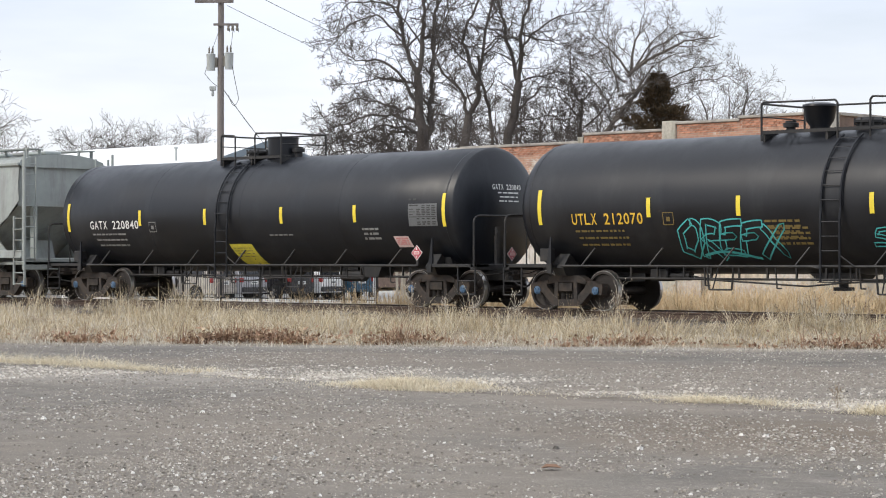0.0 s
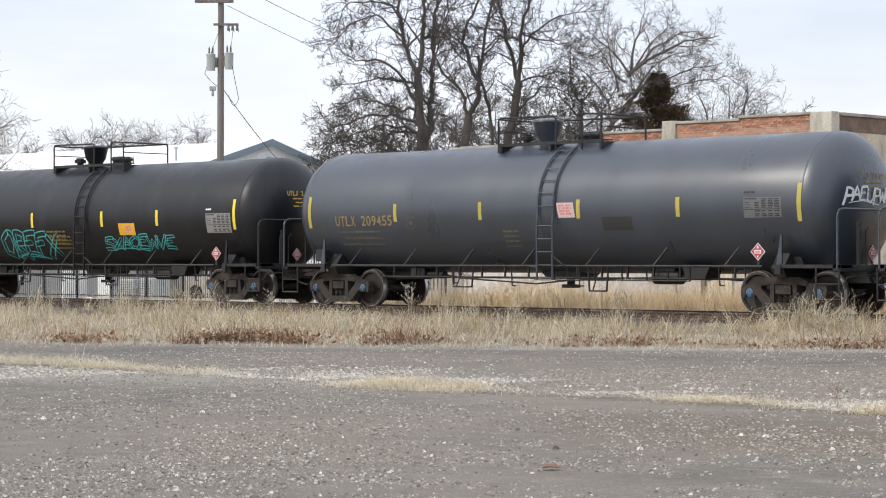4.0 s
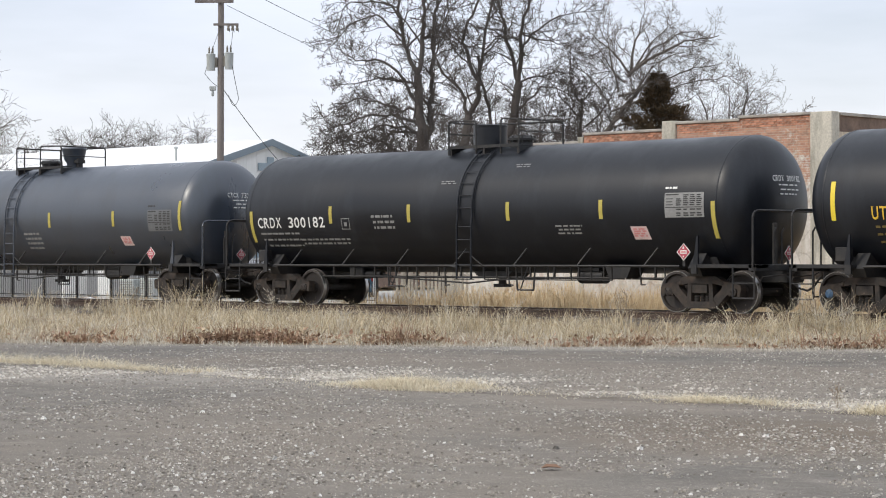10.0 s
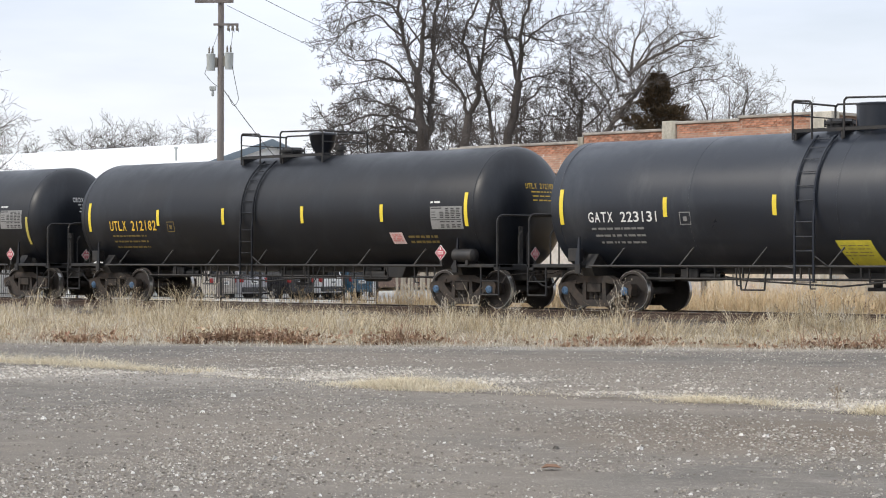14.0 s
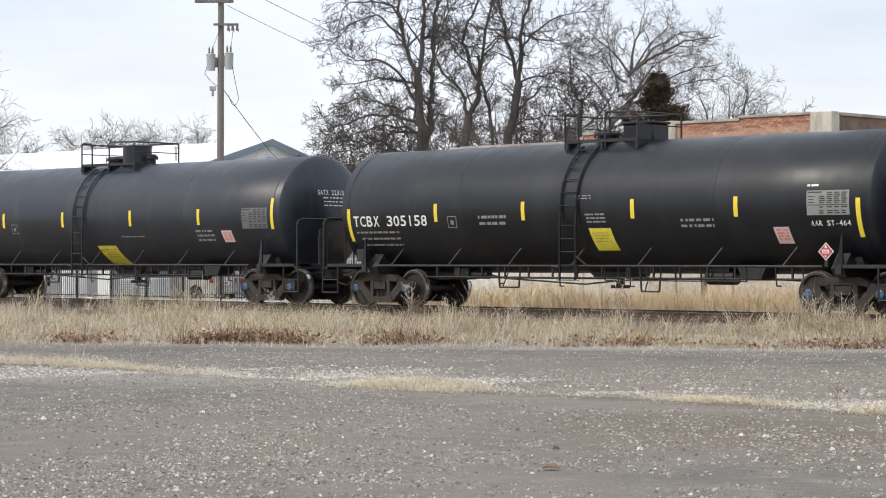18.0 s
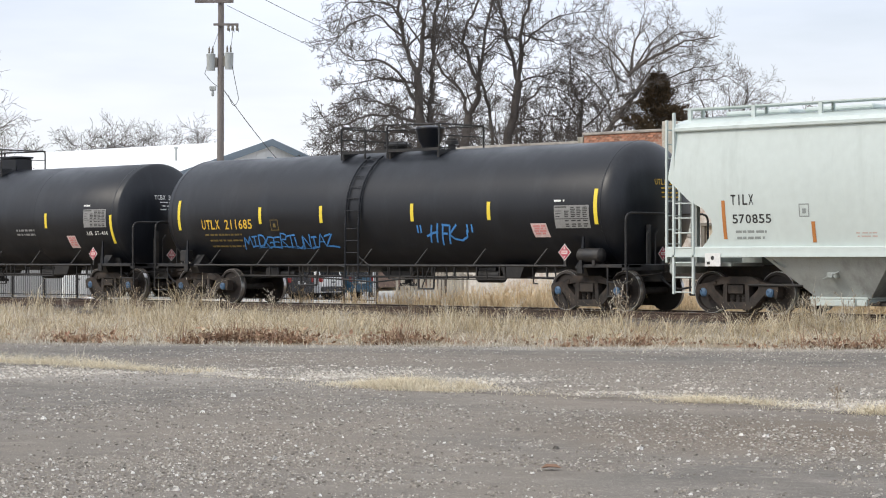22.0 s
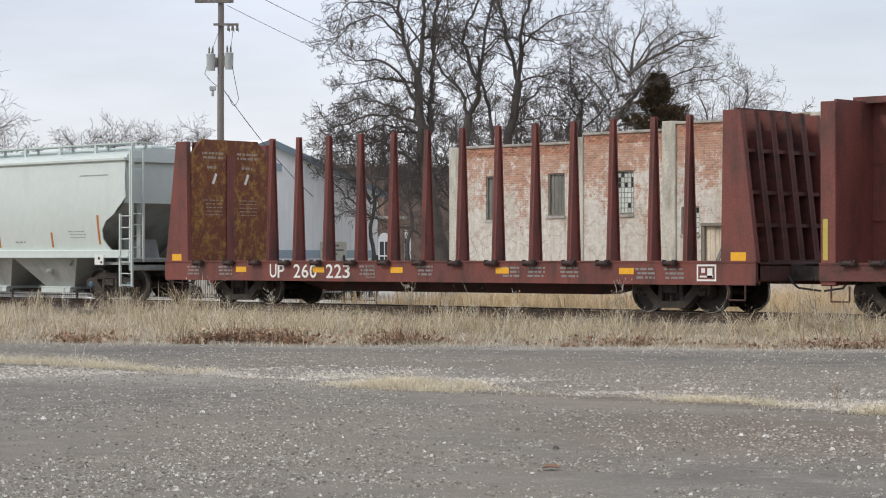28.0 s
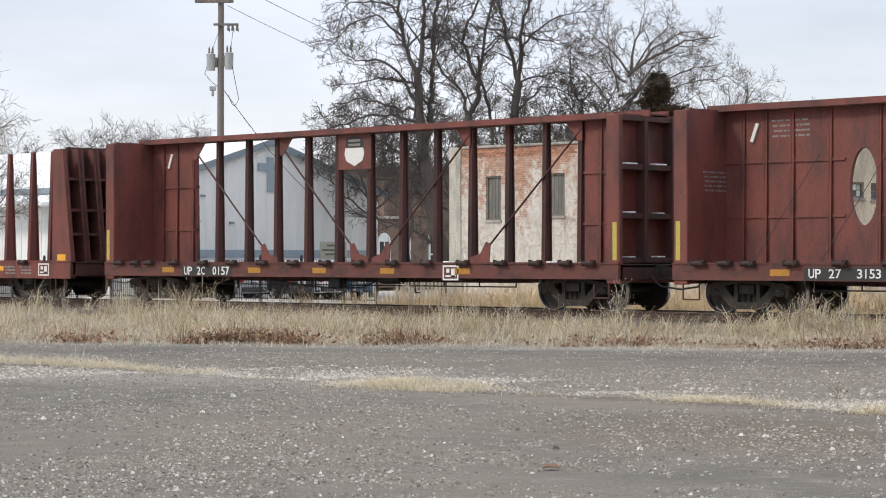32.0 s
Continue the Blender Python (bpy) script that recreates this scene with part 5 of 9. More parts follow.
    s.lathe([(zt - 0.08, 0.27), (zt + 0.14, 0.27), (zt + 0.14, 0.34), (zt + 0.19, 0.34), (zt + 0.20, 0.30), (zt + 0.25, 0.26), (zt + 0.26, 0.0)], 20, "z", (mx, 0, 0))
    mw = part("manway", s, M["black_steel"], car, smooth=True)
    bolt = Shape().cyl((0, 0, 0.08), (0, 0, 0.24), 0.02, n=6).mesh("bolt", M["black_steel"])
    for i in range(8):
        a = 2 * math.pi * i / 8
        part("bolt", bolt, None, mw, at=pose(mx + 0.32 * math.cos(a), 0.32 * math.sin(a), zt))
    s = Shape()
    vx = min(r1 - 0.2, dx + 0.75) if dx > mx else max(r0 + 0.2, dx - 0.75)
    s.lathe([(zt - 0.06, 0.10), (zt + 0.12, 0.10), (zt + 0.13, 0.17), (zt + 0.22, 0.17), (zt + 0.23, 0.12), (zt + 0.27, 0.12), (zt + 0.28, 0.0)], 14, "z", (vx, 0, 0))
    part("relief_valve", s, M["black_steel"], car, smooth=True)
    # ladder: bent over the shell above, straight below
    s = Shape()
    lx = ladder_x
    arc = []
    for i in range(13):
        a = radians(62 - 62 * i / 12 - 5 * i / 12)
        arc.append((-(R_TANK + 0.05) * math.cos(a), Z_TANK + (R_TANK + 0.05) * math.sin(a)))
    for d in (-0.235, 0.235):
        s.tube([(lx + d, y, z) for y, z in arc] + [(lx + d, -1.60, 2.0), (lx + d, -1.60, 0.70)], 0.028)
    for y, z in arc[1::2]:
        s.tube([(lx - 0.235, y - 0.01, z), (lx + 0.235, y - 0.01, z)], 0.013)
    for i in range(5):
        z = 0.74 + 0.30 * i
        s.tube([(lx - 0.235, -1.60, z), (lx + 0.235, -1.60, z)], 0.013)
    part("ladder", s, M[shell], car)
    s = Shape()
    s.tube([(lx - 0.235, -1.60, 0.98), (lx - 0.55, -1.54, 1.02)], 0.018)
    part("ladder_brace", s, M["black_steel"], car)
    s = Shape()
    s.tube([(lx + 0.235, -1.60, 1.25), (lx + 0.55, -1.54, 1.02)], 0.018)
    part("ladder_brace", s, M["black_steel"], car)
    s = Shape()
    s.box(lx - 0.27, lx + 0.27, -1.66, -1.52, 0.69, 0.71)
    part("ladder_step", s, M["black_steel"], car)
    # side rails low along both flanks, with their struts
    for y in (-1.52, 1.52):
        s = Shape()
        s.tube([(-6.6, y, 1.02), (6.6, y, 1.02)], 0.03)
        for i in range(7):
            x = -5.8 + 11.6 * i / 6
            s.tube([(x - 0.2, y, 1.02), (x + 0.08, y * 0.9, 1.42)], 0.022)
        part("side_rail", s, M["black_steel"], car)
    # train line under the belly with hangers
    s = Shape()
    s.tube([(-6.2, -0.72, 0.74), (6.2, -0.72, 0.74)], 0.03)
    for x in [(-5.2 + 0.75 * i) for i in range(15)]:
        s.box(x - 0.02, x + 0.02, -0.74, -0.70, 0.74, 1.25)
    part("train_line", s, M["black_steel"], car)
    s = Shape()
    s.tube([(0.7, -1.40, 0.70), (4.6, -1.40, 0.70)], 0.016)
    for x in (0.7, 1.1, 1.9, 2.7, 3.4, 4.0, 4.6):
        s.tube([(x, -1.40, 0.70), (x, -1.42, 1.02)], 0.02)
    part("grab_frame", s, M["black_steel"], car)
    for xa, xb, zl in ((1.75, 2.25, 0.46), (-2.5, -1.9, 0.52)):
        s = Shape()
        s.tube([(xa - 0.05, -1.40, 1.0), (xa, -1.40, zl), (xb, -1.40, zl), (xb + 0.05, -1.40, 1.0)], 0.022)
        s.tube([(xa + 0.1, -1.40, zl + 0.02), (xa - 0.12, -0.9, 1.0)], 0.016)
        part("hanging_step", s, M["black_steel"], car)
    s = Shape()
    s.tube([(-3.7, -0.45, 0.80), (-2.9, -0.75, 0.72), (-1.6, -0.80, 0.66), (-0.4, -0.78, 0.60), (0.5, -0.74, 0.68), (2.9, -0.5, 0.76)], 0.022)
    part("brake_rod", s, M["black_steel"], car)
    for x, z in ((-3.1, 0.6), (-1.2, 0.55), (0.9, 0.56), (4.9, 0.6), (5.6, 0.58)):
        s = Shape()
        s.tube([(x, -0.78, 0.98), (x + 0.05, -0.8, z), (x + 0.16, -0.78, z)], 0.018)
        part("pipe_hanger", s, M["black_steel"], car)
    s = Shape()
    s.prism([(4.0, 1.05), (4.15, 0.74), (4.65, 0.74), (4.8, 1.05)], -0.95, -0.45)
    part("valve_box", s, M["black_steel"], car)
    s = Shape()
    s.prism([(-0.75, 0.98), (-0.45, 0.72), (0.45, 0.72), (0.75, 0.98)], -0.35, 0.35)
    s.cyl((0, 0, 0.55), (0, 0, 0.8), 0.10, n=12)
    s.box(-0.18, 0.18, -0.14, 0.14, 0.50, 0.58, 0.01)
    part("bottom_outlet", s, M["black_steel"], car)
    s = Shape()
    bx = 2.9
    s.cyl((bx, -0.45, 0.78), (bx + 0.75, -0.45, 0.78), 0.17, n=16)
    s.cyl((bx + 0.75, -0.45, 0.78), (bx + 0.9, -0.45, 0.78), 0.05, n=8)
    s.tube([(bx + 0.9, -0.45, 0.78), (bx + 2.6, -0.35, 0.70)], 0.025)
    s.box(bx + 0.1, bx + 0.65, -0.6, -0.3, 0.90, 1.1)
    part("brake_cylinder", s, M["black_steel"], car, smooth=True)
    s = Shape()
    s.box(-4.75, -4.25, -0.62, -0.28, 0.68, 0.98, 0.03)
    s.cyl((-4.25, -0.45, 0.8), (-3.7, -0.45, 0.8), 0.1, n=12)
    part("control_valve", s, M["black_steel"], car, smooth=True)
    # ends: sill, bolster, platform, hand rails
    for d in (-1, 1):
        s = Shape()
        s.box(*sorted((d * 5.6, d * (half - 0.45))), -0.30, 0.30, 0.66, 1.02, 0.02)
        s.prism([(-1.35, 0.98), (-1.25, 0.80), (1.25, 0.80), (1.35, 0.98), (1.1, 1.30), (0.6, 1.0), (-0.6, 1.0), (-1.1, 1.30)], d * 6.85 - 0.16, d * 6.85 + 0.16, "x")
        part("stub_sill", s, M["black_steel"], car)
        s = Shape()
        x0, x1 = sorted((d * 6.9, d * (half - 0.42)))
        s.box(x0, x1, -1.5, -1.05, 0.98, 1.06, 0.01)
        s.box(x0, x1, 1.05, 1.5, 0.98, 1.06, 0.01)
        s.box(*sorted((d * (half - 0.62), d * (half - 0.42))), -1.5, 1.5, 0.92, 1.06, 0.01)
        s.box(*sorted((d * 6.9, d * 7.05)), -1.52, -1.46, 0.86, 1.06)
        pf = part("end_platform", s, M["black_steel"], car)
        # one rail bent across the car's end
        s = Shape()
        xr = d * (half - 0.50)
        s.tube([(xr, -1.50, 0.98), (xr, -1.50, 2.06), (xr, -1.47, 2.14), (xr, -1.40, 2.19), (xr, -1.30, 2.21), (xr, 1.30, 2.21), (xr, 1.40, 2.19), (xr, 1.47, 2.14), (xr, 1.50, 2.06), (xr, 1.50, 0.98)], 0.026, 8)
        part("hand_rail", s, M[shell if shell == "tank_grey" else "black_steel"], pf)
        # sill steps at both corners, with rungs
        for y in (-1.50, 1.50):
            s = Shape()
            xa, xb = d * (half - 1.02), d * (half - 0.46)
            s.tube([(xa, y, 1.0), (xa, y, 0.34), (xb, y, 0.34), (xb, y, 1.0)], 0.022)
            s.tube([(xa, y, 0.66), (xb, y, 0.66)], 0.016)
            part("sill_step", s, M["black_steel"], pf)
        s = Shape()
        for y in (-0.75, -0.45):
            s.tube([(xr, y, 1.05), (xr, y, 1.75), (xr, y + 0.1, 1.85)], 0.02)
        part("grab_iron", s, M["black_steel"], pf)
        if d > 0:
            s = Shape()
            s.box(xr - 0.09, xr - 0.02, -0.68, -0.57, 1.04, 1.95, 0.01)
            part("brake_post", s, M["black_steel"], pf)
        # uncoupling lever bent along the end
        s = Shape()
        xl = d * (half - 0.40)
        s.tube([(xl, -1.45, 0.62), (xl, -1.30, 0.80), (xl, -0.55, 0.84), (xl + d * 0.1, -0.2, 0.90), (xl + d * 0.2, 0.0, 0.98)], 0.014)
        part("uncoupling_lever", s, M["truck_steel"], pf)
        s = Shape()
        x = d * 7.0
        s.prism([(x - 0.10, 1.02), (x + 0.05, 1.02), (x + 0.05, 1.68), (x + 0.02, 1.68)], -1.47, -1.43)
        part("tank_bracket", s, M[shell], car)
        s = Shape()
        s.prism([(d * 6.7, 1.02), (d * 7.3, 1.02), (d * 7.15, 1.35), (d * 6.85, 1.35)], -1.0, 1.0)
        part("saddle", s, M["black_steel"], car)
        coupler(car, d * (half - 0.42), d, 0.42)
        truck(car, d * 6.83, caps)
    if reservoir:
        s = Shape()
        s.lathe([(6.85, 0.0), (6.86, 0.10), (6.92, 0.165), (7.52, 0.165), (7.58, 0.10), (7.59, 0.0)], 18, "x", (0, -1.40, 1.26))
        s.box(6.98, 7.06, -1.55, -1.25, 1.04, 1.15)
        s.box(7.36, 7.44, -1.55, -1.25, 1.04, 1.15)
        part("air_reservoir", s, M["black_steel"], car, smooth=True)
    s = Shape()
    s.box(-7.35, -7.05, -1.42, -1.20, 1.12, 1.42, 0.02)
    s.cyl((-7.5, -0.9, 1.5), (-7.5, -1.0, 1.5), 0.22, n=18)
    part("brake_stand", s, M["black_steel"], car)
    return car


def tank_cars():
    W, Y = "white_paint", "yellow_letter"
    tank_car(-53.05, -35.15, "matte black tank car with white lettering and yellow stripes", "tank_black", ("GATX 220840", -50.56, -48.38, 2.02, 2.25, W),
             (-51.57, -48.30, -45.52, -42.46, -39.72, -36.63), flat_head=True, dome="can", rails=(-1.58, 0.85), dome_x=0.03, manway_x=-0.95, ladder_x=-0.65, seed=11,
             marks=[("panel", -37.82, -36.85, 1.98, 2.52, "panel_dark", "ink"), ("bars", -39.5, -38.9, 1.6, 1.95, 3, "faint_white"), ("placard", -38.46, -37.95, 1.47, 1.74, "placard_pink"),
                    ("square", -44.75, -43.85, 1.02, 1.58, "sticker_yellow", 0.12), ("diamond", -37.5), ("bars", -43.0, -42.1, 1.75, 1.82, 1, "faint_white")])
    tank_car(-35.15, -17.45, "brownish black tank car with yellow lettering and teal graffiti", "tank_brown", ("UTLX 212070", -32.6, -30.55, 1.95, 2.20, Y),
             (-33.56, -30.37, -27.94, -24.62, -22.15, -18.91), rails=(-1.55, 1.75), dome_x=-0.6, manway_x=0.65, ladder_x=0.73, seed=12,
             marks=[("panel", -20.06, -19.05, 1.88, 2.40, "panel_grey", "ink"), ("square", -23.87, -23.15, 1.85, 2.18, "sticker_orange", 0.0), ("placard", -23.62, -23.3, 1.90, 2.14, "placard_pink"),
                    ("spray", -29.75, -26.85, 1.28, 1.98, "orefx", 0.15, 0.030, "teal_spray"), ("spray", -24.75, -21.55, 1.46, 1.80, "sxaoewve", 0.075, 0.026, "teal_spray"), ("bars", -27.2, -26.2, 1.42, 1.85, 4, "faint_yellow"),
                    ("bars", -27.3, -26.4, 1.55, 2.0, 4, "faint_yellow"), ("diamond", -19.6)])
    tank_car(-17.45, 0.45, "weathered blue-grey tank car with faded gold lettering", "tank_grey", ("UTLX 209455", -15.0, -13.0, 2.0, 2.25, "dull_gold"),
             (-15.95, -12.87, -10.03, -6.99, -4.15, -0.98), "stripe_dim", rails=(-1.59, 1.6), dome_x=-0.72, manway_x=0.55, ladder_x=0.57, seed=13,
             marks=[("panel", -2.39, -1.42, 2.05, 2.48, "panel_dark", "ink"), ("placard", -7.64, -7.14, 2.12, 2.46, "placard_pink"), ("square", -6.31, -5.45, 1.82, 2.12, "ink", 0.0),
                    ("head_spray", -0.95, 1.0, 2.36, 2.72, "paeupwrx", 0.052, "white_spray"), ("diamond", -2.0), ("bars", -9.4, -8.9, 1.4, 1.85, 4, "faint_gold")])
    tank_car(0.45, 18.1, "blue-grey tank car with white lettering", "tank_grey", ("CTCX 732552", 2.73, 4.6, 1.98, 2.23, W),
             (1.91, 4.77, 7.78, 10.72, 13.72, 16.64), "stripe_dim", e=7.44, caps=False, rails=(-1.19, 1.05), dome_x=0.59, manway_x=-0.55, ladder_x=-0.44, seed=14,
             marks=[("panel", 15.27, 16.31, 1.95, 2.53, "panel_dark", "ink"), ("placard", 13.94, 14.38, 1.56, 1.82, "placard_pink"), ("bars", 9.4, 10.2, 1.4, 1.95, 4, "faint_white"), ("diamond", 15.45)])
    tank_car(18.1, 36.15, "black tank car with white lettering and amber stripes", "tank_black", ("CRDX 300182", 19.86, 22.39, 1.98, 2.25, W),
             (19.61, 22.63, 25.41, 28.67, 31.49, 34.62), "stripe_dim", low_stripes=True, caps=False, flat_head=False, dome="can", rails=(-1.04, 1.25), dome_x=-0.40, manway_x=0.62, ladder_x=0.22, seed=15,
             marks=[("panel", 33.31, 34.38, 2.08, 2.62, "panel_grey", "ink"), ("placard", 32.29, 32.75, 1.61, 1.9, "placard_pink"), ("bars", 24.1, 24.9, 1.85, 2.26, 3, "faint_white"),
                    ("bars", 26.4, 26.9, 2.95, 3.05, 2, "faint_white"), ("bars", 28.6, 29.1, 3.3, 3.4, 2, "faint_white"), ("bars", 30.1, 30.9, 1.7, 1.95, 3, "faint_white"), ("diamond", 33.85), ("bars", 21.4, 23.2, 1.5, 1.7, 2, "faint_white")])
    tank_car(36.15, 53.85, "black tank car with bright yellow lettering", "tank_black", ("UTLX 212182", 38.59, 40.64, 1.97, 2.24, Y),
             (37.67, 40.74, 43.48, 46.59, 49.49, 52.35), rails=(-1.6, 1.6), dome_x=0.74, manway_x=-0.45, ladder_x=-0.49, seed=16, reservoir=True,
             marks=[("panel", 51.18, 52.23, 1.9, 2.44, "panel_grey", "ink"), ("placard", 49.68, 50.12, 1.55, 1.83, "placard_pink"), ("diamond", 51.55), ("bars", 50.3, 51.3, 1.5, 1.75, 2, "faint_yellow")])
    tank_car(53.85, 71.75, "dark slate-grey tank car with white lettering", "tank_slate", ("GATX 223131", 56.14, 58.15, 2.0, 2.23, W),
             (55.35, 58.34, 61.24, 64.37, 67.32, 70.29), flat_head=True, dome="can", rails=(-1.6, 0.85), dome_x=-0.04, manway_x=-0.95, ladder_x=-0.76, seed=17,
             marks=[("panel", 69.1, 70.1, 1.98, 2.52, "panel_dark", "ink"), ("bars", 67.15, 67.9, 1.6, 1.96, 3, "faint_white"), ("placard", 68.2, 68.62, 1.63, 1.94, "placard_pink"),
                    ("square", 62.6, 63.45, 1.02, 1.56, "sticker_yellow", 0.12), ("bars", 63.9, 64.9, 1.75, 1.82, 1, "faint_white")])
    tank_car(71.75, 89.65, "black tank car with white lettering and full head shields", "tank_black", ("TCBX 305158", 73.35, 75.9, 1.98, 2.24, W),
             (73.19, 76.21, 79.03, 82.28, 85.10, 88.16), "stripe_yellow", low_stripes=True, flat_head=True, dome="box", rails=(-0.99, 1.15), dome_x=0.75, manway_x=-0.35, ladder_x=-0.24, seed=18,
             marks=[("panel", 86.91, 87.95, 2.08, 2.59, "panel_grey", "ink"), ("placard", 86.01, 86.4, 1.5, 1.85, "placard_pink"), ("square", 80.96, 81.6, 1.37, 1.87, "sticker_yellow", 0.06), ("diamond", 87.4),
                    ("bars", 77.6, 78.5, 1.9, 2.2, 2, "faint_white"), ("bars", 83.6, 84.5, 1.8, 2.05, 2, "faint_white"), ("bars", 80.9, 81.5, 1.95, 2.2, 3, "faint_white"), ("text", "AAR ST-464", 86.98, 87.95, 1.86, 1.97, "white_paint"),
                    ("bars", 80.6, 81.1, 2.5, 2.62, 2, "faint_white")])
    tank_car(89.65, 107.25, "black tank car with yellow lettering and blue graffiti", "tank_black", ("UTLX 211685", 92.13, 94.15, 1.97, 2.22, Y),
             (91.19, 94.50, 96.83, 100.08, 102.62, 105.89), rails=(-1.62, 1.85), dome_x=0.77, manway_x=-0.4, ladder_x=-0.4, seed=19, reservoir=True,
             marks=[("panel", 104.66, 105.7, 1.88, 2.40, "panel_grey", "ink"), ("placard", 103.9, 104.38, 1.68, 2.0, "placard_pink"), ("diamond", 105.0), ("spray", 93.62, 97.12, 1.48, 1.80, "midgertuniaz", 0.042, 0.0, "blue_spray"),
                    ("tag", 100.55, 1.58, 0.42, 0.05, "blue_spray")])


def hopper_car(left, right, label, skin, lettering=True, seed=1):
    rng = random.Random(seed)
    half, cut = (right - left) / 2, 8.83
    car = keep(thing("hopper_car", label, "hopper car", group="freight train"), left, right)

    def wall_y(z):
        k = (z - 1.42) / (3.98 - 1.42)
        return 1.40 + 0.24 * math.sin(math.pi * (0.12 + 0.70 * min(1, max(0, k))))

    def flank(eps):
        return lambda a, b: (a, -wall_y(b) - eps, b)
    on = flank(0.006)
    # bulging side sheets, cut away at the ends
    edge = [(3.98, 8.62), (3.4, 8.68), (2.9, 8.76), (2.65, 8.45), (2.42, 8.18), (2.25, 7.82), (2.0, 7.62), (1.75, 7.62), (1.55, 7.80), (1.42, 7.95)]
    for side in (-1, 1):
        s = Shape()
        xs = [-1 + 2 * i / 30 for i in range(31)]
        rows = [[(x * w, side * wall_y(z), z) for x in xs] for z, w in edge]
        inner = [[(x * w, side * (wall_y(z) - 0.03), z) for x in xs] for z, w in edge]
        nv = len(xs)
        flat = [p for r in rows for p in r]
        s.add(flat, [(j * nv + i, j * nv + i + 1, (j + 1) * nv + i + 1, (j + 1) * nv + i) for j in range(len(edge) - 1) for i in range(nv - 1)])
        s.add([p for r in inner for p in r], [(j * nv + i, j * nv + i + 1, (j + 1) * nv + i + 1, (j + 1) * nv + i) for j in range(len(edge) - 1) for i in range(nv - 1)])
        sheet = part("side_sheet", s, M[skin], car, smooth=True)
        if side < 0:
            near = sheet
    # roof
    s = Shape()
    roof = [(-1.56, 3.96), (-1.50, 4.10), (-1.2, 4.20), (-0.75, 4.28), (0, 4.32), (0.75, 4.28), (1.2, 4.20), (1.50, 4.10), (1.56, 3.96), (1.40, 3.90), (-1.40, 3.90)]
    s.prism(roof, -8.66, 8.66, "x")
    part("roof", s, M[skin], car, smooth=True)
    for side in (-1, 1):
        s = Shape()
        s.box(-8.66, 8.66, side * 1.57 - 0.05, side * 1.57 + 0.05, 3.93, 4.03, 0.02)
        part("top_chord", s, M[skin], car)
        s = Shape()
        s.box(-8.66, 8.66, side * 0.95 - 0.26, side * 0.95 + 0.26, 4.43, 4.46)
        for i in range(11):
            x = -8.5 + 17.0 * i / 10
            s.box(x - 0.045, x + 0.045, side * 1.18 - 0.03, side * 1.18 + 0.03, 4.18, 4.44)
            s.box(x - 0.03, x + 0.03, side * 0.72 - 0.03, side * 0.72 + 0.03, 4.24, 4.44)
        part("running_board", s, M[skin], car)
    for i in range(8):
        s = Shape()
        s.box(-8.2 + 2.1 * i, -6.5 + 2.1 * i, -0.3, 0.3, 4.32, 4.42, 0.03)
        part("hatch_cover", s, M[skin], car)
    # sills
    for side in (-1, 1):
        s = Shape()
        s.box(-cut, cut, side * 1.53 - 0.07, side * 1.53 + 0.07, 1.22, 1.44, 0.02)
        s.box(-cut, cut, side * 1.60 - 0.03, side * 1.60 + 0.03, 1.22, 1.26)
        part("side_sill", s, M[skin], car)
    s = Shape()
    s.box(-half + 0.45, half - 0.45, -0.28, 0.28, 0.72, 1.05, 0.02)
    part("center_sill", s, M["truck_steel"], car)
    # end slopes and struts
    for d in (-1, 1):
        s = Shape()
        p = [(d * 8.55, -1.50, 3.98), (d * 8.55, 1.50, 3.98), (d * 8.55, 1.52, 2.75), (d * 8.55, -1.52, 2.75), (d * 5.9, 1.45, 1.0), (d * 5.9, -1.45, 1.0)]
        k = [(x - d * 0.04, y, z - 0.01) for x, y, z in p]
        s.add(p[:4], [(0, 1, 2, 3)]).add(k[:4], [(0, 1, 2, 3)])
        part("end_sheet", s, M[skin], car)
        s = Shape()
        s.add(p[2:], [(1, 0, 2, 3)]).add(k[2:], [(1, 0, 2, 3)])
        part("slope_sheet", s, M["hopper_under_shade"], car)
        s = Shape()
        for y in (-0.95, 0.95):
            s.prism([(d * 8.45, 2.75), (d * 8.62, 2.75), (d * 8.62, 1.10), (d * 8.45, 1.10)], y - 0.06, y + 0.06)
        s.box(*sorted((d * 7.2, d * cut)), -1.45, 1.45, 1.02, 1.10)
        s.box(*sorted((d * (cut - 0.12), d * cut)), -1.5, 1.5, 0.86, 1.22, 0.02)
        s.prism([(d * 7.0, 1.1), (d * 7.5, 1.1), (d * 7.3, 1.75), (d * 7.1, 1.75)], -0.6, 0.6)
        part("end_frame", s, M["hopper_grey"], car)
        # ladders at the corners
        for y0, side in ((-1.60, -1), (1.60, 1)):
            s = Shape()
            shift = 0.19
            for k, x in enumerate((d * (cut - 0.02) + shift, d * (cut - 0.55) + shift)):
                s.box(x - 0.025, x + 0.025, y0 - 0.03, y0 + 0.03, 0.42, 4.35 if k == 0 else 2.45)
            for z in (0.46, 0.78, 1.10, 1.42, 1.74, 2.06, 2.38):
                s.tube([(d * (cut - 0.02) + shift, y0, z), (d * (cut - 0.55) + shift, y0, z)], 0.016)
            part("side_ladder", s, M[skin], car)
            s = Shape()
            for y in (y0 * 0.97, y0 * 0.68):
                s.box(*sorted((d * (cut + 0.0), d * (cut + 0.05))), y - 0.025, y + 0.025, 1.1, 4.2)
            for k in range(10):
                z = 1.2 + 0.31 * k
                s.tube([(d * (cut + 0.025), y0 * 0.97, z), (d * (cut + 0.025), y0 * 0.68, z)], 0.016)
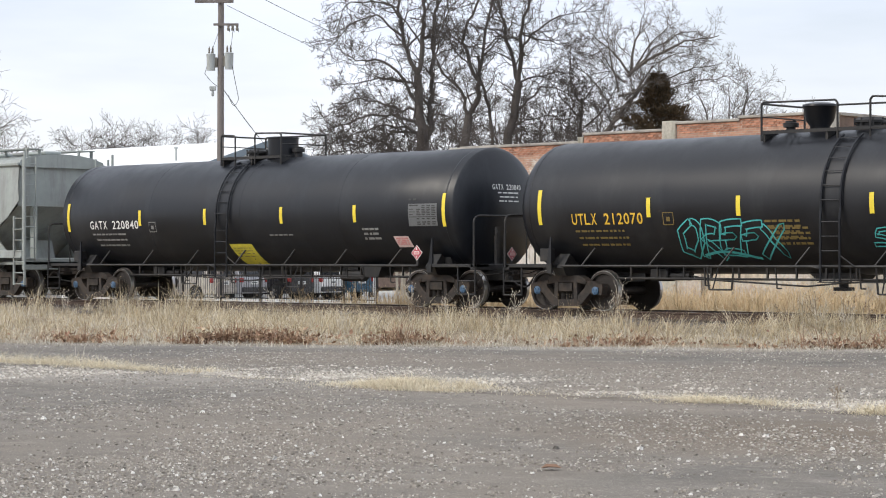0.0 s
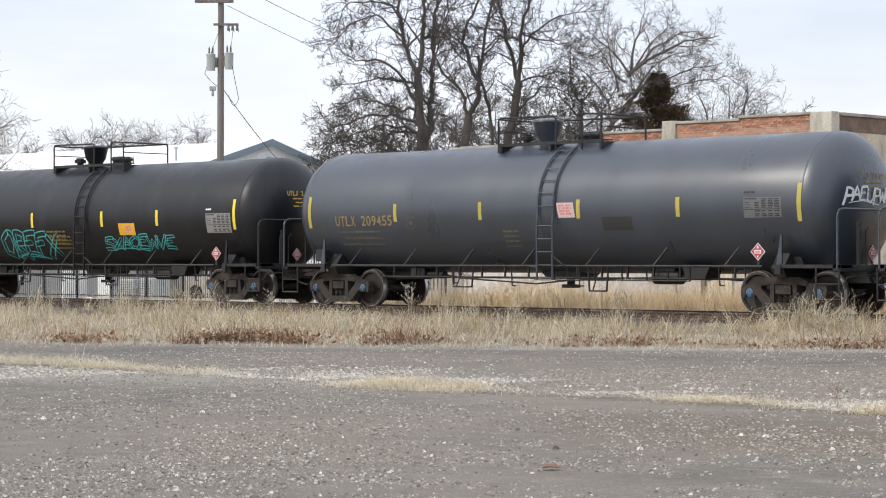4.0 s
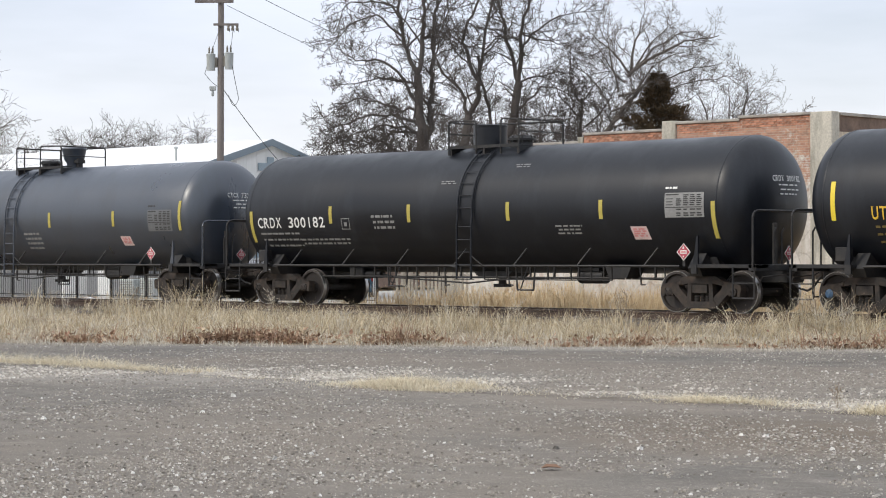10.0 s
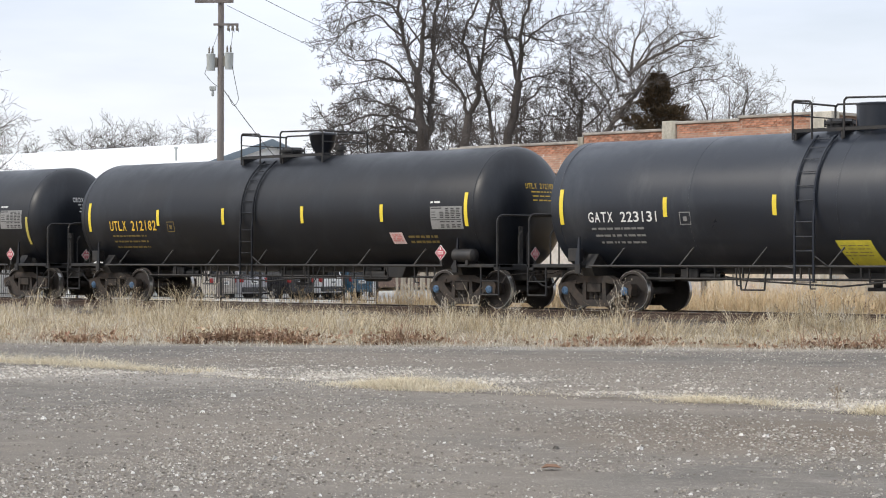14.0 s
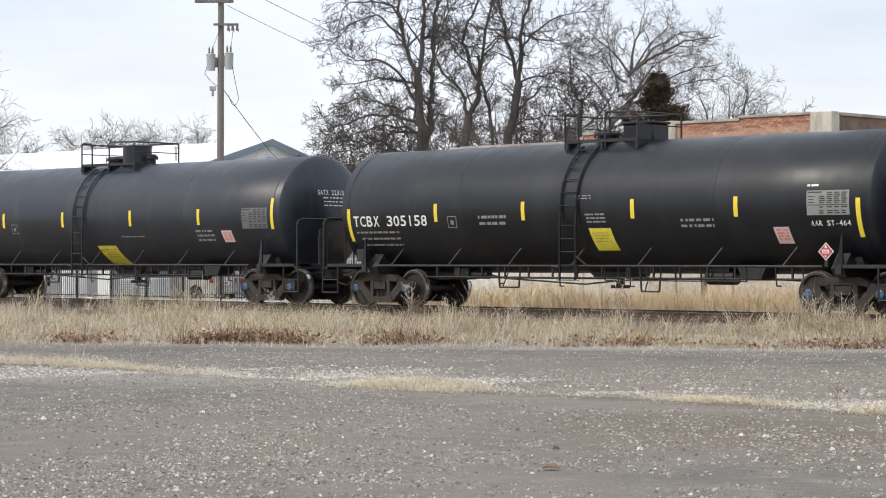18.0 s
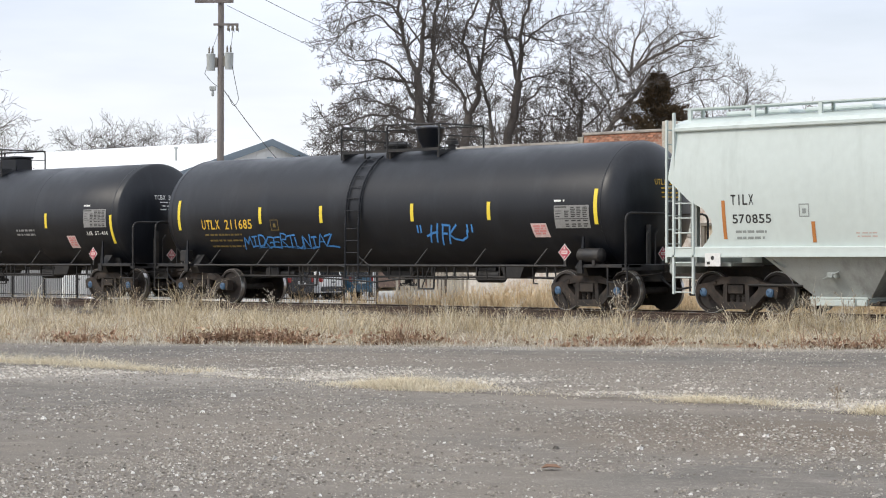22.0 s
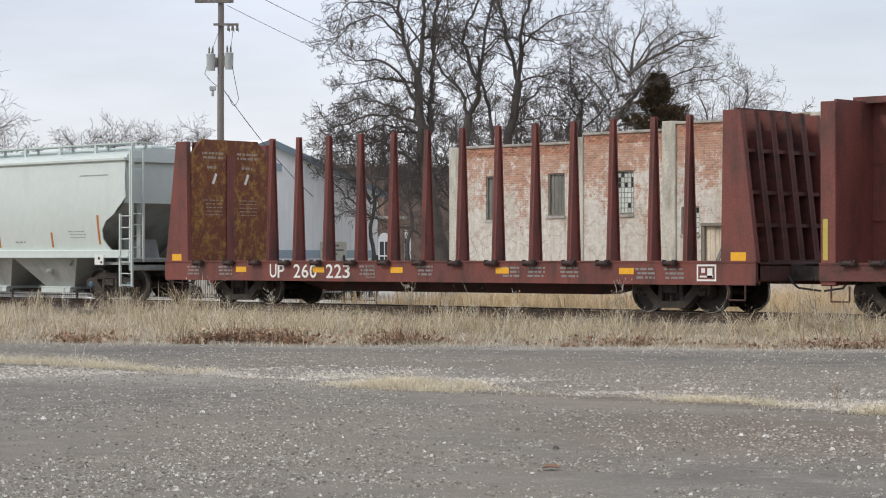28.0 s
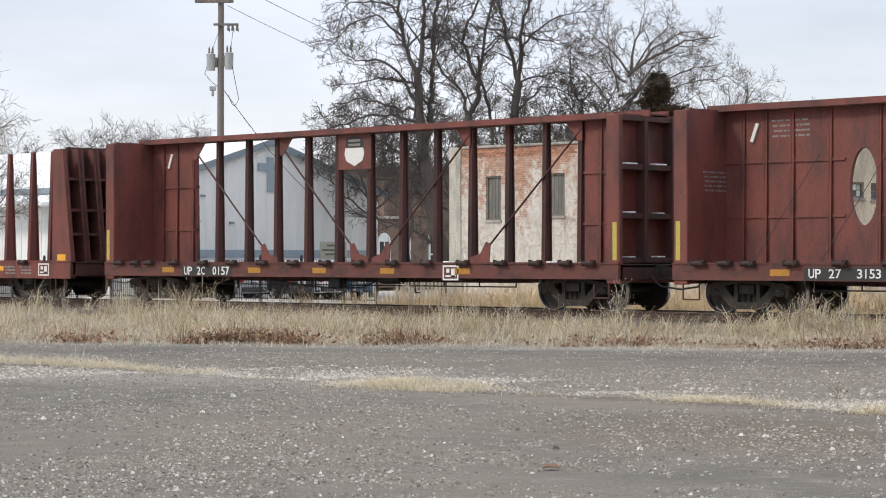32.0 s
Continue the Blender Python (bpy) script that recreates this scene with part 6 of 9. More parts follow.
            part("end_ladder", s, M[skin], car)
        s = Shape()
        s.box(*sorted((d * 7.35, d * 7.75)), -1.64, -1.605, 1.02, 1.30)
        rt = part("routing_board", s, M["white_paint"], car, "white routing board")
        s = Shape()
        s.cyl((d * 7.55, -1.645, 1.2), (d * 7.55, -1.64, 1.2), 0.045, n=10)
        s.box(*sorted((d * 7.62, d * 7.70)), -1.645, -1.64, 1.06, 1.12)
        part("marking", s, M["ink"], rt)
        coupler(car, d * cut, d, half - cut)
        truck(car, d * 7.33)
    # hopper bays with gates
    for k in range(4):
        x = -4.75 + 3.17 * k
        s = Shape()
        a, b = 1.585, 0.66
        p = [(x - a, -1.5, 1.24), (x + a, -1.5, 1.24), (x + a, 1.5, 1.24), (x - a, 1.5, 1.24), (x - b + 0.05, -0.94, 0.36), (x + b + 0.05, -0.94, 0.36), (x + b + 0.05, 0.94, 0.36), (x - b + 0.05, 0.94, 0.36)]
        s.add(p, [(0, 1, 5, 4), (1, 2, 6, 5), (2, 3, 7, 6), (3, 0, 4, 7), (4, 5, 6, 7)])
        # colour already darkened for the shade under the body
        bay = part("hopper_bay", s, M["hopper_under_shade"], car)
        s = Shape()
        s.box(x - b - 0.05, x + b + 0.08, -1.10, 1.10, 0.34, 0.39, 0.01)
        s.box(x - b - 0.02, x + b - 0.22, -1.12, 1.12, 0.20, 0.335, 0.015)
        s.box(x + b - 0.19, x + b + 0.06, -1.12, 1.12, 0.21, 0.335, 0.01)
        part("outlet_gate", s, M[skin], bay)
        s = Shape()
        s.box(x + b + 0.06, x + b + 0.62, -1.0, 1.0, 0.21, 0.27, 0.01)
        s.cyl((x + b + 0.30, -1.06, 0.28), (x + b + 0.30, 1.06, 0.28), 0.035, n=10)
        part("gate_track", s, M["truck_steel"], bay, "dark steel gate track")
        s = Shape()
        s.box(x - 0.10, x + 0.14, -1.36, -1.20, 0.78, 0.90, 0.02)
        s.tube([(x - 0.18, -1.35, 0.76), (x + 0.22, -1.35, 0.92)], 0.018)
        s.cyl((x + 0.02, -1.39, 0.84), (x + 0.02, -1.19, 0.84), 0.05, n=10)
        part("vibrator_bracket", s, M["hopper_grey"], bay)
    s = Shape()
    s.tube([(-7.0, -1.1, 0.62), (-5.6, -1.1, 0.62)], 0.03)
    part("brake_pipe", s, M["black_steel"], car)
    s = Shape()
    s.cyl((-6.9, 0.2, 1.3), (-6.2, 0.2, 1.3), 0.2, n=14)
    part("brake_cylinder", s, M["black_steel"], car)
    # marks
    for x, z0, z1 in [(-7.28, 1.60, 2.42)] + [(q, 1.52, 1.95) for q in (-5.02, -2.42, 0.08, 2.60, 5.22)] + [(7.46, 1.60, 2.42)]:
        part("reflective_stripe", patch(Shape(), x - 0.045, x + 0.045, z0, z1, on, 1, 6), M["stripe_orange"], near)
    if lettering:
        s = Shape()
        letters(s, "TILX", -7.08, -6.49, 2.32, 2.54, on)
        letters(s, "570855", -7.06, -6.06, 1.93, 2.12, on)
        part("lettering", s, M["ink"], near)
        s = Shape()
        bars(s, -7.0, -6.2, 1.52, 1.78, 2, on, rng, 0.4)
        bars(s, 6.05, 6.85, 1.72, 1.98, 3, on, rng, 0.3)
        bars(s, -1.6, -0.9, 1.9, 1.95, 1, on, rng, 0.3)
        bars(s, 3.4, 3.9, 1.6, 1.7, 1, on, rng, 0.5)
        bars(s, 6.6, 7.9, 3.50, 3.56, 1, on, rng, 0.6)
        for a0, a1, b0, b1 in ((-5.35, -5.1, 2.30, 2.32), (-5.35, -5.1, 2.05, 2.07), (-5.35, -5.33, 2.07, 2.30), (-5.12, -5.1, 2.07, 2.30), (-5.27, -5.18, 2.12, 2.22)):
            patch(s, a0, a1, b0, b1, on, 1, 1)
        part("small_lettering", s, M["hopper_mark"], near)
        s = Shape()
        bars(s, -4.0, -3.5, 1.58, 1.72, 2, on, rng, 0.4)
        bars(s, 0.9, 1.8, 1.55, 1.68, 2, on, rng, 0.5)
        part("red_lettering", s, M["hopper_red_mark"], near)
    return car


def sill_flat(car, half, deck, ends, low=0.62, belly=0.36, web="oxide_red"):
    """Deck, side sills and center sill of a flat car."""
    s = Shape()
    s.box(-half, half, -1.46, 1.46, deck - 0.08, deck, 0.01)
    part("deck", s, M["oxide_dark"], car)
    out = None
    for side in (-1, 1):
        s = Shape()
        channel = [(1.52, low), (1.52, deck), (1.54, deck), (1.54, deck + 0.04), (1.46, deck + 0.04), (1.46, deck), (1.48, deck), (1.48, low + 0.04), (1.40, low + 0.04), (1.40, low)]
        s.prism([(side * a, b) for a, b in channel], -half, half, "x")
        o = part("side_sill", s, M[web], car)
        out = o if side < 0 else out
    s = Shape()
    s.prism([(-half + 0.3, 1.0), (-half + 0.3, 0.66), (-ends + 1.4, 0.62), (-ends + 2.6, belly), (ends - 2.6, belly), (ends - 1.4, 0.62), (half - 0.3, 0.66), (half - 0.3, 1.0)], -0.30, 0.30)
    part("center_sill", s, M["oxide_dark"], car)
    for d in (-1, 1):
        coupler(car, d * half, d, 0.75)
        truck(car, d * ends, False)
        s = Shape()
        s.prism([(-1.45, 0.95), (-1.3, 0.82), (1.3, 0.82), (1.45, 0.95)], d * ends - 0.2, d * ends + 0.2, "x")
        part("body_bolster", s, M["oxide_dark"], car)
        s = Shape()
        x = d * (half - 0.5)
        s.tube([(x - 0.22, -1.5, 0.62), (x - 0.22, -1.5, 0.30), (x + 0.22, -1.5, 0.30), (x + 0.22, -1.5, 0.62)], 0.02)
        part("stirrup", s, M["oxide_dark"], car)
    return out


def winches(sill, xs):
    for x in xs:
        s = Shape()
        s.box(x - 0.15, x - 0.11, -1.66, -1.545, 1.02, 1.16, 0.01)
        s.box(x + 0.11, x + 0.15, -1.66, -1.545, 1.02, 1.16, 0.01)
        s.cyl((x - 0.16, -1.60, 1.085), (x + 0.19, -1.60, 1.085), 0.055, n=10)
        s.cyl((x + 0.17, -1.60, 1.085), (x + 0.20, -1.60, 1.085), 0.075, n=10)
        part("winch", s, M["winch_steel"], sill)


def sill_place(a, b):
    return (a, -1.524, b)


def post(x, y0, y1, z0, z1, w):
    """A tapered H column standing on the center line: web across, flanges fore and aft."""
    s = Shape()
    for sd in (-1, 1):
        s.add([(x - w, sd * y0, z0), (x + w, sd * y0, z0), (x + w, sd * (y0 - 0.02), z0), (x - w, sd * (y0 - 0.02), z0),
               (x - w, sd * y1, z1), (x + w, sd * y1, z1), (x + w, sd * (y1 - 0.02), z1), (x - w, sd * (y1 - 0.02), z1)],
              [(0, 1, 2, 3), (4, 5, 6, 7), (0, 1, 5, 4), (1, 2, 6, 5), (2, 3, 7, 6), (3, 0, 4, 7)])
    s.add([(x - 0.015, -y0, z0), (x + 0.015, -y0, z0), (x + 0.015, y0, z0), (x - 0.015, y0, z0), (x - 0.015, -y1, z1), (x + 0.015, -y1, z1), (x + 0.015, y1, z1), (x - 0.015, y1, z1)],
          [(0, 1, 2, 3), (4, 5, 6, 7), (0, 1, 5, 4), (1, 2, 6, 5), (2, 3, 7, 6), (3, 0, 4, 7)])
    return s


def stake_flat(left, right):
    rng = random.Random(31)
    half, deck, ends = 9.85, 1.10, 7.25
    car = keep(thing("bulkhead_flat_car", "rust-red bulkhead flat car with a row of center stakes", "flat car", group="freight train"), left, right)
    sill = sill_flat(car, half, deck, ends)
    for d in (-1, 1):
        plate = [(d * half, 0.62), (d * half, 1.10), (d * 9.42, 4.36), (d * 8.98, 4.36), (d * 8.92, 1.10), (d * 8.92, 0.62)]
        bh = part("bulkhead", Shape().prism(plate, -1.49, -1.35), M["oxide_red"], car, "rust-red end bulkhead")
        part("side_plate", Shape().prism(plate, 1.35, 1.49), M["oxide_red"], bh)
        s = Shape()
        s.prism([(-1.35, 1.12), (1.35, 1.12), (1.35, 4.05), (1.0, 4.44), (-1.0, 4.44), (-1.35, 4.05)], min(d * 8.92, d * 8.99), max(d * 8.92, d * 8.99), "x")
        part("inner_face", s, M["bulkhead_worn"] if d < 0 else M["oxide_dark"], bh, "weathered face with flaking yellow paint" if d < 0 else "")
        s = Shape()
        for y in (-0.85, -0.28, 0.28, 0.85):
            s.prism([(d * 8.98, 1.10), (d * (half - 0.05), 1.10), (d * 9.38, 4.38), (d * 8.98, 4.38)], y - 0.04, y + 0.04)
            s.add([(d * (half - 0.05), y - 0.10, 1.1), (d * (half - 0.05), y + 0.10, 1.1), (d * 9.38, y + 0.10, 4.38), (d * 9.38, y - 0.10, 4.38)], [(0, 1, 2, 3)])
        for z in (1.9, 2.6, 3.5):
            s.box(*sorted((d * 8.98, d * (half - 0.12 - (z - 1.1) * 0.13))), -1.36, 1.36, z - 0.04, z + 0.04)
        part("rib", s, M["sill_red"], bh)
        if d < 0:
            for ya, yb in ((-0.14, 0.14),):
                s = Shape()
                s.box(-8.915, -8.88, ya, yb, 1.14, 4.02, 0.012)
                part("face_band", s, M["oxide_red"], bh)
            s = Shape()
            fp = lambda a, b: (-8.9155, a, b)
            for yc in (-0.62, 0.62):
                bars(s, yc - 0.38, yc + 0.38, 3.86, 4.10, 2, fp, rng, 0.5)
                bars(s, yc - 0.2, yc + 0.2, 3.62, 3.72, 1, fp, rng, 0.7)
                bars(s, yc - 0.30, yc + 0.36, 2.3, 2.8, 5, fp, rng, 0.22)
            part("faded_lettering", s, M["old_letter"], bh)
            for yc in (-0.55, 0.6):
                s = Shape()
                s.add([fp(yc - 0.1, 3.25), fp(yc - 0.02, 3.22), fp(yc + 0.1, 3.5), fp(yc + 0.02, 3.53)], [(0, 1, 2, 3)])
                part("paper_tag", s, M["white_paint"], bh)
        else:
            s = Shape()
            bars(s, 0.2, 0.75, 1.75, 1.98, 2, lambda a, b: (9.0, a, b), rng, 0.5)
            part("end_lettering", s, M["faint_white"], bh)
        s = Shape()
        patch(s, d * 9.38 - 0.2, d * 9.38 + 0.2, 1.14, 1.32, lambda a, b: (a, -1.494, b), 1, 1)
        part("reflective_patch", s, M["sticker_orange"], bh)
        s = Shape()
        s.box(*sorted((d * 9.15, d * 9.8)), -1.0, 1.0, 1.10, 1.16)
        s.box(*sorted((d * (half - 0.15), d * half)), -1.45, 1.45, 0.70, 1.08, 0.02)
        part("end_sill", s, M["oxide_dark"], car)
    xs = [-7.16, -6.10, -4.93] + [-3.72 + 1.205 * i for i in range(9)] + [6.94]
    for x in xs:
        part("stake", post(x, 0.19, 0.055, deck, 4.42, 0.062), M["oxide_red"], car)
    winches(sill, [-8.4, -7.15, -6.1, -4.95, -3.75, -2.5, -1.3, -0.1, 1.1, 2.3, 3.5, 4.7, 5.7, 7.6])
    s = Shape()
    letters(s, "UP 260 223", -5.55, -2.54, 0.70, 1.05, sill_place, 0.14)
    part("lettering", s, M["white_paint"], sill)
    s = Shape()
    for a0, b0 in ((-8.9, 0.72), (-7.6, 0.72), (-2.2, 0.74), (-0.2, 0.74), (2.6, 0.72), (3.4, 0.72), (4.4, 0.72), (6.6, 0.70), (7.4, 0.70)):
        bars(s, a0, a0 + 0.55, b0, b0 + 0.28, 3, sill_place, rng, 0.5)
    for a0, a1, b0, b1 in ((-1.95, -1.65, 0.98, 1.0), (-1.95, -1.65, 0.72, 0.74), (-1.95, -1.93, 0.74, 0.98), (-1.67, -1.65, 0.74, 0.98)):
        patch(s, a0, a1, b0, b1, sill_place, 1, 1)
    part("small_lettering", s, M["faint_white"], sill)
    for a0 in (-6.89, -3.9, -1.09, 2.41, 6.14):
        part("reflective_patch", patch(Shape(), a0, a0 + 0.42, 0.84, 0.98, lambda a, b: (a, -1.5275, b), 1, 1), M["sticker_orange"], sill)
    box_stencil(sill, 8.3, 0.70)
    return car


def box_stencil(sill, a, b):
    s = Shape()
    for a0, a1, b0, b1 in ((a, a + 0.52, b + 0.32, b + 0.36), (a, a + 0.52, b, b + 0.04), (a, a + 0.04, b + 0.04, b + 0.32), (a + 0.48, a + 0.52, b + 0.04, b + 0.32),
                           (a + 0.12, a + 0.22, b + 0.18, b + 0.28), (a + 0.28, a + 0.42, b + 0.08, b + 0.28), (a + 0.08, a + 0.44, b + 0.08, b + 0.12)):
        patch(s, a0, a1, b0, b1, sill_place, 1, 1)
    part("consolidated_stencil", s, M["white_paint"], sill, "white stencilled box")


def windowed_panel(x0, x1, z0, z1, holes, y=0.05):
    """A partition with oval openings through it; holes: (x, z, rx, rz)."""
    s = Shape()
    cuts = [x0]
    for hx, hz, rx, rz in holes:
        cuts += [hx - rx - 0.2, hx + rx + 0.2]
    cuts.append(x1)
    for i in range(0, len(cuts), 2):
        s.box(cuts[i], cuts[i + 1], -y, y, z0, z1)
    for hx, hz, rx, rz in holes:
        a0, a1, n = hx - rx - 0.2, hx + rx + 0.2, 32
        for sd in (-y, y):
            ring, rim = [], []
            for i in range(n):
                t = 2 * math.pi * i / n
                c, q = math.cos(t), math.sin(t)
                ring.append((hx + rx * c, sd, hz + rz * q))
                k = min((a1 - hx) / max(abs(c), 1e-6), (z1 - hz if q > 0 else hz - z0) / max(abs(q), 1e-6))
                rim.append((hx + c * k, sd, hz + q * k))
            # put the corners on
            for cx, cz in ((a1, z1), (a0, z1), (a0, z0), (a1, z0)):
                j = min(range(n), key=lambda i: (rim[i][0] - cx) ** 2 + (rim[i][2] - cz) ** 2)
                rim[j] = (cx, sd, cz)
            s.add(ring + rim, [(i, (i + 1) % n, n + (i + 1) % n, n + i) for i in range(n)])
        ra = [(hx + rx * math.cos(2 * math.pi * i / n), -y, hz + rz * math.sin(2 * math.pi * i / n)) for i in range(n)]
        rb = [(px, y, pz) for px, _, pz in ra]
        s.add(ra + rb, [(i, (i + 1) % n, n + (i + 1) % n, n + i) for i in range(n)])
    return s


def center_beam(left, right, label, open_truss, seed):
    rng = random.Random(seed)
    half, deck, ends = 9.33, 1.06, 7.65
    car = keep(thing("centerbeam_car", label, "centerbeam car", group="freight train"), left, right)
    sill = sill_flat(car, half, deck, ends, 0.72, 0.60, "sill_red")
    for d in (-1, 1):
        s = Shape()
        s.prism([(-1.45, 0.64), (1.45, 0.64), (1.45, 4.30), (1.38, 4.46), (-1.38, 4.46), (-1.45, 4.30)], min(d * 8.98, d * 9.05), max(d * 8.98, d * 9.05), "x")
        bh = part("bulkhead", s, M["oxide_red"], car, "rust-red end bulkhead")
        for y in (-1.42, 1.42):
            s = Shape()
            s.box(*sorted((d * 8.955, d * half)), y - 0.07, y + 0.07, 0.62, 4.42, 0.02)
            part("corner_post", s, M["oxide_red"], bh)
        s = Shape()
        for y in (-0.5, 0.5):
            s.box(*sorted((d * 9.05, d * (half - 0.02))), y - 0.06, y + 0.06, 1.1, 4.4)
        for z in (1.15, 2.15, 3.25, 4.35):
            s.box(*sorted((d * 9.05, d * (half - 0.05))), -1.4, 1.4, z - 0.06, z + 0.06)
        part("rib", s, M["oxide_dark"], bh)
        s = Shape()
        for z in (1.22, 2.22, 3.32):
            for y in (-0.95, 0.1, 0.9):
                k = rng.uniform(0.08, 0.24)
                s.box(*sorted((d * 9.08, d * (half - 0.06))), y - k, y + k, z - 0.02, z + rng.uniform(0.015, 0.045), 0.02)
        part("snow_remnant", s, M["snow"], bh, "small heaps of old snow")
        s = Shape()
        patch(s, d * 9.2 - 0.06, d * 9.2 + 0.06, 1.15, 2.0, lambda a, b: (a, -1.494, b), 1, 1)
        part("reflective_stripe", s, M["stripe_dim"], bh)
        s = Shape()
        s.box(*sorted((d * (half - 0.12), d * half)), -1.45, 1.45, 0.70, 1.06, 0.02)
        part("end_sill", s, M["oxide_dark"], car)
    s = Shape()
    s.box(-half + 0.05, half - 0.05, -0.32, 0.32, 4.44, 4.50, 0.01)
    for y in (-0.32, 0.32):
        s.box(-half + 0.05, half - 0.05, y - 0.03, y + 0.03, 4.42, 4.56)
    part("top_chord", s, M["oxide_red"], car)
    xs = [-8.5, -7.9, -7.2, -6.23, -5.0, -3.81, -2.6, -1.42, -0.23, 0.95, 2.16, 3.36, 4.58, 5.77, 6.88, 7.6, 8.4]
    for x in xs:
        x += 0.11 if open_truss and abs(x) < 7 else 0.0
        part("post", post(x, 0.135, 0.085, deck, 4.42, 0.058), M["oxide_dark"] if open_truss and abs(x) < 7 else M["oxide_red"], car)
    if open_truss:
        for d in (-1, 1):
            s = Shape()
            s.box(*sorted((d * 7.1, d * 8.98)), -0.05, 0.05, deck, 4.42)
            for z in (2.0, 3.2):
                s.box(*sorted((d * 7.1, d * 8.98)), -0.09, 0.09, z - 0.03, z + 0.03)
            part("partition_panel", s, M["oxide_red"], car)
            for xa, xb in ((7.1, 4.0 if d < 0 else 3.98), (3.5, 0.52 if d < 0 else 0.52)):
                s = Shape()
                s.tube([(d * xa, -0.13, 4.25), (d * xb, -0.15, 1.35)], 0.024)
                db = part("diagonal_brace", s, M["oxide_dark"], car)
                s = Shape()
                s.prism([(d * xa, 4.40), (d * xa, 3.95), (d * (xa - 0.12), 3.95), (d * (xa - 0.5), 4.40)], -0.14, -0.115)
                part("gusset_plate", s, M["oxide_red"], db)
                s = Shape()
                s.prism([(d * (xb - 0.45), 1.07), (d * (xb + 0.18), 1.07), (d * (xb + 0.22), 1.55), (d * (xb + 0.08), 1.60), (d * (xb - 0.1), 1.32), (d * (xb - 0.45), 1.22)], -0.18, -0.15)
                part("gusset_plate", s, M["oxide_red"], db)
        s = Shape()
        s.box(-1.18, 0.02, -0.165, -0.14, 3.50, 4.40)
        pn = part("emblem_panel", s, M["oxide_red"], car, "panel with a plain white shield emblem")
        x = -0.58
        s = Shape()
        s.prism([(x - 0.33, 4.05), (x - 0.37, 3.9), (x - 0.30, 3.72), (x, 3.58), (x + 0.30, 3.72), (x + 0.37, 3.9), (x + 0.33, 4.05)], -0.172, -0.167)
        part("shield", s, M["white_paint"], pn)
        s = Shape()
        s.prism([(x - 0.33, 4.06), (x - 0.30, 4.30), (x, 4.36), (x + 0.30, 4.30), (x + 0.33, 4.06)], -0.172, -0.167)
        part("shield_top", s, M["ink"], pn)
        s = Shape()
        for z in (4.10, 4.21):
            s.box(x - 0.22, x + 0.22, -0.177, -0.173, z, z + 0.06)
        part("shield_bar", s, M["faint_white"], pn)
    else:
        s = windowed_panel(-8.98, 8.98, deck, 4.42, [(-5.40, 2.70, 0.34, 0.82), (5.40, 2.70, 0.34, 0.82)])
        part("partition_panel", s, M["oxide_red"], car)
        s = Shape()
        for z in (2.1, 3.3):
            for a, b in ((-8.98, -5.85), (-4.95, 4.95), (5.85, 8.98)):
                s.box(a, b, -0.085, 0.085, z - 0.03, z + 0.03)
        part("panel_stiffener", s, M["oxide_red"], car)
        s = Shape()
        pl = lambda a, b: (a, -0.056, b)
        bars(s, -7.75, -6.75, 3.75, 4.2, 4, pl, rng, 0.35)
        part("small_lettering", s, M["faint_white"], car)
        s = Shape()
        for x in (-7.3, -5.6):
            s.tube([(x, -1.3, 1.15), (x + 1.0, -0.35, 3.4)], 0.008)
        part("tie_down_cable", s, M["black_steel"], car)
        s = Shape()
        bars(s, -0.9, 0.2, 2.6, 3.1, 5, lambda a, b: (-8.975, a, b), rng, 0.35)
        part("end_lettering", s, M["faint_white"], car)
    s = Shape()
    x = -8.2
    s.prism([(x - 0.1, 3.75), (x + 0.06, 4.15), (x + 0.14, 4.13), (x - 0.02, 3.73)], -0.10, -0.06)
    part("paper_tag", s, M["white_paint"], car)
    winches(sill, [-8.6, -7.9, -7.3, -6.2, -5.0, -3.8, -2.6, -1.4, -0.2, 1.0, 2.2, 3.4, 4.6, 5.8, 6.9, 7.8, 8.5])
    s = Shape()
    if open_truss:
        letters(s, "UP 2C", -5.82, -4.95, 0.76, 0.98, sill_place, 0.14)
        letters(s, "0157", -4.63, -3.95, 0.76, 0.98, sill_place, 0.14)
    else:
        letters(s, "UP 27", -5.78, -4.98, 0.78, 0.97, sill_place, 0.14)
        letters(s, "3153", -4.6, -4.03, 0.78, 0.97, sill_place, 0.14)
    part("lettering", s, M["white_paint"], sill)
    part("black_field", patch(Shape(), -5.9, -3.85, 0.735, 1.0, lambda a, b: (a, -1.5215, b), 1, 1), M["ink"], sill)
    for a0 in (-6.75, -3.2, -0.7, 1.75, 4.3):
        part("reflective_patch", patch(Shape(), a0, a0 + 0.5, 0.82, 0.96, sill_place, 1, 1), M["patch_amber"], sill)
    box_stencil(sill, 3.9, 0.67)
    s = Shape()
    for x in (3.9, 6.2, 7.2, 7.9):
        k = rng.uniform(0.06, 0.14)
        s.box(x - k, x + k, -1.45, -1.2, deck + 0.001, deck + rng.uniform(0.03, 0.07), 0.03)
    part("snow_remnant", s, M["snow"], car, "small heaps of old snow")
    s = Shape()
    s.tube([(-6.0, -1.0, 0.52), (5.8, -1.0, 0.52)], 0.018)
    for i in range(11):
        s.tube([(-6.0 + 1.18 * i, -1.0, 0.52), (-6.0 + 1.18 * i, -1.0, 0.95)], 0.018)
    part("train_line", s, M["black_steel"], car)
    s = Shape()
    s.cyl((1.2, -0.9, 0.72), (1.9, -0.9, 0.72), 0.16, n=12)
    part("brake_cylinder", s, M["black_steel"], car)
    s = Shape()
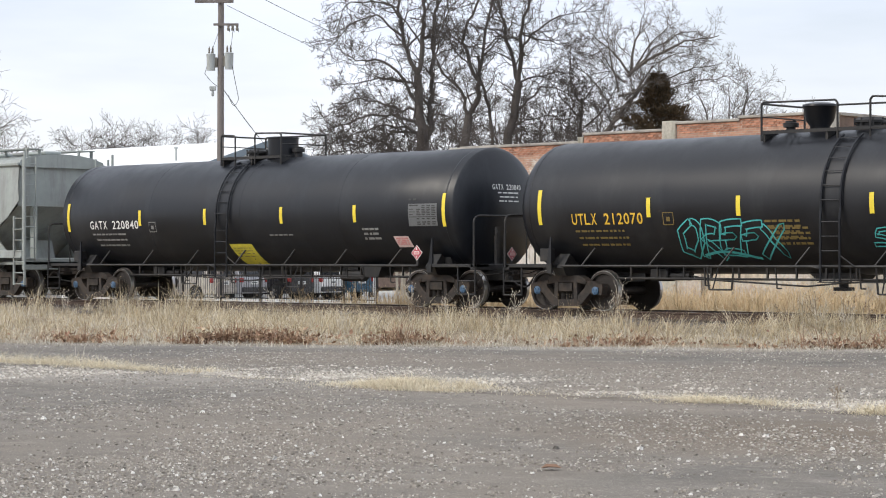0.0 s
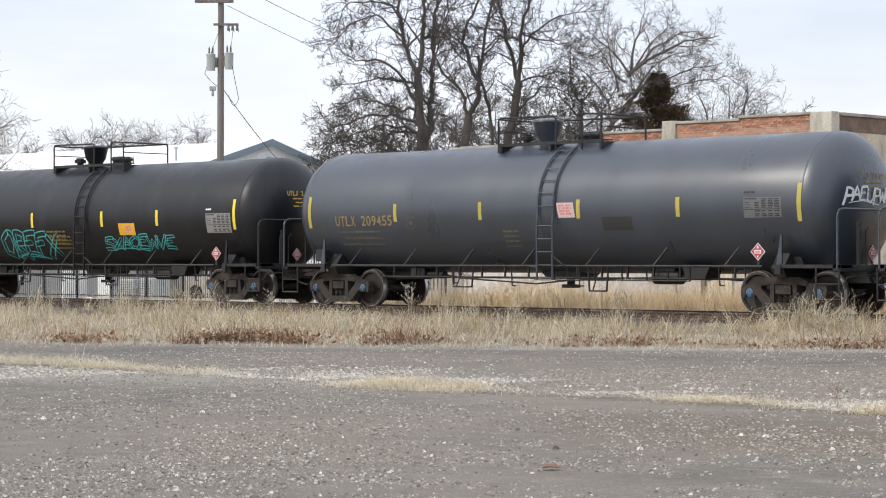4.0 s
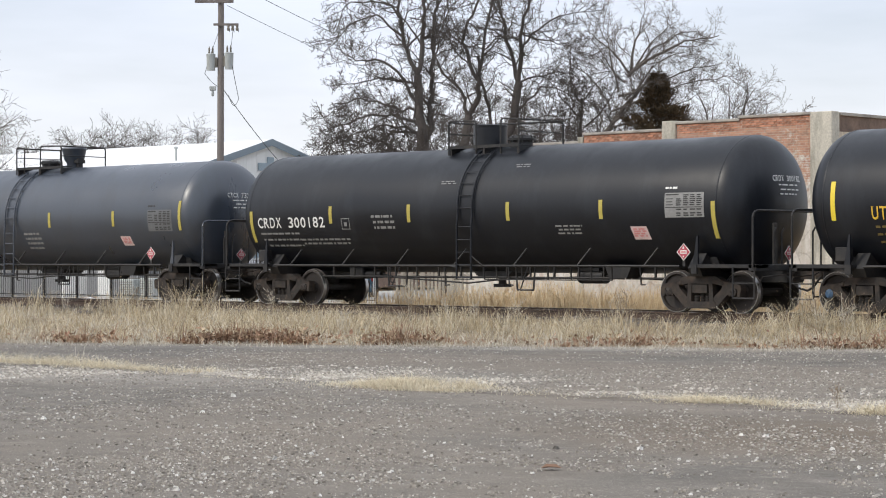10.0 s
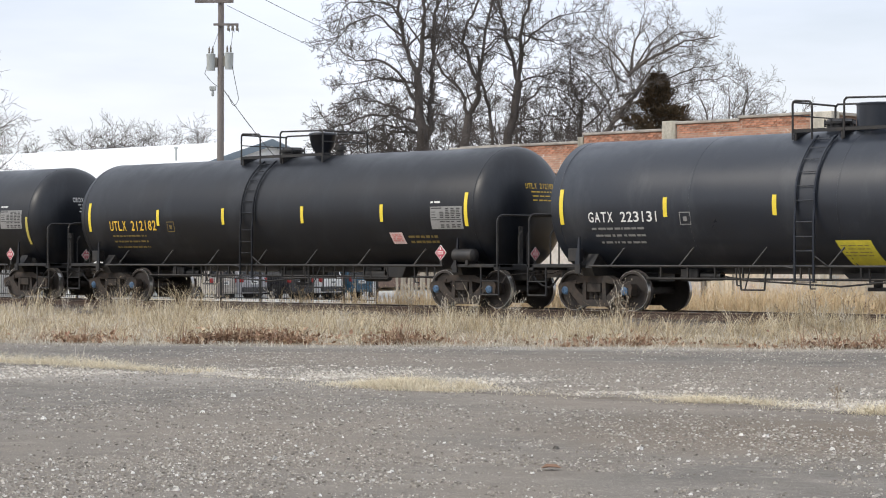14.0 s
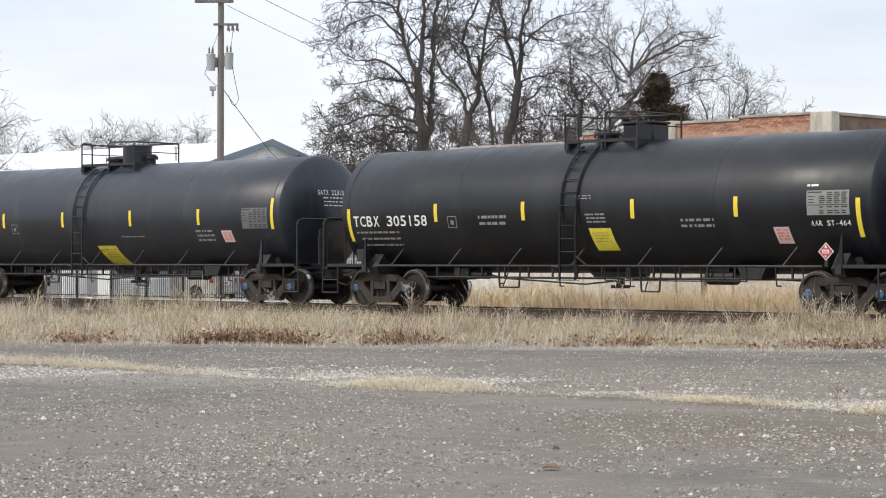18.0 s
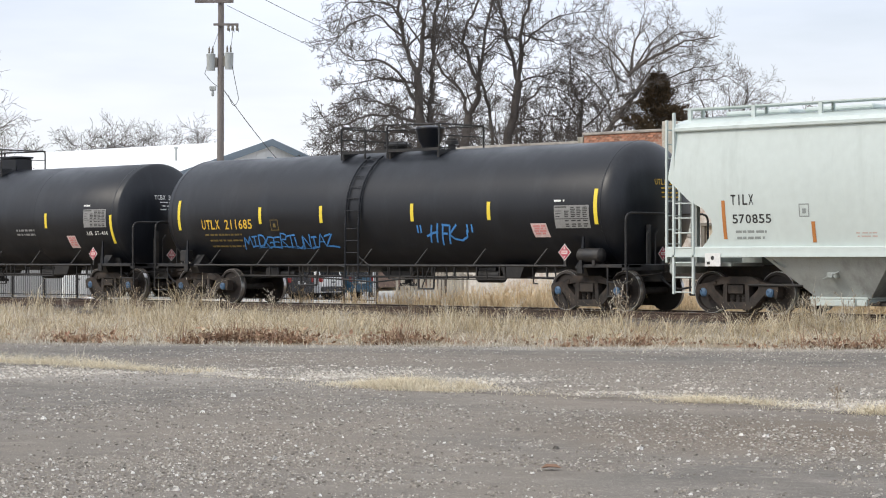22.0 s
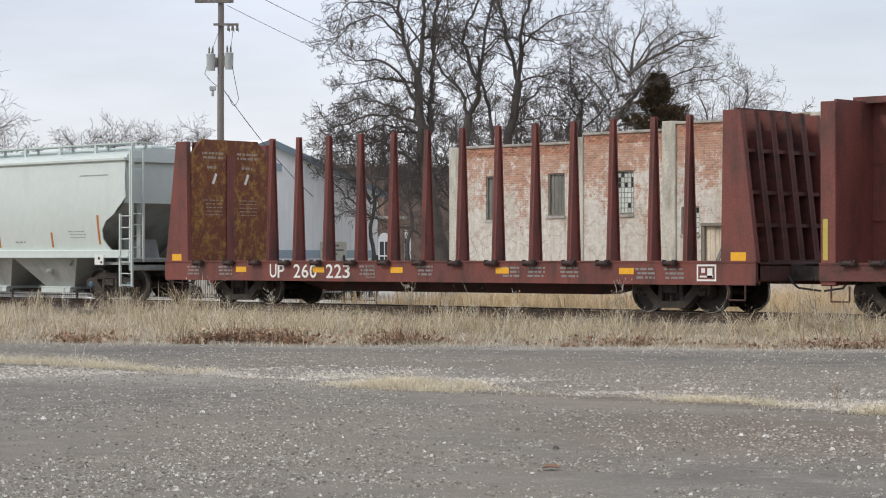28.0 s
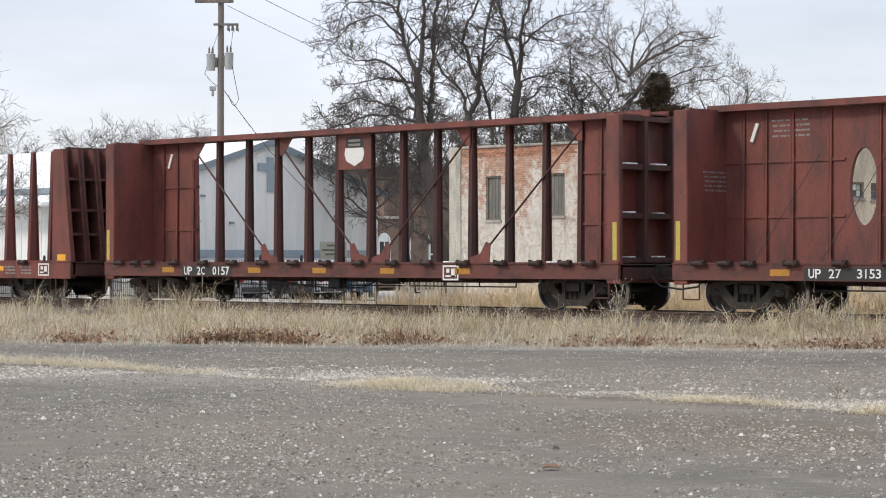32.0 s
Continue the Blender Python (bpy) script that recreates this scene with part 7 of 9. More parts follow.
    s.tube([(-3.0, -0.95, 0.66), (-1.6, -1.0, 0.50), (-0.4, -1.0, 0.44), (0.6, -1.0, 0.46), (1.2, -0.9, 0.70)], 0.022)
    part("brake_rod", s, M["black_steel"], car)
    s = Shape()
    s.box(-0.55, -0.15, -1.12, -0.82, 0.44, 0.72, 0.03)
    part("control_valve", s, M["black_steel"], car)
    for x in (-1.1, 0.25, 0.7, 2.5):
        s = Shape()
        s.tube([(x, -1.05, 0.72), (x + 0.03, -1.08, 0.36), (x + 0.2, -1.08, 0.36)], 0.02)
        part("release_rod", s, M["black_steel"], car)
    return car


hopper_car(-72.15, -53.05, "light grey covered hopper car with dark end frames", "hopper_grey", False, 41)
tank_cars()
hopper_car(107.25, 126.35, "pale grey-green covered hopper car with black lettering", "hopper_white", True, 42)
stake_flat(126.40, 147.60)
center_beam(147.70, 167.86, "rust-red centerbeam car with open truss and diagonal braces", True, 43)
center_beam(167.88, 188.04, "rust-red centerbeam car with solid partition and oval openings", False, 44)


# ---- brick building along the track ----
def window_grid(parent, x0, x1, z0, z1, y, cols, rows, seed, dark=0.25, face="y"):
    """A steel sash with separate panes, some of them gone."""
    rng = random.Random(seed)

    def put(shape, a0, a1, b0, b1, d0, d1, ch=0.0):
        if face == "y":
            shape.box(a0, a1, y + d0, y + d1, b0, b1, ch)
        else:
            shape.box(y - d1, y - d0, a0, a1, b0, b1, ch)
    d0, d1 = (y + 0.04, y + 0.20) if face == "y" else (y - 0.20, y - 0.04)
    s = wall_with_holes(x0 - 0.05, x1 + 0.05, z0 - 0.05, z1 + 0.05, d0, d1, [(x0, x1, z0, z1)], face)
    w = part("window", s, M["window_steel"], parent, "steel window with broken and painted panes")
    for i in range(1, cols):
        x = x0 + (x1 - x0) * i / cols
        s = Shape()
        put(s, x - 0.010, x + 0.010, z0, z1, 0.10, 0.13)
        part("glazing_bar", s, M["window_steel"], w)
    for j in range(1, rows):
        z = z0 + (z1 - z0) * j / rows
        s = Shape()
        put(s, x0, x1, z - 0.010, z + 0.010, 0.098, 0.128)
        part("glazing_bar", s, M["window_steel"], w)
    for i in range(cols):
        for j in range(rows):
            a0, a1 = x0 + (x1 - x0) * i / cols + 0.011, x0 + (x1 - x0) * (i + 1) / cols - 0.011
            b0, b1 = z0 + (z1 - z0) * j / rows + 0.011, z0 + (z1 - z0) * (j + 1) / rows - 0.011
            p = Shape()
            put(p, a0, a1, b0, b1, 0.108, 0.116)
            part("pane", p, M["pane_dark"] if rng.random() < dark else M["pane_pale"], w)
    s = Shape()
    put(s, x0 - 0.08, x1 + 0.08, z0 - 0.14, z0 - 0.05, -0.05, 0.2, 0.01)
    part("sill", s, M["coping"], w)


def boarded_window(parent, x0, x1, z0, z1, y):
    s = wall_with_holes(x0 - 0.05, x1 + 0.05, z0 - 0.05, z1 + 0.05, y + 0.04, y + 0.2, [(x0, x1, z0, z1)])
    w = part("window", s, M["window_steel"], parent, "boarded-up window")
    n = 4
    for i in range(n):
        a0, a1 = x0 + (x1 - x0) * i / n, x0 + (x1 - x0) * (i + 1) / n - 0.012
        p = Shape()
        p.box(a0, a1, y + 0.10 + 0.006 * (i % 2), y + 0.14, z0, z1, 0.004)
        part("plank", p, M["board"], w)
    s = Shape()
    s.box(x0 - 0.08, x1 + 0.08, y - 0.05, y + 0.2, z0 - 0.14, z0 - 0.05, 0.01)
    part("sill", s, M["coping"], w)


def wall_with_holes(x0, x1, z0, z1, y0, y1, holes, face="y"):
    """A wall slab in one piece with rectangular openings through it; holes: (x0, x1, z0, z1)."""
    xs = sorted({x0, x1} | {q for h in holes for q in h[:2]})
    zs = sorted({z0, z1} | {q for h in holes for q in h[2:]})
    s, seen = Shape(), {}

    def solid(i, j):
        if not (0 <= i < len(xs) - 1 and 0 <= j < len(zs) - 1):
            return False
        a, b = (xs[i] + xs[i + 1]) / 2, (zs[j] + zs[j + 1]) / 2
        return not any(h[0] < a < h[1] and h[2] < b < h[3] for h in holes)

    def at(i, j, k):
        if (i, j, k) not in seen:
            seen[i, j, k] = len(s.v)
            y = (y0, y1)[k]
            s.v.append((xs[i], y, zs[j]) if face == "y" else (y, xs[i], zs[j]))
        return seen[i, j, k]
    for i in range(len(xs) - 1):
        for j in range(len(zs) - 1):
            if not solid(i, j):
                continue
            for k in (0, 1):
                s.f.append((at(i, j, k), at(i + 1, j, k), at(i + 1, j + 1, k), at(i, j + 1, k)))
            for di, dj, (p, q) in ((-1, 0, ((0, 0), (0, 1))), (1, 0, ((1, 0), (1, 1))), (0, -1, ((0, 0), (1, 0))), (0, 1, ((0, 1), (1, 1)))):
                if not solid(i + di, j + dj):
                    s.f.append((at(i + p[0], j + p[1], 0), at(i + q[0], j + q[1], 0), at(i + q[0], j + q[1], 1), at(i + p[0], j + p[1], 1)))
    return s


def brick_building():
    b = thing("brick_building", "old brick building with flaking whitewash and broken windows", "building")
    Y = 16.0
    holes = {0: [(-51.53, -50.82, 2.92, 4.43), (-48.69, -47.95, 3.03, 4.45)], 1: [(-45.81, -45.01, 3.03, 4.46)], 2: [(-43.08, -42.36, 2.37, 3.25), (-42.30, -41.0, 0.2, 2.68)], 3: [(-39.47, -38.72, 2.26, 3.25)]}
    bays = ((-52.7, -47.36, 5.40), (-47.12, -43.80, 5.66), (-43.26, -40.80, 5.86), (-40.80, -38.15, 5.94))
    for i, (a, c, top) in enumerate(bays):
        w = part("wall", wall_with_holes(a, c, -0.3, top, Y, Y + 0.35, holes[i]), M["old_brick"], b)
        s = Shape()
        s.box(a - 0.02, c + 0.02, Y - 0.07, Y + 0.42, top, top + 0.09, 0.015)
        part("coping", s, M["coping"], w)
    for i, (a, c, top, d) in enumerate(((-53.25, -52.70, 5.46, 0.05), (-47.36, -47.12, 5.62, 0.05), (-43.80, -43.26, 5.98, 0.08), (-38.15, -37.36, 6.02, 0.06))):
        s = Shape()
        s.box(a, c, Y - d, Y + 0.35, -0.3, top, 0.02)
        part("pilaster", s, M["concrete"], b)
    boarded_window(b, -51.48, -50.87, 2.97, 4.38, Y)
    boarded_window(b, -48.64, -48.0, 3.08, 4.40, Y)
    window_grid(b, -45.76, -45.06, 3.08, 4.41, Y, 5, 8, 3, 0.2)
    window_grid(b, -43.03, -42.41, 2.42, 3.20, Y, 4, 5, 4, 0.35)
    window_grid(b, -39.42, -38.77, 2.31, 3.20, Y, 5, 6, 5, 0.4)
    s = Shape()
    s.box(-42.30, -42.18, Y + 0.02, Y + 0.25, 0.2, 2.68, 0.01)
    s.box(-41.12, -41.0, Y + 0.02, Y + 0.25, 0.2, 2.68, 0.01)
    s.box(-42.30, -39.85, Y - 0.04, Y - 0.003, 2.62, 2.72, 0.01)
    d = part("doorway", s, M["window_steel"], b, "timber doorway with a braced plank door")
    for i in range(6):
        x = -42.18 + 1.06 * i / 6
        s = Shape()
        s.box(x, x + 0.168, Y + 0.12, Y + 0.16, 0.2, 2.62, 0.004)
        part("door_plank", s, M["plaster"], d)
    s = Shape()
    s.prism([(-42.15, 0.9), (-42.02, 0.9), (-41.15, 2.5), (-41.28, 2.5)], Y + 0.09, Y + 0.12)
    part("brace", s, M["board"], d)
    # plaster panel beside the doorway
    s = Shape()
    s.box(-40.98, -39.9, Y - 0.012, Y - 0.003, 0.9, 2.60)
    part("plaster_patch", s, M["plaster"], b)
    # side towards the right, and the back
    w = part("wall", wall_with_holes(16.35, 30.0, -0.3, 5.90, -37.75, -37.40, [(16.75, 17.72, 3.44, 3.92), (18.1, 19.0, 3.40, 3.92)], "x"), M["plaster"], b)
    window_grid(b, 16.80, 17.67, 3.49, 3.87, -37.40, 4, 2, 6, 0.15, "x")
    window_grid(b, 18.15, 18.95, 3.45, 3.87, -37.40, 4, 2, 7, 0.7, "x")
    s = Shape()
    s.box(-37.83, -37.33, 16.4, 30.1, 5.90, 6.0, 0.015)
    part("coping", s, M["coping"], w)
    s = Shape()
    s.box(-53.2, -52.85, 16.35, 30.0, -0.3, 5.30)
    s.box(-52.85, -37.75, 29.65, 30.0, -0.3, 5.4)
    part("wall", s, M["old_brick"], b)
    s = Shape()
    s.box(-52.8, -37.8, 16.4, 29.6, 4.85, 5.0)
    part("roof", s, M["trim_blue"], b, "dark tarred flat roof")
    # added near-black sheet stands in for the unlit rooms behind the openings
    s = Shape()
    s.box(-52.8, -37.8, 17.6, 17.7, 0.0, 4.85)
    part("inner_wall", s, M["dark_void"], b)
    s = Shape()
    s.box(-37.398, -37.390, 16.4, 30.0, 5.42, 5.90)
    part("brick_band", s, M["church_brick"], b, "dark bare brick band under the coping")
    return bays


BUILDING = brick_building()


# ---- white steel hall with a cross on its gable ----
def steel_hall():
    b = thing("steel_hall", "white steel hall with grey-blue trim and a gable cross", "building")
    X, Y0, Y1, EV, RG, XL = -76.7, 21.25, 35.35, 4.99, 7.14, -150.0
    YM = (Y0 + Y1) / 2

    def gable_top(y):
        return EV + (RG - EV) * (1 - abs(y - YM) / (YM - Y0))
    s = Shape()
    s.prism([(Y0, -0.4), (Y1, -0.4), (Y1, EV - 0.12), (YM, RG - 0.12), (Y0, EV - 0.12)], X - 0.15, X, "x")
    gw = part("gable_wall", s, M["white_siding"], b)
    k = Y0 + 0.3
    while k < Y1:
        s = Shape()
        s.box(X, X + 0.015, k - 0.02, k + 0.04, -0.3, gable_top(k) - 0.2)
        part("siding_rib", s, M["white_siding"], gw)
        k += 0.6
    s = Shape()
    s.box(XL, X - 0.15, Y0, Y0 + 0.15, -0.4, EV - 0.1)
    k = XL
    while k < X - 0.3:
        s.box(k, k + 0.08, Y0 - 0.03, Y0, 0.05, EV - 0.25)
        k += 0.6
    part("side_wall", s, M["white_siding"], b)
    s = Shape()
    s.box(XL, X - 0.15, Y1 - 0.15, Y1, 0, EV - 0.1)
    s.box(XL, XL + 0.15, Y0 + 0.15, Y1 - 0.15, 0, EV - 0.1)
    part("back_wall", s, M["white_siding"], b)
    for sd in (-1, 1):
        s = Shape()
        e = Y0 - 0.35 if sd < 0 else Y1 + 0.35
        ez = EV - 0.10
        s.add([(XL, e, ez), (X + 0.25, e, ez), (X + 0.25, YM, RG), (XL, YM, RG), (XL, e, ez - 0.12), (X + 0.25, e, ez - 0.12), (X + 0.25, YM, RG - 0.12), (XL, YM, RG - 0.12)],
              [(0, 1, 2, 3), (4, 5, 6, 7), (0, 1, 5, 4), (1, 2, 6, 5), (3, 0, 4, 7)])
        part("roof", s, M["white_roof"], b, "white standing-seam metal roof")
        s = Shape()
        s.add([(X + 0.27, e, ez - 0.30), (X + 0.27, YM, RG - 0.30), (X + 0.27, YM, RG + 0.02), (X + 0.27, e, ez + 0.02), (X + 0.24, e, ez - 0.30), (X + 0.24, YM, RG - 0.30), (X + 0.24, YM, RG + 0.02), (X + 0.24, e, ez + 0.02)],
              [(0, 1, 2, 3), (4, 5, 6, 7), (0, 1, 5, 4), (2, 3, 7, 6)])
        part("gable_trim", s, M["trim_blue"], b)
        s = Shape()
        s.box(XL, X + 0.2, *sorted((e, e + sd * 0.14)), ez - 0.28, ez - 0.01)
        part("gutter", s, M["trim_blue"], b)
    s = Shape()
    s.box(X + 0.001, X + 0.05, 21.6, 35.0, 1.66, 2.02)
    part("band", s, M["cross_blue"], b)
    s = Shape()
    s.box(XL, X - 0.15, Y0 - 0.05, Y0 - 0.001, 1.66, 2.02)
    part("band", s, M["cross_blue"], b)
    s = Shape()
    s.box(X + 0.035, X + 0.10, 28.15, 28.55, 4.70, 6.32, 0.01)
    s.box(X + 0.035, X + 0.098, 27.6, 29.05, 5.68, 6.04, 0.01)
    part("cross", s, M["cross_blue"], b, "large grey-blue cross")
    s = Shape()
    s.tube([(X + 0.12, Y0 + 0.25, 4.7), (X + 0.12, Y0 + 0.25, 2.9), (X + 0.12, Y0 - 0.4, 2.3), (X + 0.12, Y0 - 0.6, 2.0), (X + 0.12, Y0 - 0.6, 0.1)], 0.09, 8)
    part("downspout", s, M["white_paint"], b)
    s = Shape()
    s.cyl((-79.4, 25.0, 5.9), (-79.4, 25.0, 6.75), 0.05, n=10)
    s.cyl((-79.4, 25.0, 6.68), (-79.4, 25.0, 6.78), 0.10, n=10)
    part("roof_vent", s, M["can_grey"], b)
    s = Shape()
    for y, z in ((22.6, 3.3), (24.3, 4.4), (26.0, 3.2)):
        s.box(X + 0.03, X + 0.12, y - 0.12, y + 0.12, z, z + 0.1)
    s.tube([(X + 0.06, 22.6, 3.3), (X + 0.06, 24.2, 3.3)], 0.02)
    part("conduit", s, M["trim_blue"], b)
    s = Shape()
    s.box(X + 0.05, X + 0.08, 31.5, 33.2, 1.62, 2.42, 0.005)
    sg = part("wall_sign", s, M["sign_cream"], b, "cream wall sign with unreadable brown writing")
    for z, y0, y1 in ((2.20, 31.9, 32.7), (1.98, 31.6, 33.0), (1.78, 31.8, 32.6)):
        s = Shape()
        s.box(X + 0.081, X + 0.085, y0, y1, z, z + 0.09)
        part("writing_bar", s, M["board"], sg)


steel_hall()


def annex():
    """Lean-to with a white canopy roof against the hall's long side, and a white shed at its corner."""
    a = thing("lean_to", "pale lean-to with a white canopy roof", "shed")
    s = Shape()
    s.add([(-120, 17.2, 4.05), (-79.0, 17.2, 4.05), (-77.4, 21.15, 4.62), (-120, 21.15, 4.62), (-120, 17.2, 3.9), (-79.0, 17.2, 3.9), (-77.4, 21.15, 4.5), (-120, 21.15, 4.5)],
          [(0, 1, 2, 3), (4, 5, 6, 7), (0, 1, 5, 4), (1, 2, 6, 5), (3, 0, 4, 7)])
    part("canopy", s, M["white_roof"], a)
    s = Shape()
    s.box(-120, -79.4, 18.6, 18.75, -0.4, 4.0)
    k = -120
    while k < -79.6:
        s.box(k, k + 0.06, 18.57, 18.6, 0.05, 3.9)
        k += 0.5
    part("wall", s, M["white_siding"], a)
    # added sheet, only there to darken the lower wall
    s = Shape()
    s.box(-120, -79.42, 18.545, 18.568, -0.35, 1.45)
    part("wainscot", s, M["wainscot"], a)
    s = Shape()
    s.box(-79.4, -79.25, 18.6, 21.2, -0.4, 4.1)
    part("end_wall", s, M["white_siding"], a)
    sh = thing("utility_shed", "small white utility shed with a flat roof", "shed")
    s = Shape()
    s.box(-77.0, -73.6, 18.2, 20.3, -0.4, 2.75, 0.02)
    part("body", s, M["white_siding"], sh)
    # the same added darkening on two sides of the shed
    for x0, x1, y0, y1 in ((-76.98, -73.62, 18.16, 18.195), (-73.595, -73.56, 18.22, 20.28)):
        s = Shape()
        s.box(x0, x1, y0, y1, -0.35, 1.4)
        part("wainscot", s, M["wainscot"], sh)
    s = Shape()
    s.box(-77.15, -73.45, 18.05, 20.45, 2.75, 2.90, 0.02)
    part("roof", s, M["white_paint"], sh)
    s = Shape()
    s.box(-76.2, -75.2, 18.12, 18.155, -0.2, 2.05)
    part("door", s, M["white_paint"], sh)
    rng = random.Random(5)
    s = Shape()
    n = 14
    s.add([(-76.6 + 4.0 * i / n, 16.2 + 1.3 * j / 5, ground_z(-75, 17) + 0.02 + (0.24 * math.sin(math.pi * j / 5) * math.sin(math.pi * i / n) ** 0.5 * rng.uniform(0.6, 1.1) if 0 < i < n else 0.0)) for j in range(6) for i in range(n + 1)],
          [(j * (n + 1) + i, j * (n + 1) + i + 1, (j + 1) * (n + 1) + i + 1, (j + 1) * (n + 1) + i) for j in range(5) for i in range(n)])
    thing("snow_heap", "low heap of old snow beside the lean-to", "snow", shape=s, material=M["snow"], smooth=True)
    for i, (x, y) in enumerate(((-72.2, 17.0), (-70.9, 17.0))):
        u = thing("condenser_unit", "grey outdoor condenser unit on the pavement", "condenser", pose(x, y, ground_z(x, y) + 0.03), "condenser units")
        s = Shape()
        s.box(-0.45, 0.45, -0.45, 0.45, 0.0, 0.95, 0.04)
        part("casing", s, M["can_grey"], u)
        s = Shape()
        s.cyl((0, 0, 0.945), (0, 0, 1.0), 0.35, n=20)
        part("fan_grille", s, M["window_steel"], u)
        for k in range(8):
            s = Shape()
            s.box(-0.4, 0.4, -0.462, -0.448, 0.1 + 0.1 * k, 0.13 + 0.1 * k)
            part("louvre", s, M["window_steel"], u)


annex()


def church():
    c = thing("brown_church", "dark brown brick church with white arched windows", "building")
    s = Shape()
    s.box(-101, -89.5, 46.0, 50.0, 0, 3.9)
    part("wall", s, M["church_brick"], c)
    s = Shape()
    s.box(-106, -91.2, 50.0, 62.0, 0, 7.0)
    part("nave_wall", s, M["church_brick"], c)
    s = Shape()
    s.box(-106.2, -91.0, 49.8, 62.2, 7.0, 7.2, 0.03)
    s.box(-101.2, -89.3, 45.8, 50.0, 3.9, 4.05, 0.03)
    part("roof", s, M["coping"], c)

    def arch(y, z0, w, hgt, X):
        s = Shape()
        prof = [(y - w, z0), (y + w, z0), (y + w, z0 + hgt)] + [(y + w * math.cos(t), z0 + hgt + w * math.sin(t)) for t in [math.pi * i / 8 for i in range(1, 8)]] + [(y - w, z0 + hgt)]
        s.prism(prof, X, X + 0.08, "x")
        p = part("window", s, M["white_paint"], c, "white arched window")
        for a, b, z1, z2 in ((y - w * 0.75, y - 0.04, z0 + 0.1, z0 + hgt * 0.5), (y + 0.04, y + w * 0.75, z0 + 0.1, z0 + hgt * 0.5), (y - w * 0.75, y - 0.04, z0 + hgt * 0.55, z0 + hgt), (y + 0.04, y + w * 0.75, z0 + hgt * 0.55, z0 + hgt)):
            s = Shape()
            s.box(X + 0.08, X + 0.085, a, b, z1, z2)
            part("pane", s, M["pane_dark"], p)
    arch(48.3, 0.9, 0.5, 1.7, -89.5)
    arch(51.6, 0.9, 0.55, 1.9, -91.2)
    arch(54.2, 0.9, 0.55, 1.9, -91.2)


church()


# ---- iron fence ----
def iron_fence():
    y, z0 = 8.55, 0.16
    f = thing("iron_fence", "black iron picket fence on a low kerb", "fence")
    posts = [-72.75 + 2.0 * i for i in range(12)] + [-49.25]
    s = Shape()
    s.box(-0.035, 0.035, -0.035, 0.035, 0, 1.50, 0.006)
    s.lathe([(1.50, 0.045), (1.55, 0.03), (1.57, 0.0)], 8)
    me = s.mesh("post", M["fence_black"])
    for x in posts:
        part("post", me, None, f, at=pose(x, y, z0))
    for a, b in zip(posts, posts[1:]):
        for z in (0.12, 1.20):
            s = Shape()
            s.box(a + 0.035, b - 0.035, y - 0.015, y + 0.015, z0 + z, z0 + z + 0.035)
            part("rail", s, M["fence_black"], f)
    s = Shape()
    s.box(-0.007, 0.007, -0.007, 0.007, 0.05, 1.40)
    me = s.mesh("picket", M["fence_black"])
    for a, b in zip(posts, posts[1:]):
        n = int((b - a) / 0.115)
        for i in range(1, n):
            part("picket", me, None, f, at=pose(a + (b - a) * i / n, y, z0))
    # weathered timber pickets go on beyond the iron
    g = thing("picket_fence", "weathered pale wooden picket fence", "fence")
    s = Shape()
    s.box(-0.04, 0.04, -0.012, 0.012, 0.0, 1.35)
    me = s.mesh("picket", M["weathered"])
    rng = random.Random(8)
    for i in range(19):
        part("picket", me, None, g, at=pose(-49.0 + 0.12 * i, 9.2 + 0.05 * i, 0.07, 0, rng.uniform(-2, 2), 24))
    for z in (0.3, 1.1):
        s = Shape()
        s.tube([(-49.1, 9.22, z), (-46.7, 10.2, z)], 0.03, 4)
        part("rail", s, M["weathered"], g)


M["weathered"] = paint("weathered", (0.36, 0.33, 0.28), 0.9, vary=0.25, scale=4, streak=6, rand=0.2)
iron_fence()


# ---- parked vehicles ----
def glossy(name, col):
    return paint(name, col, 0.28, vary=0.05, scale=2, dirt=tuple(c * 0.8 for c in col), dirt_amount=0.3)


M["car_silver"] = glossy("car_silver", (0.34, 0.34, 0.36))
M["car_beige"] = glossy("car_beige", (0.40, 0.37, 0.33))
M["car_black"] = glossy("car_black", (0.02, 0.02, 0.024))
M["car_white"] = glossy("car_white", (0.74, 0.74, 0.74))
M["car_blue"] = glossy("car_blue", (0.025, 0.085, 0.14))
M["car_glass"] = paint("car_glass", (0.015, 0.017, 0.02), 0.08, vary=0.05)
M["tyre"] = paint("tyre", (0.02, 0.02, 0.02), 0.85, vary=0.2)
M["alloy"] = paint("alloy", (0.55, 0.55, 0.56), 0.35, 0.6, vary=0.1)
M["tail_red"] = paint("tail_red", (0.26, 0.02, 0.02), 0.25, vary=0.1)


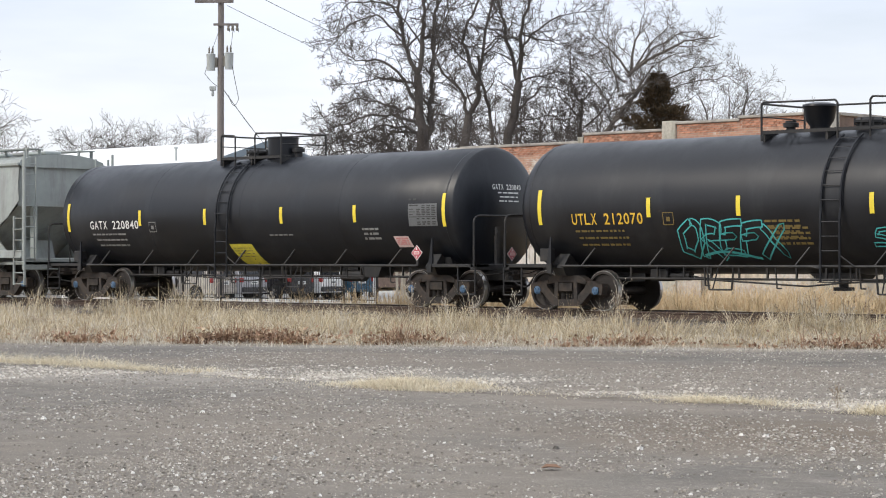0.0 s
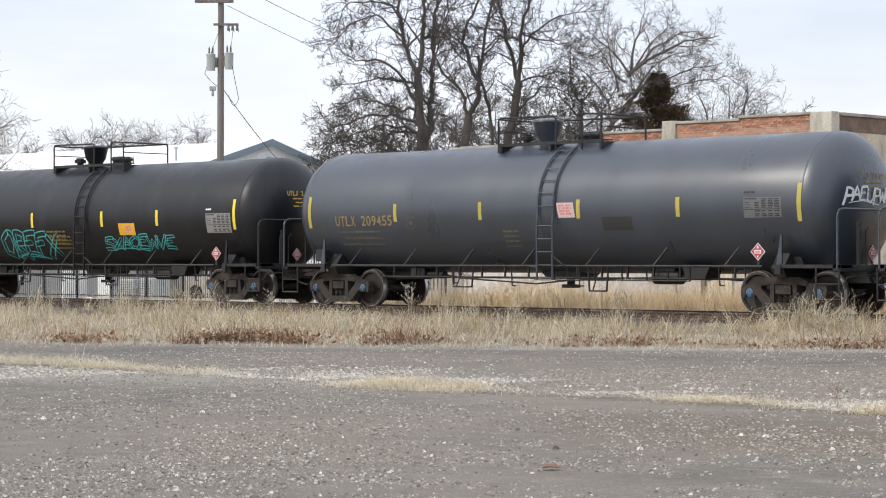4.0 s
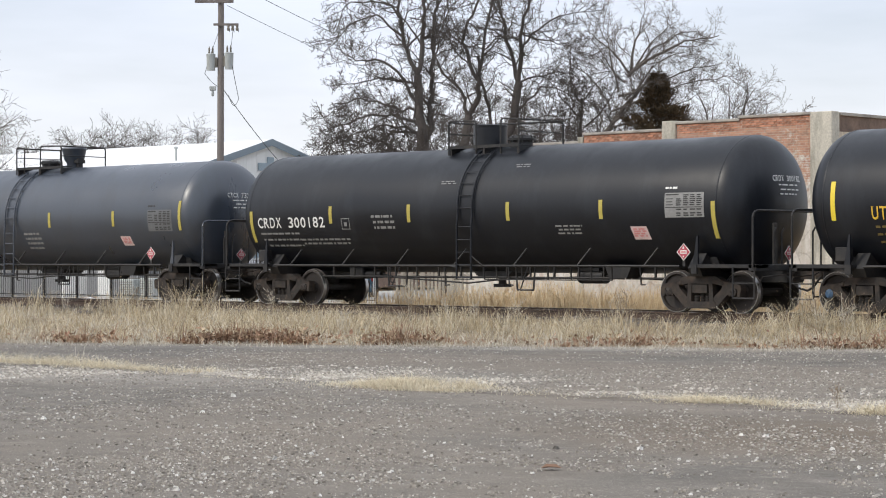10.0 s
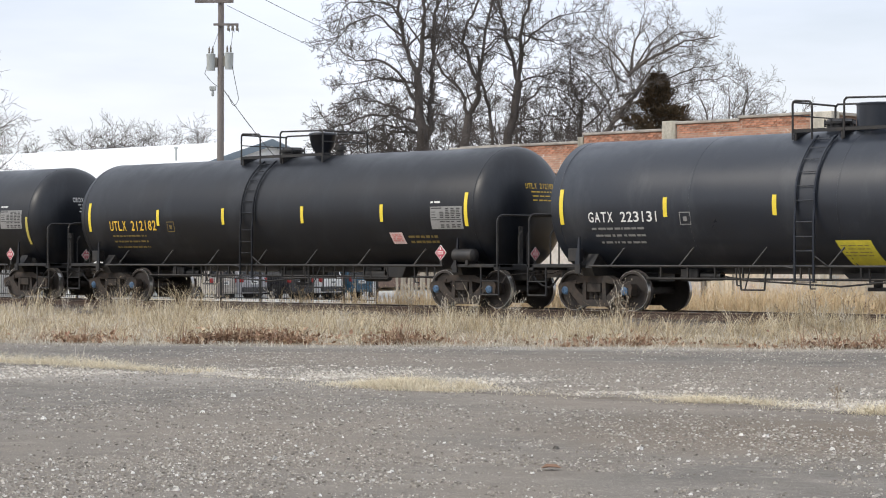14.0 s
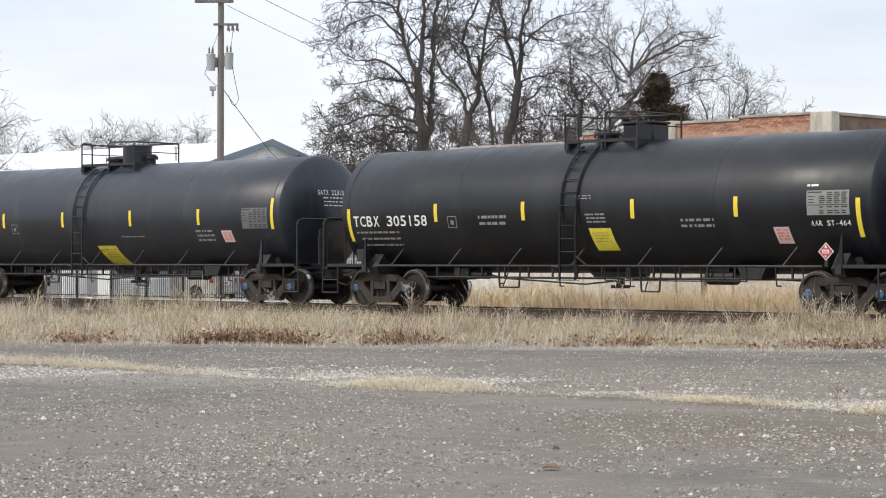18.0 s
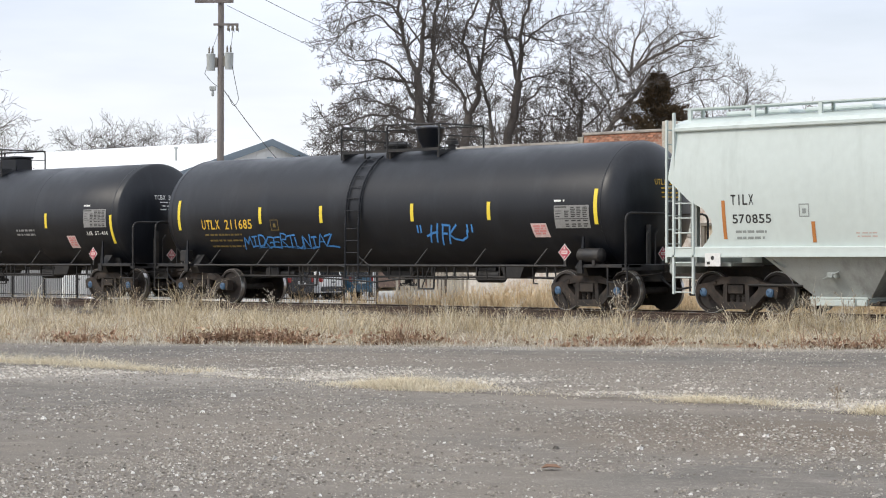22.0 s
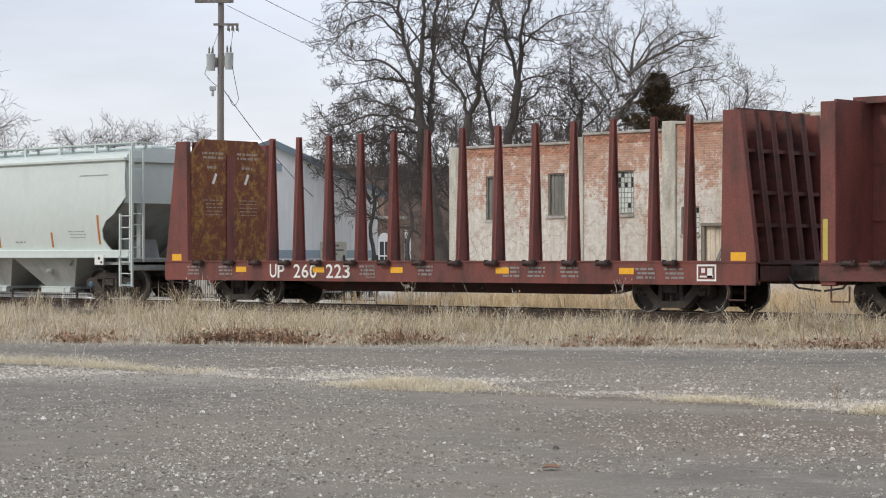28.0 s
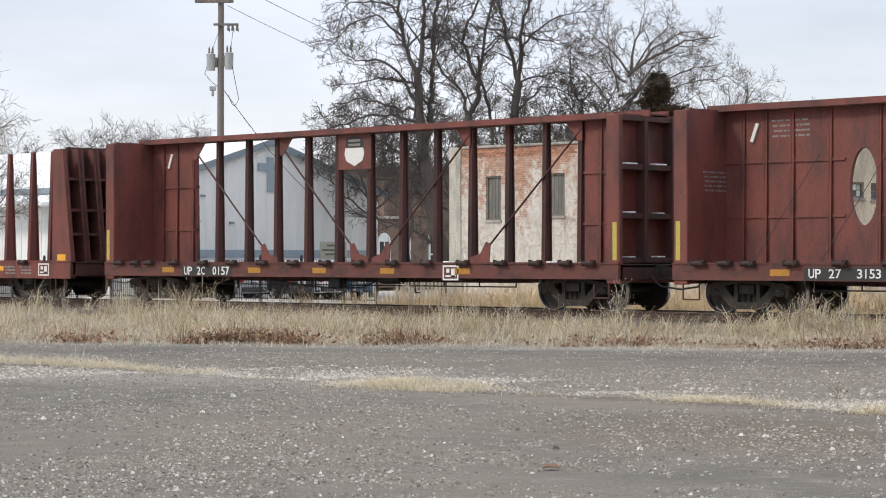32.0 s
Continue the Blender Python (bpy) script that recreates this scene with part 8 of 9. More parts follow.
def vehicle(x, y, turn, colour, label, long=4.7, tall=1.72, suv=True, lower=None):
    """Front points along +x; wheels rest on the pavement."""
    v = thing("parked_car", label, "car", pose(x, y, ground_z(x, y) + 0.03, 0, 0, turn), "parked cars")
    L, W = long / 2, 0.86
    roof0, roof1 = (-L + 0.25, 0.75) if suv else (-L + 1.0, 0.55)
    s = Shape()
    low = [(-L, 0.32), (-L, 0.92), (-L + 0.06, 1.0), (0.9, 1.02), (L - 0.25, 0.92), (L, 0.75), (L, 0.34)]
    arches = []
    for cx in (L - 0.85, -L + 0.85):
        arches += [(cx + 0.38 * math.cos(a), 0.33 + 0.38 * math.sin(a)) for a in [math.pi * i / 8 for i in range(9)] if True]
    s.prism(low + [(L - 0.4, 0.30)] + arches[:9] + [(L - 1.3, 0.26), (-L + 1.3, 0.26)] + arches[9:] + [(-L + 0.4, 0.30)], -W, W)
    part("body", s, M[colour], v)
    s = Shape()
    cab = [(roof0 - (0.12 if suv else 0.75), 1.0), (roof0 + 0.1, tall - 0.12), (roof0 + 0.25, tall), (roof1 - 0.15, tall), (roof1 + 0.75, 1.02)]
    wt = W - 0.12
    p = [(a, -W + 0.02 if b < 1.1 else -wt, b) for a, b in cab] + [(a, W - 0.02 if b < 1.1 else wt, b) for a, b in cab]
    n = len(cab)
    s.add(p, [tuple(range(n)), tuple(range(2 * n - 1, n - 1, -1))] + [(i, n + i, n + (i + 1) % n, (i + 1) % n) for i in range(n)])
    part("cabin", s, M[colour], v)
    for sd in (-1, 1):
        for a, b in (((roof0 + 0.15, -0.35), (-0.25, roof1 + 0.35)) if suv else ((-0.95, -0.25), (-0.15, roof1 + 0.3))):
            s = Shape()
            q = [(a, 1.06), (b, 1.06), (b - 0.08 if b < 0.3 else b - 0.42, tall - 0.14), (a + 0.08, tall - 0.14)]
            s.add([(u, sd * (W - 0.012) if w < 1.2 else sd * (wt + 0.006), w) for u, w in q], [(0, 1, 2, 3)])
            s.add([(u, sd * (W - 0.04) if w < 1.2 else sd * (wt - 0.02), w) for u, w in q], [(0, 1, 2, 3)])
            part("side_window", s, M["car_glass"], v)
    s = Shape()
    xb = roof0 - (0.12 if suv else 0.75)
    s.add([(xb - 0.012, -W + 0.16, 1.06), (xb - 0.012, W - 0.16, 1.06), (roof0 + 0.07, wt - 0.08, tall - 0.16), (roof0 + 0.07, -wt + 0.08, tall - 0.16)], [(0, 1, 2, 3)])
    part("rear_window", s, M["car_glass"], v)
    s = Shape()
    s.add([(roof1 + 0.72, -W + 0.12, 1.07), (roof1 + 0.72, W - 0.12, 1.07), (roof1 - 0.08, wt - 0.06, tall - 0.06), (roof1 - 0.08, -wt + 0.06, tall - 0.06)], [(0, 1, 2, 3)])
    part("windshield", s, M["car_glass"], v)
    s = Shape()
    s.box(-L - 0.07, -L + 0.1, -W + 0.03, W - 0.03, 0.36, 0.58, 0.04)
    part("rear_bumper", s, M[lower or colour], v)
    s = Shape()
    s.box(L - 0.1, L + 0.06, -W + 0.03, W - 0.03, 0.32, 0.56, 0.04)
    part("front_bumper", s, M[lower or colour], v)
    for sd in (-1, 1):
        s = Shape()
        s.box(-L - 0.02, -L + 0.12, *sorted((sd * (W - 0.14), sd * (W + 0.01))), 0.78, 0.98 if suv else 0.90, 0.02)
        part("tail_light", s, M["tail_red"], v)
        s = Shape()
        s.box(L - 0.16, L + 0.01, *sorted((sd * (W - 0.32), sd * (W - 0.03))), 0.66, 0.80, 0.02)
        part("headlight", s, M["pane_pale"], v)
        s = Shape()
        s.box(0.62, 0.78, *sorted((sd * (W + 0.02), sd * (W + 0.18))), 1.04, 1.18, 0.03)
        part("mirror", s, M[colour], v)
    s = Shape()
    s.box(-L - 0.03, -L + 0.01, -0.26, 0.26, 0.70, 0.84)
    pl = part("plate", s, M["white_paint"], v)
    s = Shape()
    s.box(-L - 0.034, -L - 0.031, -0.18, 0.18, 0.74, 0.80)
    part("plate_bar", s, M["panel_dark"], pl)
    for cx in (L - 0.85, -L + 0.85):
        for sd in (-1, 1):
            s = Shape()
            s.lathe([(sd * (W - 0.22), 0.20), (sd * (W - 0.22), 0.32), (sd * (W - 0.18), 0.335), (sd * (W - 0.03), 0.335), (sd * W, 0.32), (sd * W, 0.22)], 20, "y", (cx, 0, 0.335))
            w = part("wheel", s, M["tyre"], v, smooth=True)
            s = Shape()
            s.lathe([(sd * (W - 0.03), 0.225), (sd * (W - 0.02), 0.20), (sd * (W - 0.06), 0.17), (sd * (W - 0.05), 0.0)], 16, "y", (cx, 0, 0.335))
            for i in range(5):
                a = 2 * math.pi * i / 5
                s.tube([(cx, sd * (W - 0.02), 0.335), (cx + 0.2 * math.cos(a), sd * (W - 0.015), 0.335 + 0.2 * math.sin(a))], 0.025, 4)
            part("rim", s, M["alloy"], w)
    return v


# the row stands nose to the hall
vehicle(-73.63, 20.65, 190, "car_beige", "beige minivan parked behind the iron fence", 4.7, 1.75)
vehicle(-73.58, 22.32, 190, "car_silver", "silver sport utility vehicle with dark bumper", 4.6, 1.66, True, "car_black")
vehicle(-73.48, 25.07, 190, "car_black", "black hatchback parked behind the fence", 4.4, 1.52)
vehicle(-73.85, 27.17, 190, "car_white", "white sport utility vehicle with dark bumper", 4.6, 1.76, True, "car_black")
vehicle(-73.85, 29.25, 190, "car_blue", "teal blue hatchback parked behind the fence", 4.1, 1.45)
vehicle(-62.6, 27.5, 120, "car_white", "white van parked beside the tree", 5.0, 2.0)


# ---- utility pole with its transformers and wires ----
def utility_pole():
    x, y, top = -67.56, 17.64, 13.2
    p = thing("utility_pole", "weathered wooden utility pole with two grey transformers", "utility pole", pose(x, y, 0, 0, 0, YAW))
    s = Shape()
    s.cyl((0, 0, -0.3), (0.04, 0, top), 0.165, 0.115, 14)
    part("pole", s, M["wood_pole"], p, smooth=True)
    s = Shape()
    s.box(-1.0, 0.55, -0.18, -0.10, 11.82, 11.94, 0.01)
    part("crossarm", s, M["wood_pole"], p)
    for z, a, b in ((10.95, -0.25, 0.75),):
        s = Shape()
        s.box(a, b, -0.20, -0.14, z - 0.04, z + 0.05)
        arm = part("equipment_arm", s, M["wood_pole"], p)
        for q in (0.35, 0.52, 0.70):
            s = Shape()
            s.lathe([(-0.02, 0.0), (-0.02, 0.05), (0.06, 0.07), (0.10, 0.04), (0.16, 0.06), (0.20, 0.0)], 10, "z", (q, -0.17, z - 0.22))
            s.tube([(q, -0.17, z - 0.04), (q + 0.06, -0.17, z - 0.3)], 0.015)
            part("cutout_fuse", s, M["window_steel"], arm)
    for sd, z in ((-1, 9.45), (1, 9.5)):
        cx = sd * 0.36
        s = Shape()
        s.lathe([(z - 0.32, 0.0), (z - 0.32, 0.17), (z + 0.28, 0.18), (z + 0.32, 0.19), (z + 0.36, 0.12), (z + 0.37, 0.0)], 18, "z", (cx, -0.05, 0))
        t = part("transformer", s, M["can_grey"], p, "grey pole transformer", smooth=True)
        s = Shape()
        for q in (-0.07, 0.07):
            s.lathe([(z + 0.34, 0.03), (z + 0.40, 0.045), (z + 0.46, 0.03), (z + 0.52, 0.045), (z + 0.60, 0.02), (z + 0.66, 0.0)], 8, "z", (cx + q, -0.05, 0))
        part("bushing", s, M["window_steel"], t)
        s = Shape()
        s.box(*sorted((sd * 0.10, sd * 0.22)), -0.10, 0.0, z - 0.2, z + 0.2)
        part("bracket", s, M["window_steel"], t)
    s = Shape()
    s.box(-0.42, -0.16, -0.12, 0.05, 8.33, 8.50, 0.02)
    s.box(-0.34, -0.24, -0.1, 0.03, 8.1, 8.33, 0.02)
    part("meter_box", s, M["can_grey"], p)

    def sag(a, b, drop, n=12):
        a, b = Vector(a), Vector(b)
        return [a.lerp(b, i / n) - Vector((0, 0, drop * 4 * (i / n) * (1 - i / n))) for i in range(n + 1)]
    for pts, r in ((sag((0.4, -0.15, 9.8), (0.75, -0.1, 8.0), 0.0, 4) + sag((0.75, -0.1, 8.0), (0.35, -0.1, 8.15), 0.35, 6), 0.012), (sag((0.1, -0.15, 11.0), (-0.6, -0.1, 9.0), -0.1, 5) + sag((-0.6, -0.1, 9.0), (0.1, -0.1, 8.4), 0.1, 5), 0.010),
                   (sag((0.55, -0.15, 10.9), (0.42, -0.1, 9.9), 0.05, 4), 0.010)):
        s = Shape()
        s.tube(pts, r, 4)
        part("jumper_wire", s, M["wire"], p)
    # lines: two climb past the tree, one drops to the hall
    m = pose(x, y, 0, 0, 0, YAW)
    for a, b, drop, r, nm in (((0.0, -0.1, 12.9), (12.0, 60.0, 12.95), 0.5, 0.014, "overhead_line"), ((0.3, -0.1, 11.72), (12.2, 60.0, 11.6), 0.5, 0.012, "overhead_line"), 
                           ((0.15, 0.0, 8.35), (m.inverted() @ Vector((-76.6, 31.0, 4.55))), 0.25, 0.020, "service_drop")):
        s = Shape()
        s.tube(sag(a, b, drop, 16), r, 4)
        thing(nm, "thin dark overhead wire strung from the pole", "wire", m, shape=s, material=M["wire"])


utility_pole()


# ---- bare winter trees ----
class Wood:
    """Fast collector of tapered branch pieces."""

    def __init__(self):
        self.v, self.f = [], []

    def limb(self, pts, rads, n):
        k = len(self.v)
        for i, p in enumerate(pts):
            a, b = pts[max(0, i - 1)], pts[min(len(pts) - 1, i + 1)]
            w = (b - a).normalized()
            e = Vector((0.3, 1, 0.1)) if abs(w.y) < 0.8 else Vector((1, 0, 0.2))
            s = w.cross(e).normalized()
            c = s.cross(w)
            for j in range(n):
                t = 2 * math.pi * j / n
                self.v.append(p + (s * math.cos(t) + c * math.sin(t)) * rads[i])
        for i in range(len(pts) - 1):
            for j in range(n):
                self.f.append((k + i * n + j, k + i * n + (j + 1) % n, k + (i + 1) * n + (j + 1) % n, k + (i + 1) * n + j))

    def mesh(self, name, material):
        me = bpy.data.meshes.new(name)
        me.from_pydata(self.v, [], self.f)
        me.materials.append(material)
        me.shade_smooth()
        return me


def grow(wood, p, d, r, length, level, rng, opt):
    seg = max(0.12, length / (9 if level < 2 else 6))
    n = max(3, int(length / seg))
    pts, rads = [p.copy()], [r]
    up = opt["up"][min(level, len(opt["up"]) - 1)]
    end = opt["tip"] if level >= opt["levels"] else r * 0.42
    for i in range(n):
        w = opt["wander"] * (1.0 if level else 0.4)
        d = (d + Vector((rng.gauss(0, w), rng.gauss(0, w), rng.gauss(0, w) + up))).normalized()
        p = p + d * (length / n)
        pts.append(p.copy())
        rads.append(max(opt["tip"], r + (end - r) * (i + 1) / n))
    sides = 8 if level == 0 else (6 if level == 1 else (4 if level == 2 else 3))
    wood.limb(pts, rads, sides)
    if level >= opt["levels"]:
        return
    kids = opt["kids"][min(level, len(opt["kids"]) - 1)]
    for k in range(kids):
        u = opt["bare"][min(level, len(opt["bare"]) - 1)] + (1 - opt["bare"][min(level, len(opt["bare"]) - 1)]) * (k + rng.random()) / kids
        i = min(n - 1, int(u * n))
        q = pts[i].lerp(pts[i + 1], rng.random())
        way = (pts[i + 1] - pts[i]).normalized()
        side = way.orthogonal()
        side.rotate(Matrix.Rotation(rng.random() * 6.283, 3, way))
        a = radians(rng.uniform(*opt["angle"]))
        nd = way * math.cos(a) + side * math.sin(a)
        nd.y *= opt.get("flat", 0.8)
        rr = max(opt["tip"], (rads[i] * 0.5 if level < 2 else rads[i] * 0.55) * rng.uniform(0.6, 1.0))
        ll = length * rng.uniform(*opt["short"]) * (1.15 - 0.45 * u)
        grow(wood, q, nd.normalized(), rr, ll, level + 1, rng, opt)


def bare_tree(x, y, label, limbs, trunk, opt, seed, material="bark", z=0.0):
    """limbs: (height, sideways, depth, rise, length, radius) of the main limbs; trunk: (radius, height, lean)."""
    rng = random.Random(seed)
    t = thing("tree", label, "tree", pose(x, y, z, 0, 0, YAW), "bare trees")
    w = Wood()
    r0, hgt, lean = trunk
    n = 10
    pts = [Vector((lean * (i / n) ** 1.3 + 0.04 * math.sin(i * 1.3), 0.05 * math.sin(i), -0.3 + (hgt + 0.3) * i / n)) for i in range(n + 1)]
    rads = [r0 * (1.35 if i == 0 else 1.0 - 0.32 * i / n) for i in range(n + 1)]
    w.limb(pts, rads, 12)
    part("trunk", w.mesh("trunk", M[material]), None, t)
    for lz, dx, dy, dz, length, rad in limbs:
        w = Wood()
        k = min(n, max(0, int(lz / hgt * n)))
        grow(w, pts[k].copy(), Vector((dx, dy, dz)).normalized(), rad * 0.72, length, 1, rng, opt)
        part("limb", w.mesh("limb", M[material]), None, t)
    return t


def arched(wood, z0, x0, a0, a1, length, r, rng, opt, thin=0.25):
    """A limb that starts at height z0 and swings from rise a0 to rise a1 (degrees, 90 is upright), with its branches and twigs."""
    n = max(7, int(length / 0.35))
    p = Vector((x0, rng.uniform(-0.05, 0.05), z0))
    turn = rng.uniform(-0.35, 0.35)
    pts, rads = [p.copy()], [r]
    for i in range(n):
        u = (i + 0.5) / n
        a = radians(a0 + (a1 - a0) * u + rng.gauss(0, 9))
        p = p + Vector((math.cos(a), turn * abs(math.cos(a)) + rng.gauss(0, 0.12), math.sin(a))) * (length / n)
        pts.append(p.copy())
        rads.append(max(opt["tip"], r * (1 - (1 - thin) * (i + 1) / n)))
    wood.limb(pts, rads, 7)
    kids = max(5, int(length * opt["dense"]))
    for k in range(kids):
        u = 0.14 + 0.86 * (k + rng.random()) / kids
        i = min(n - 1, int(u * n))
        q = pts[i].lerp(pts[i + 1], rng.random())
        way = (pts[i + 1] - pts[i]).normalized()
        side = way.orthogonal()
        side.rotate(Matrix.Rotation(rng.random() * 6.283, 3, way))
        b = radians(rng.uniform(*opt["angle"]))
        nd = way * math.cos(b) + side * math.sin(b)
        rr = max(opt["tip"], min(rads[i] * 0.55, 0.035) * rng.uniform(0.6, 1.0))
        grow(wood, q, nd.normalized(), rr, rng.uniform(0.7, 1.35) * opt["reach"] * (1.1 - 0.35 * u), 2, rng, opt)


def stem_tree(x, y, label, stems, limbs, opt, seed, material="bark"):
    """stems: (side, lean, height, radius below, radius above); limbs: (height, side, rise, end rise, length, radius)."""
    rng = random.Random(seed)
    t = thing("tree", label, "tree", pose(x, y, 0, 0, 0, YAW), "bare trees")
    for x0, lean, hgt, r0, r1 in stems:
        w = Wood()
        n = 12
        pts = [Vector((x0 + lean * i / n + 0.11 * math.sin(i * 1.1 + 3 * x0 + seed) * min(1.0, i / 4), 0.10 * math.sin(i * 0.9), -0.3 + (hgt + 0.3) * i / n)) for i in range(n + 1)]
        w.limb(pts, [r0 * 1.5] + [r0 + (r1 - r0) * i / n for i in range(1, n + 1)], 10)
        part("trunk", w.mesh("trunk", M[material]), None, t)
    for z0, x0, a0, a1, length, r in limbs:
        w = Wood()
        arched(w, z0, x0, a0, a1, length, r, rng, opt)
        part("limb", w.mesh("limb", M[material]), None, t)
    return t


def gnarled(tree, r0, r1, *ks, rng, opt, name="limb", material="bark", bare=0.1):
    """A limb that bends through a few places (side, height), thins from r0 to r1 and carries crooked branches and twigs."""
    w = Wood()
    ks = [Vector((x, 0.0, z)) for x, z in ks]
    way = rng.uniform(-0.55, 0.55) if name == "limb" else 0.0
    run, far = [], 0.0
    ext = [ks[0] * 2 - ks[1]] + ks + [ks[-1] * 2 - ks[-2]]
    for i in range(1, len(ext) - 2):
        a, b, c, d = ext[i - 1:i + 3]
        n = max(2, int((c - b).length / 0.28))
        for k in range(n):
            t = k / n
            p = 0.5 * (2 * b + (c - a) * t + (2 * a - 5 * b + 4 * c - d) * t * t + (3 * b - a - 3 * c + d) * t ** 3)
            run.append(p)
    run.append(ks[-1])
    pts = []
    for i, p in enumerate(run):
        far += (p - run[i - 1]).length if i else 0.0
        k = (0.025 if name == "trunk" else 0.045) if i else 0.0
        pts.append(p + Vector((rng.gauss(0, k), way * far * 0.5 + rng.gauss(0, k), rng.gauss(0, k))))
    n = len(pts) - 1
    slim = 0.92 if name == "trunk" else 0.80
    rads = [slim * (r0 + (r1 - r0) * (i / n) ** 0.7) for i in range(n + 1)]
    w.limb(pts, rads, 9 if name == "trunk" else 7)
    kids = int(far * opt["dense"] * (0.5 if name == "trunk" else 1.0))
    for k in range(kids):
        u = bare + (1 - bare) * (k + rng.random()) / kids
        i = min(n - 1, int(u * n))
        q = pts[i].lerp(pts[i + 1], rng.random())
        d = (pts[i + 1] - pts[i]).normalized()
        side = d.orthogonal()
        side.rotate(Matrix.Rotation(rng.random() * 6.283, 3, d))
        b = radians(rng.uniform(*opt["angle"]))
        rr = max(opt["tip"] * 1.6, min(rads[i] * 0.6, 0.044) * rng.uniform(0.4, 1.0))
        grow(w, q, (d * math.cos(b) + side * math.sin(b)).normalized(), rr, rng.uniform(0.5, 1.35) * opt["reach"] * (1.1 - 0.3 * u), 2, rng, opt)
    # the tip goes on into twigs
    for _ in range(3 if name == "limb" and r1 < 0.06 else 0):
        d = ((pts[-1] - pts[-2]).normalized() + Vector((rng.gauss(0, 0.4), rng.gauss(0, 0.4), rng.gauss(0, 0.4)))).normalized()
        grow(w, pts[-1], d, max(r1 * 0.8, opt["tip"] * 1.5), rng.uniform(0.7, 1.2) * opt["reach"], 2, rng, opt)
    part(name, w.mesh(name, M[material]), None, tree)


MED = dict(levels=4, up=(0.05, 0.04, 0.02, 0.0, 0.0), wander=0.12, tip=0.006, kids=(7, 10, 8, 6), bare=(0.3, 0.2, 0.12, 0.1), angle=(24, 55), short=(0.38, 0.62), flat=0.8)
FAR = dict(levels=4, up=(0.05, 0.05, 0.02, 0.0), wander=0.14, tip=0.011, kids=(7, 9, 9, 6), bare=(0.3, 0.15, 0.1), angle=(25, 60), short=(0.4, 0.65), flat=0.8)
OAK = dict(levels=4, up=(0.0, 0.0, 0.05, 0.04, 0.03), wander=0.25, tip=0.0078, kids=(0, 0, 7, 4), bare=(0.2, 0.2, 0.1, 0.1), angle=(30, 75), short=(0.34, 0.62), flat=1.0, dense=3.9, reach=1.2)
ELM = dict(levels=4, up=(0.0, 0.0, 0.05, 0.04, 0.03), wander=0.17, tip=0.0058, kids=(0, 0, 8, 6), bare=(0.2, 0.2, 0.12, 0.1), angle=(22, 60), short=(0.40, 0.68), flat=1.0, dense=2.15, reach=1.5)


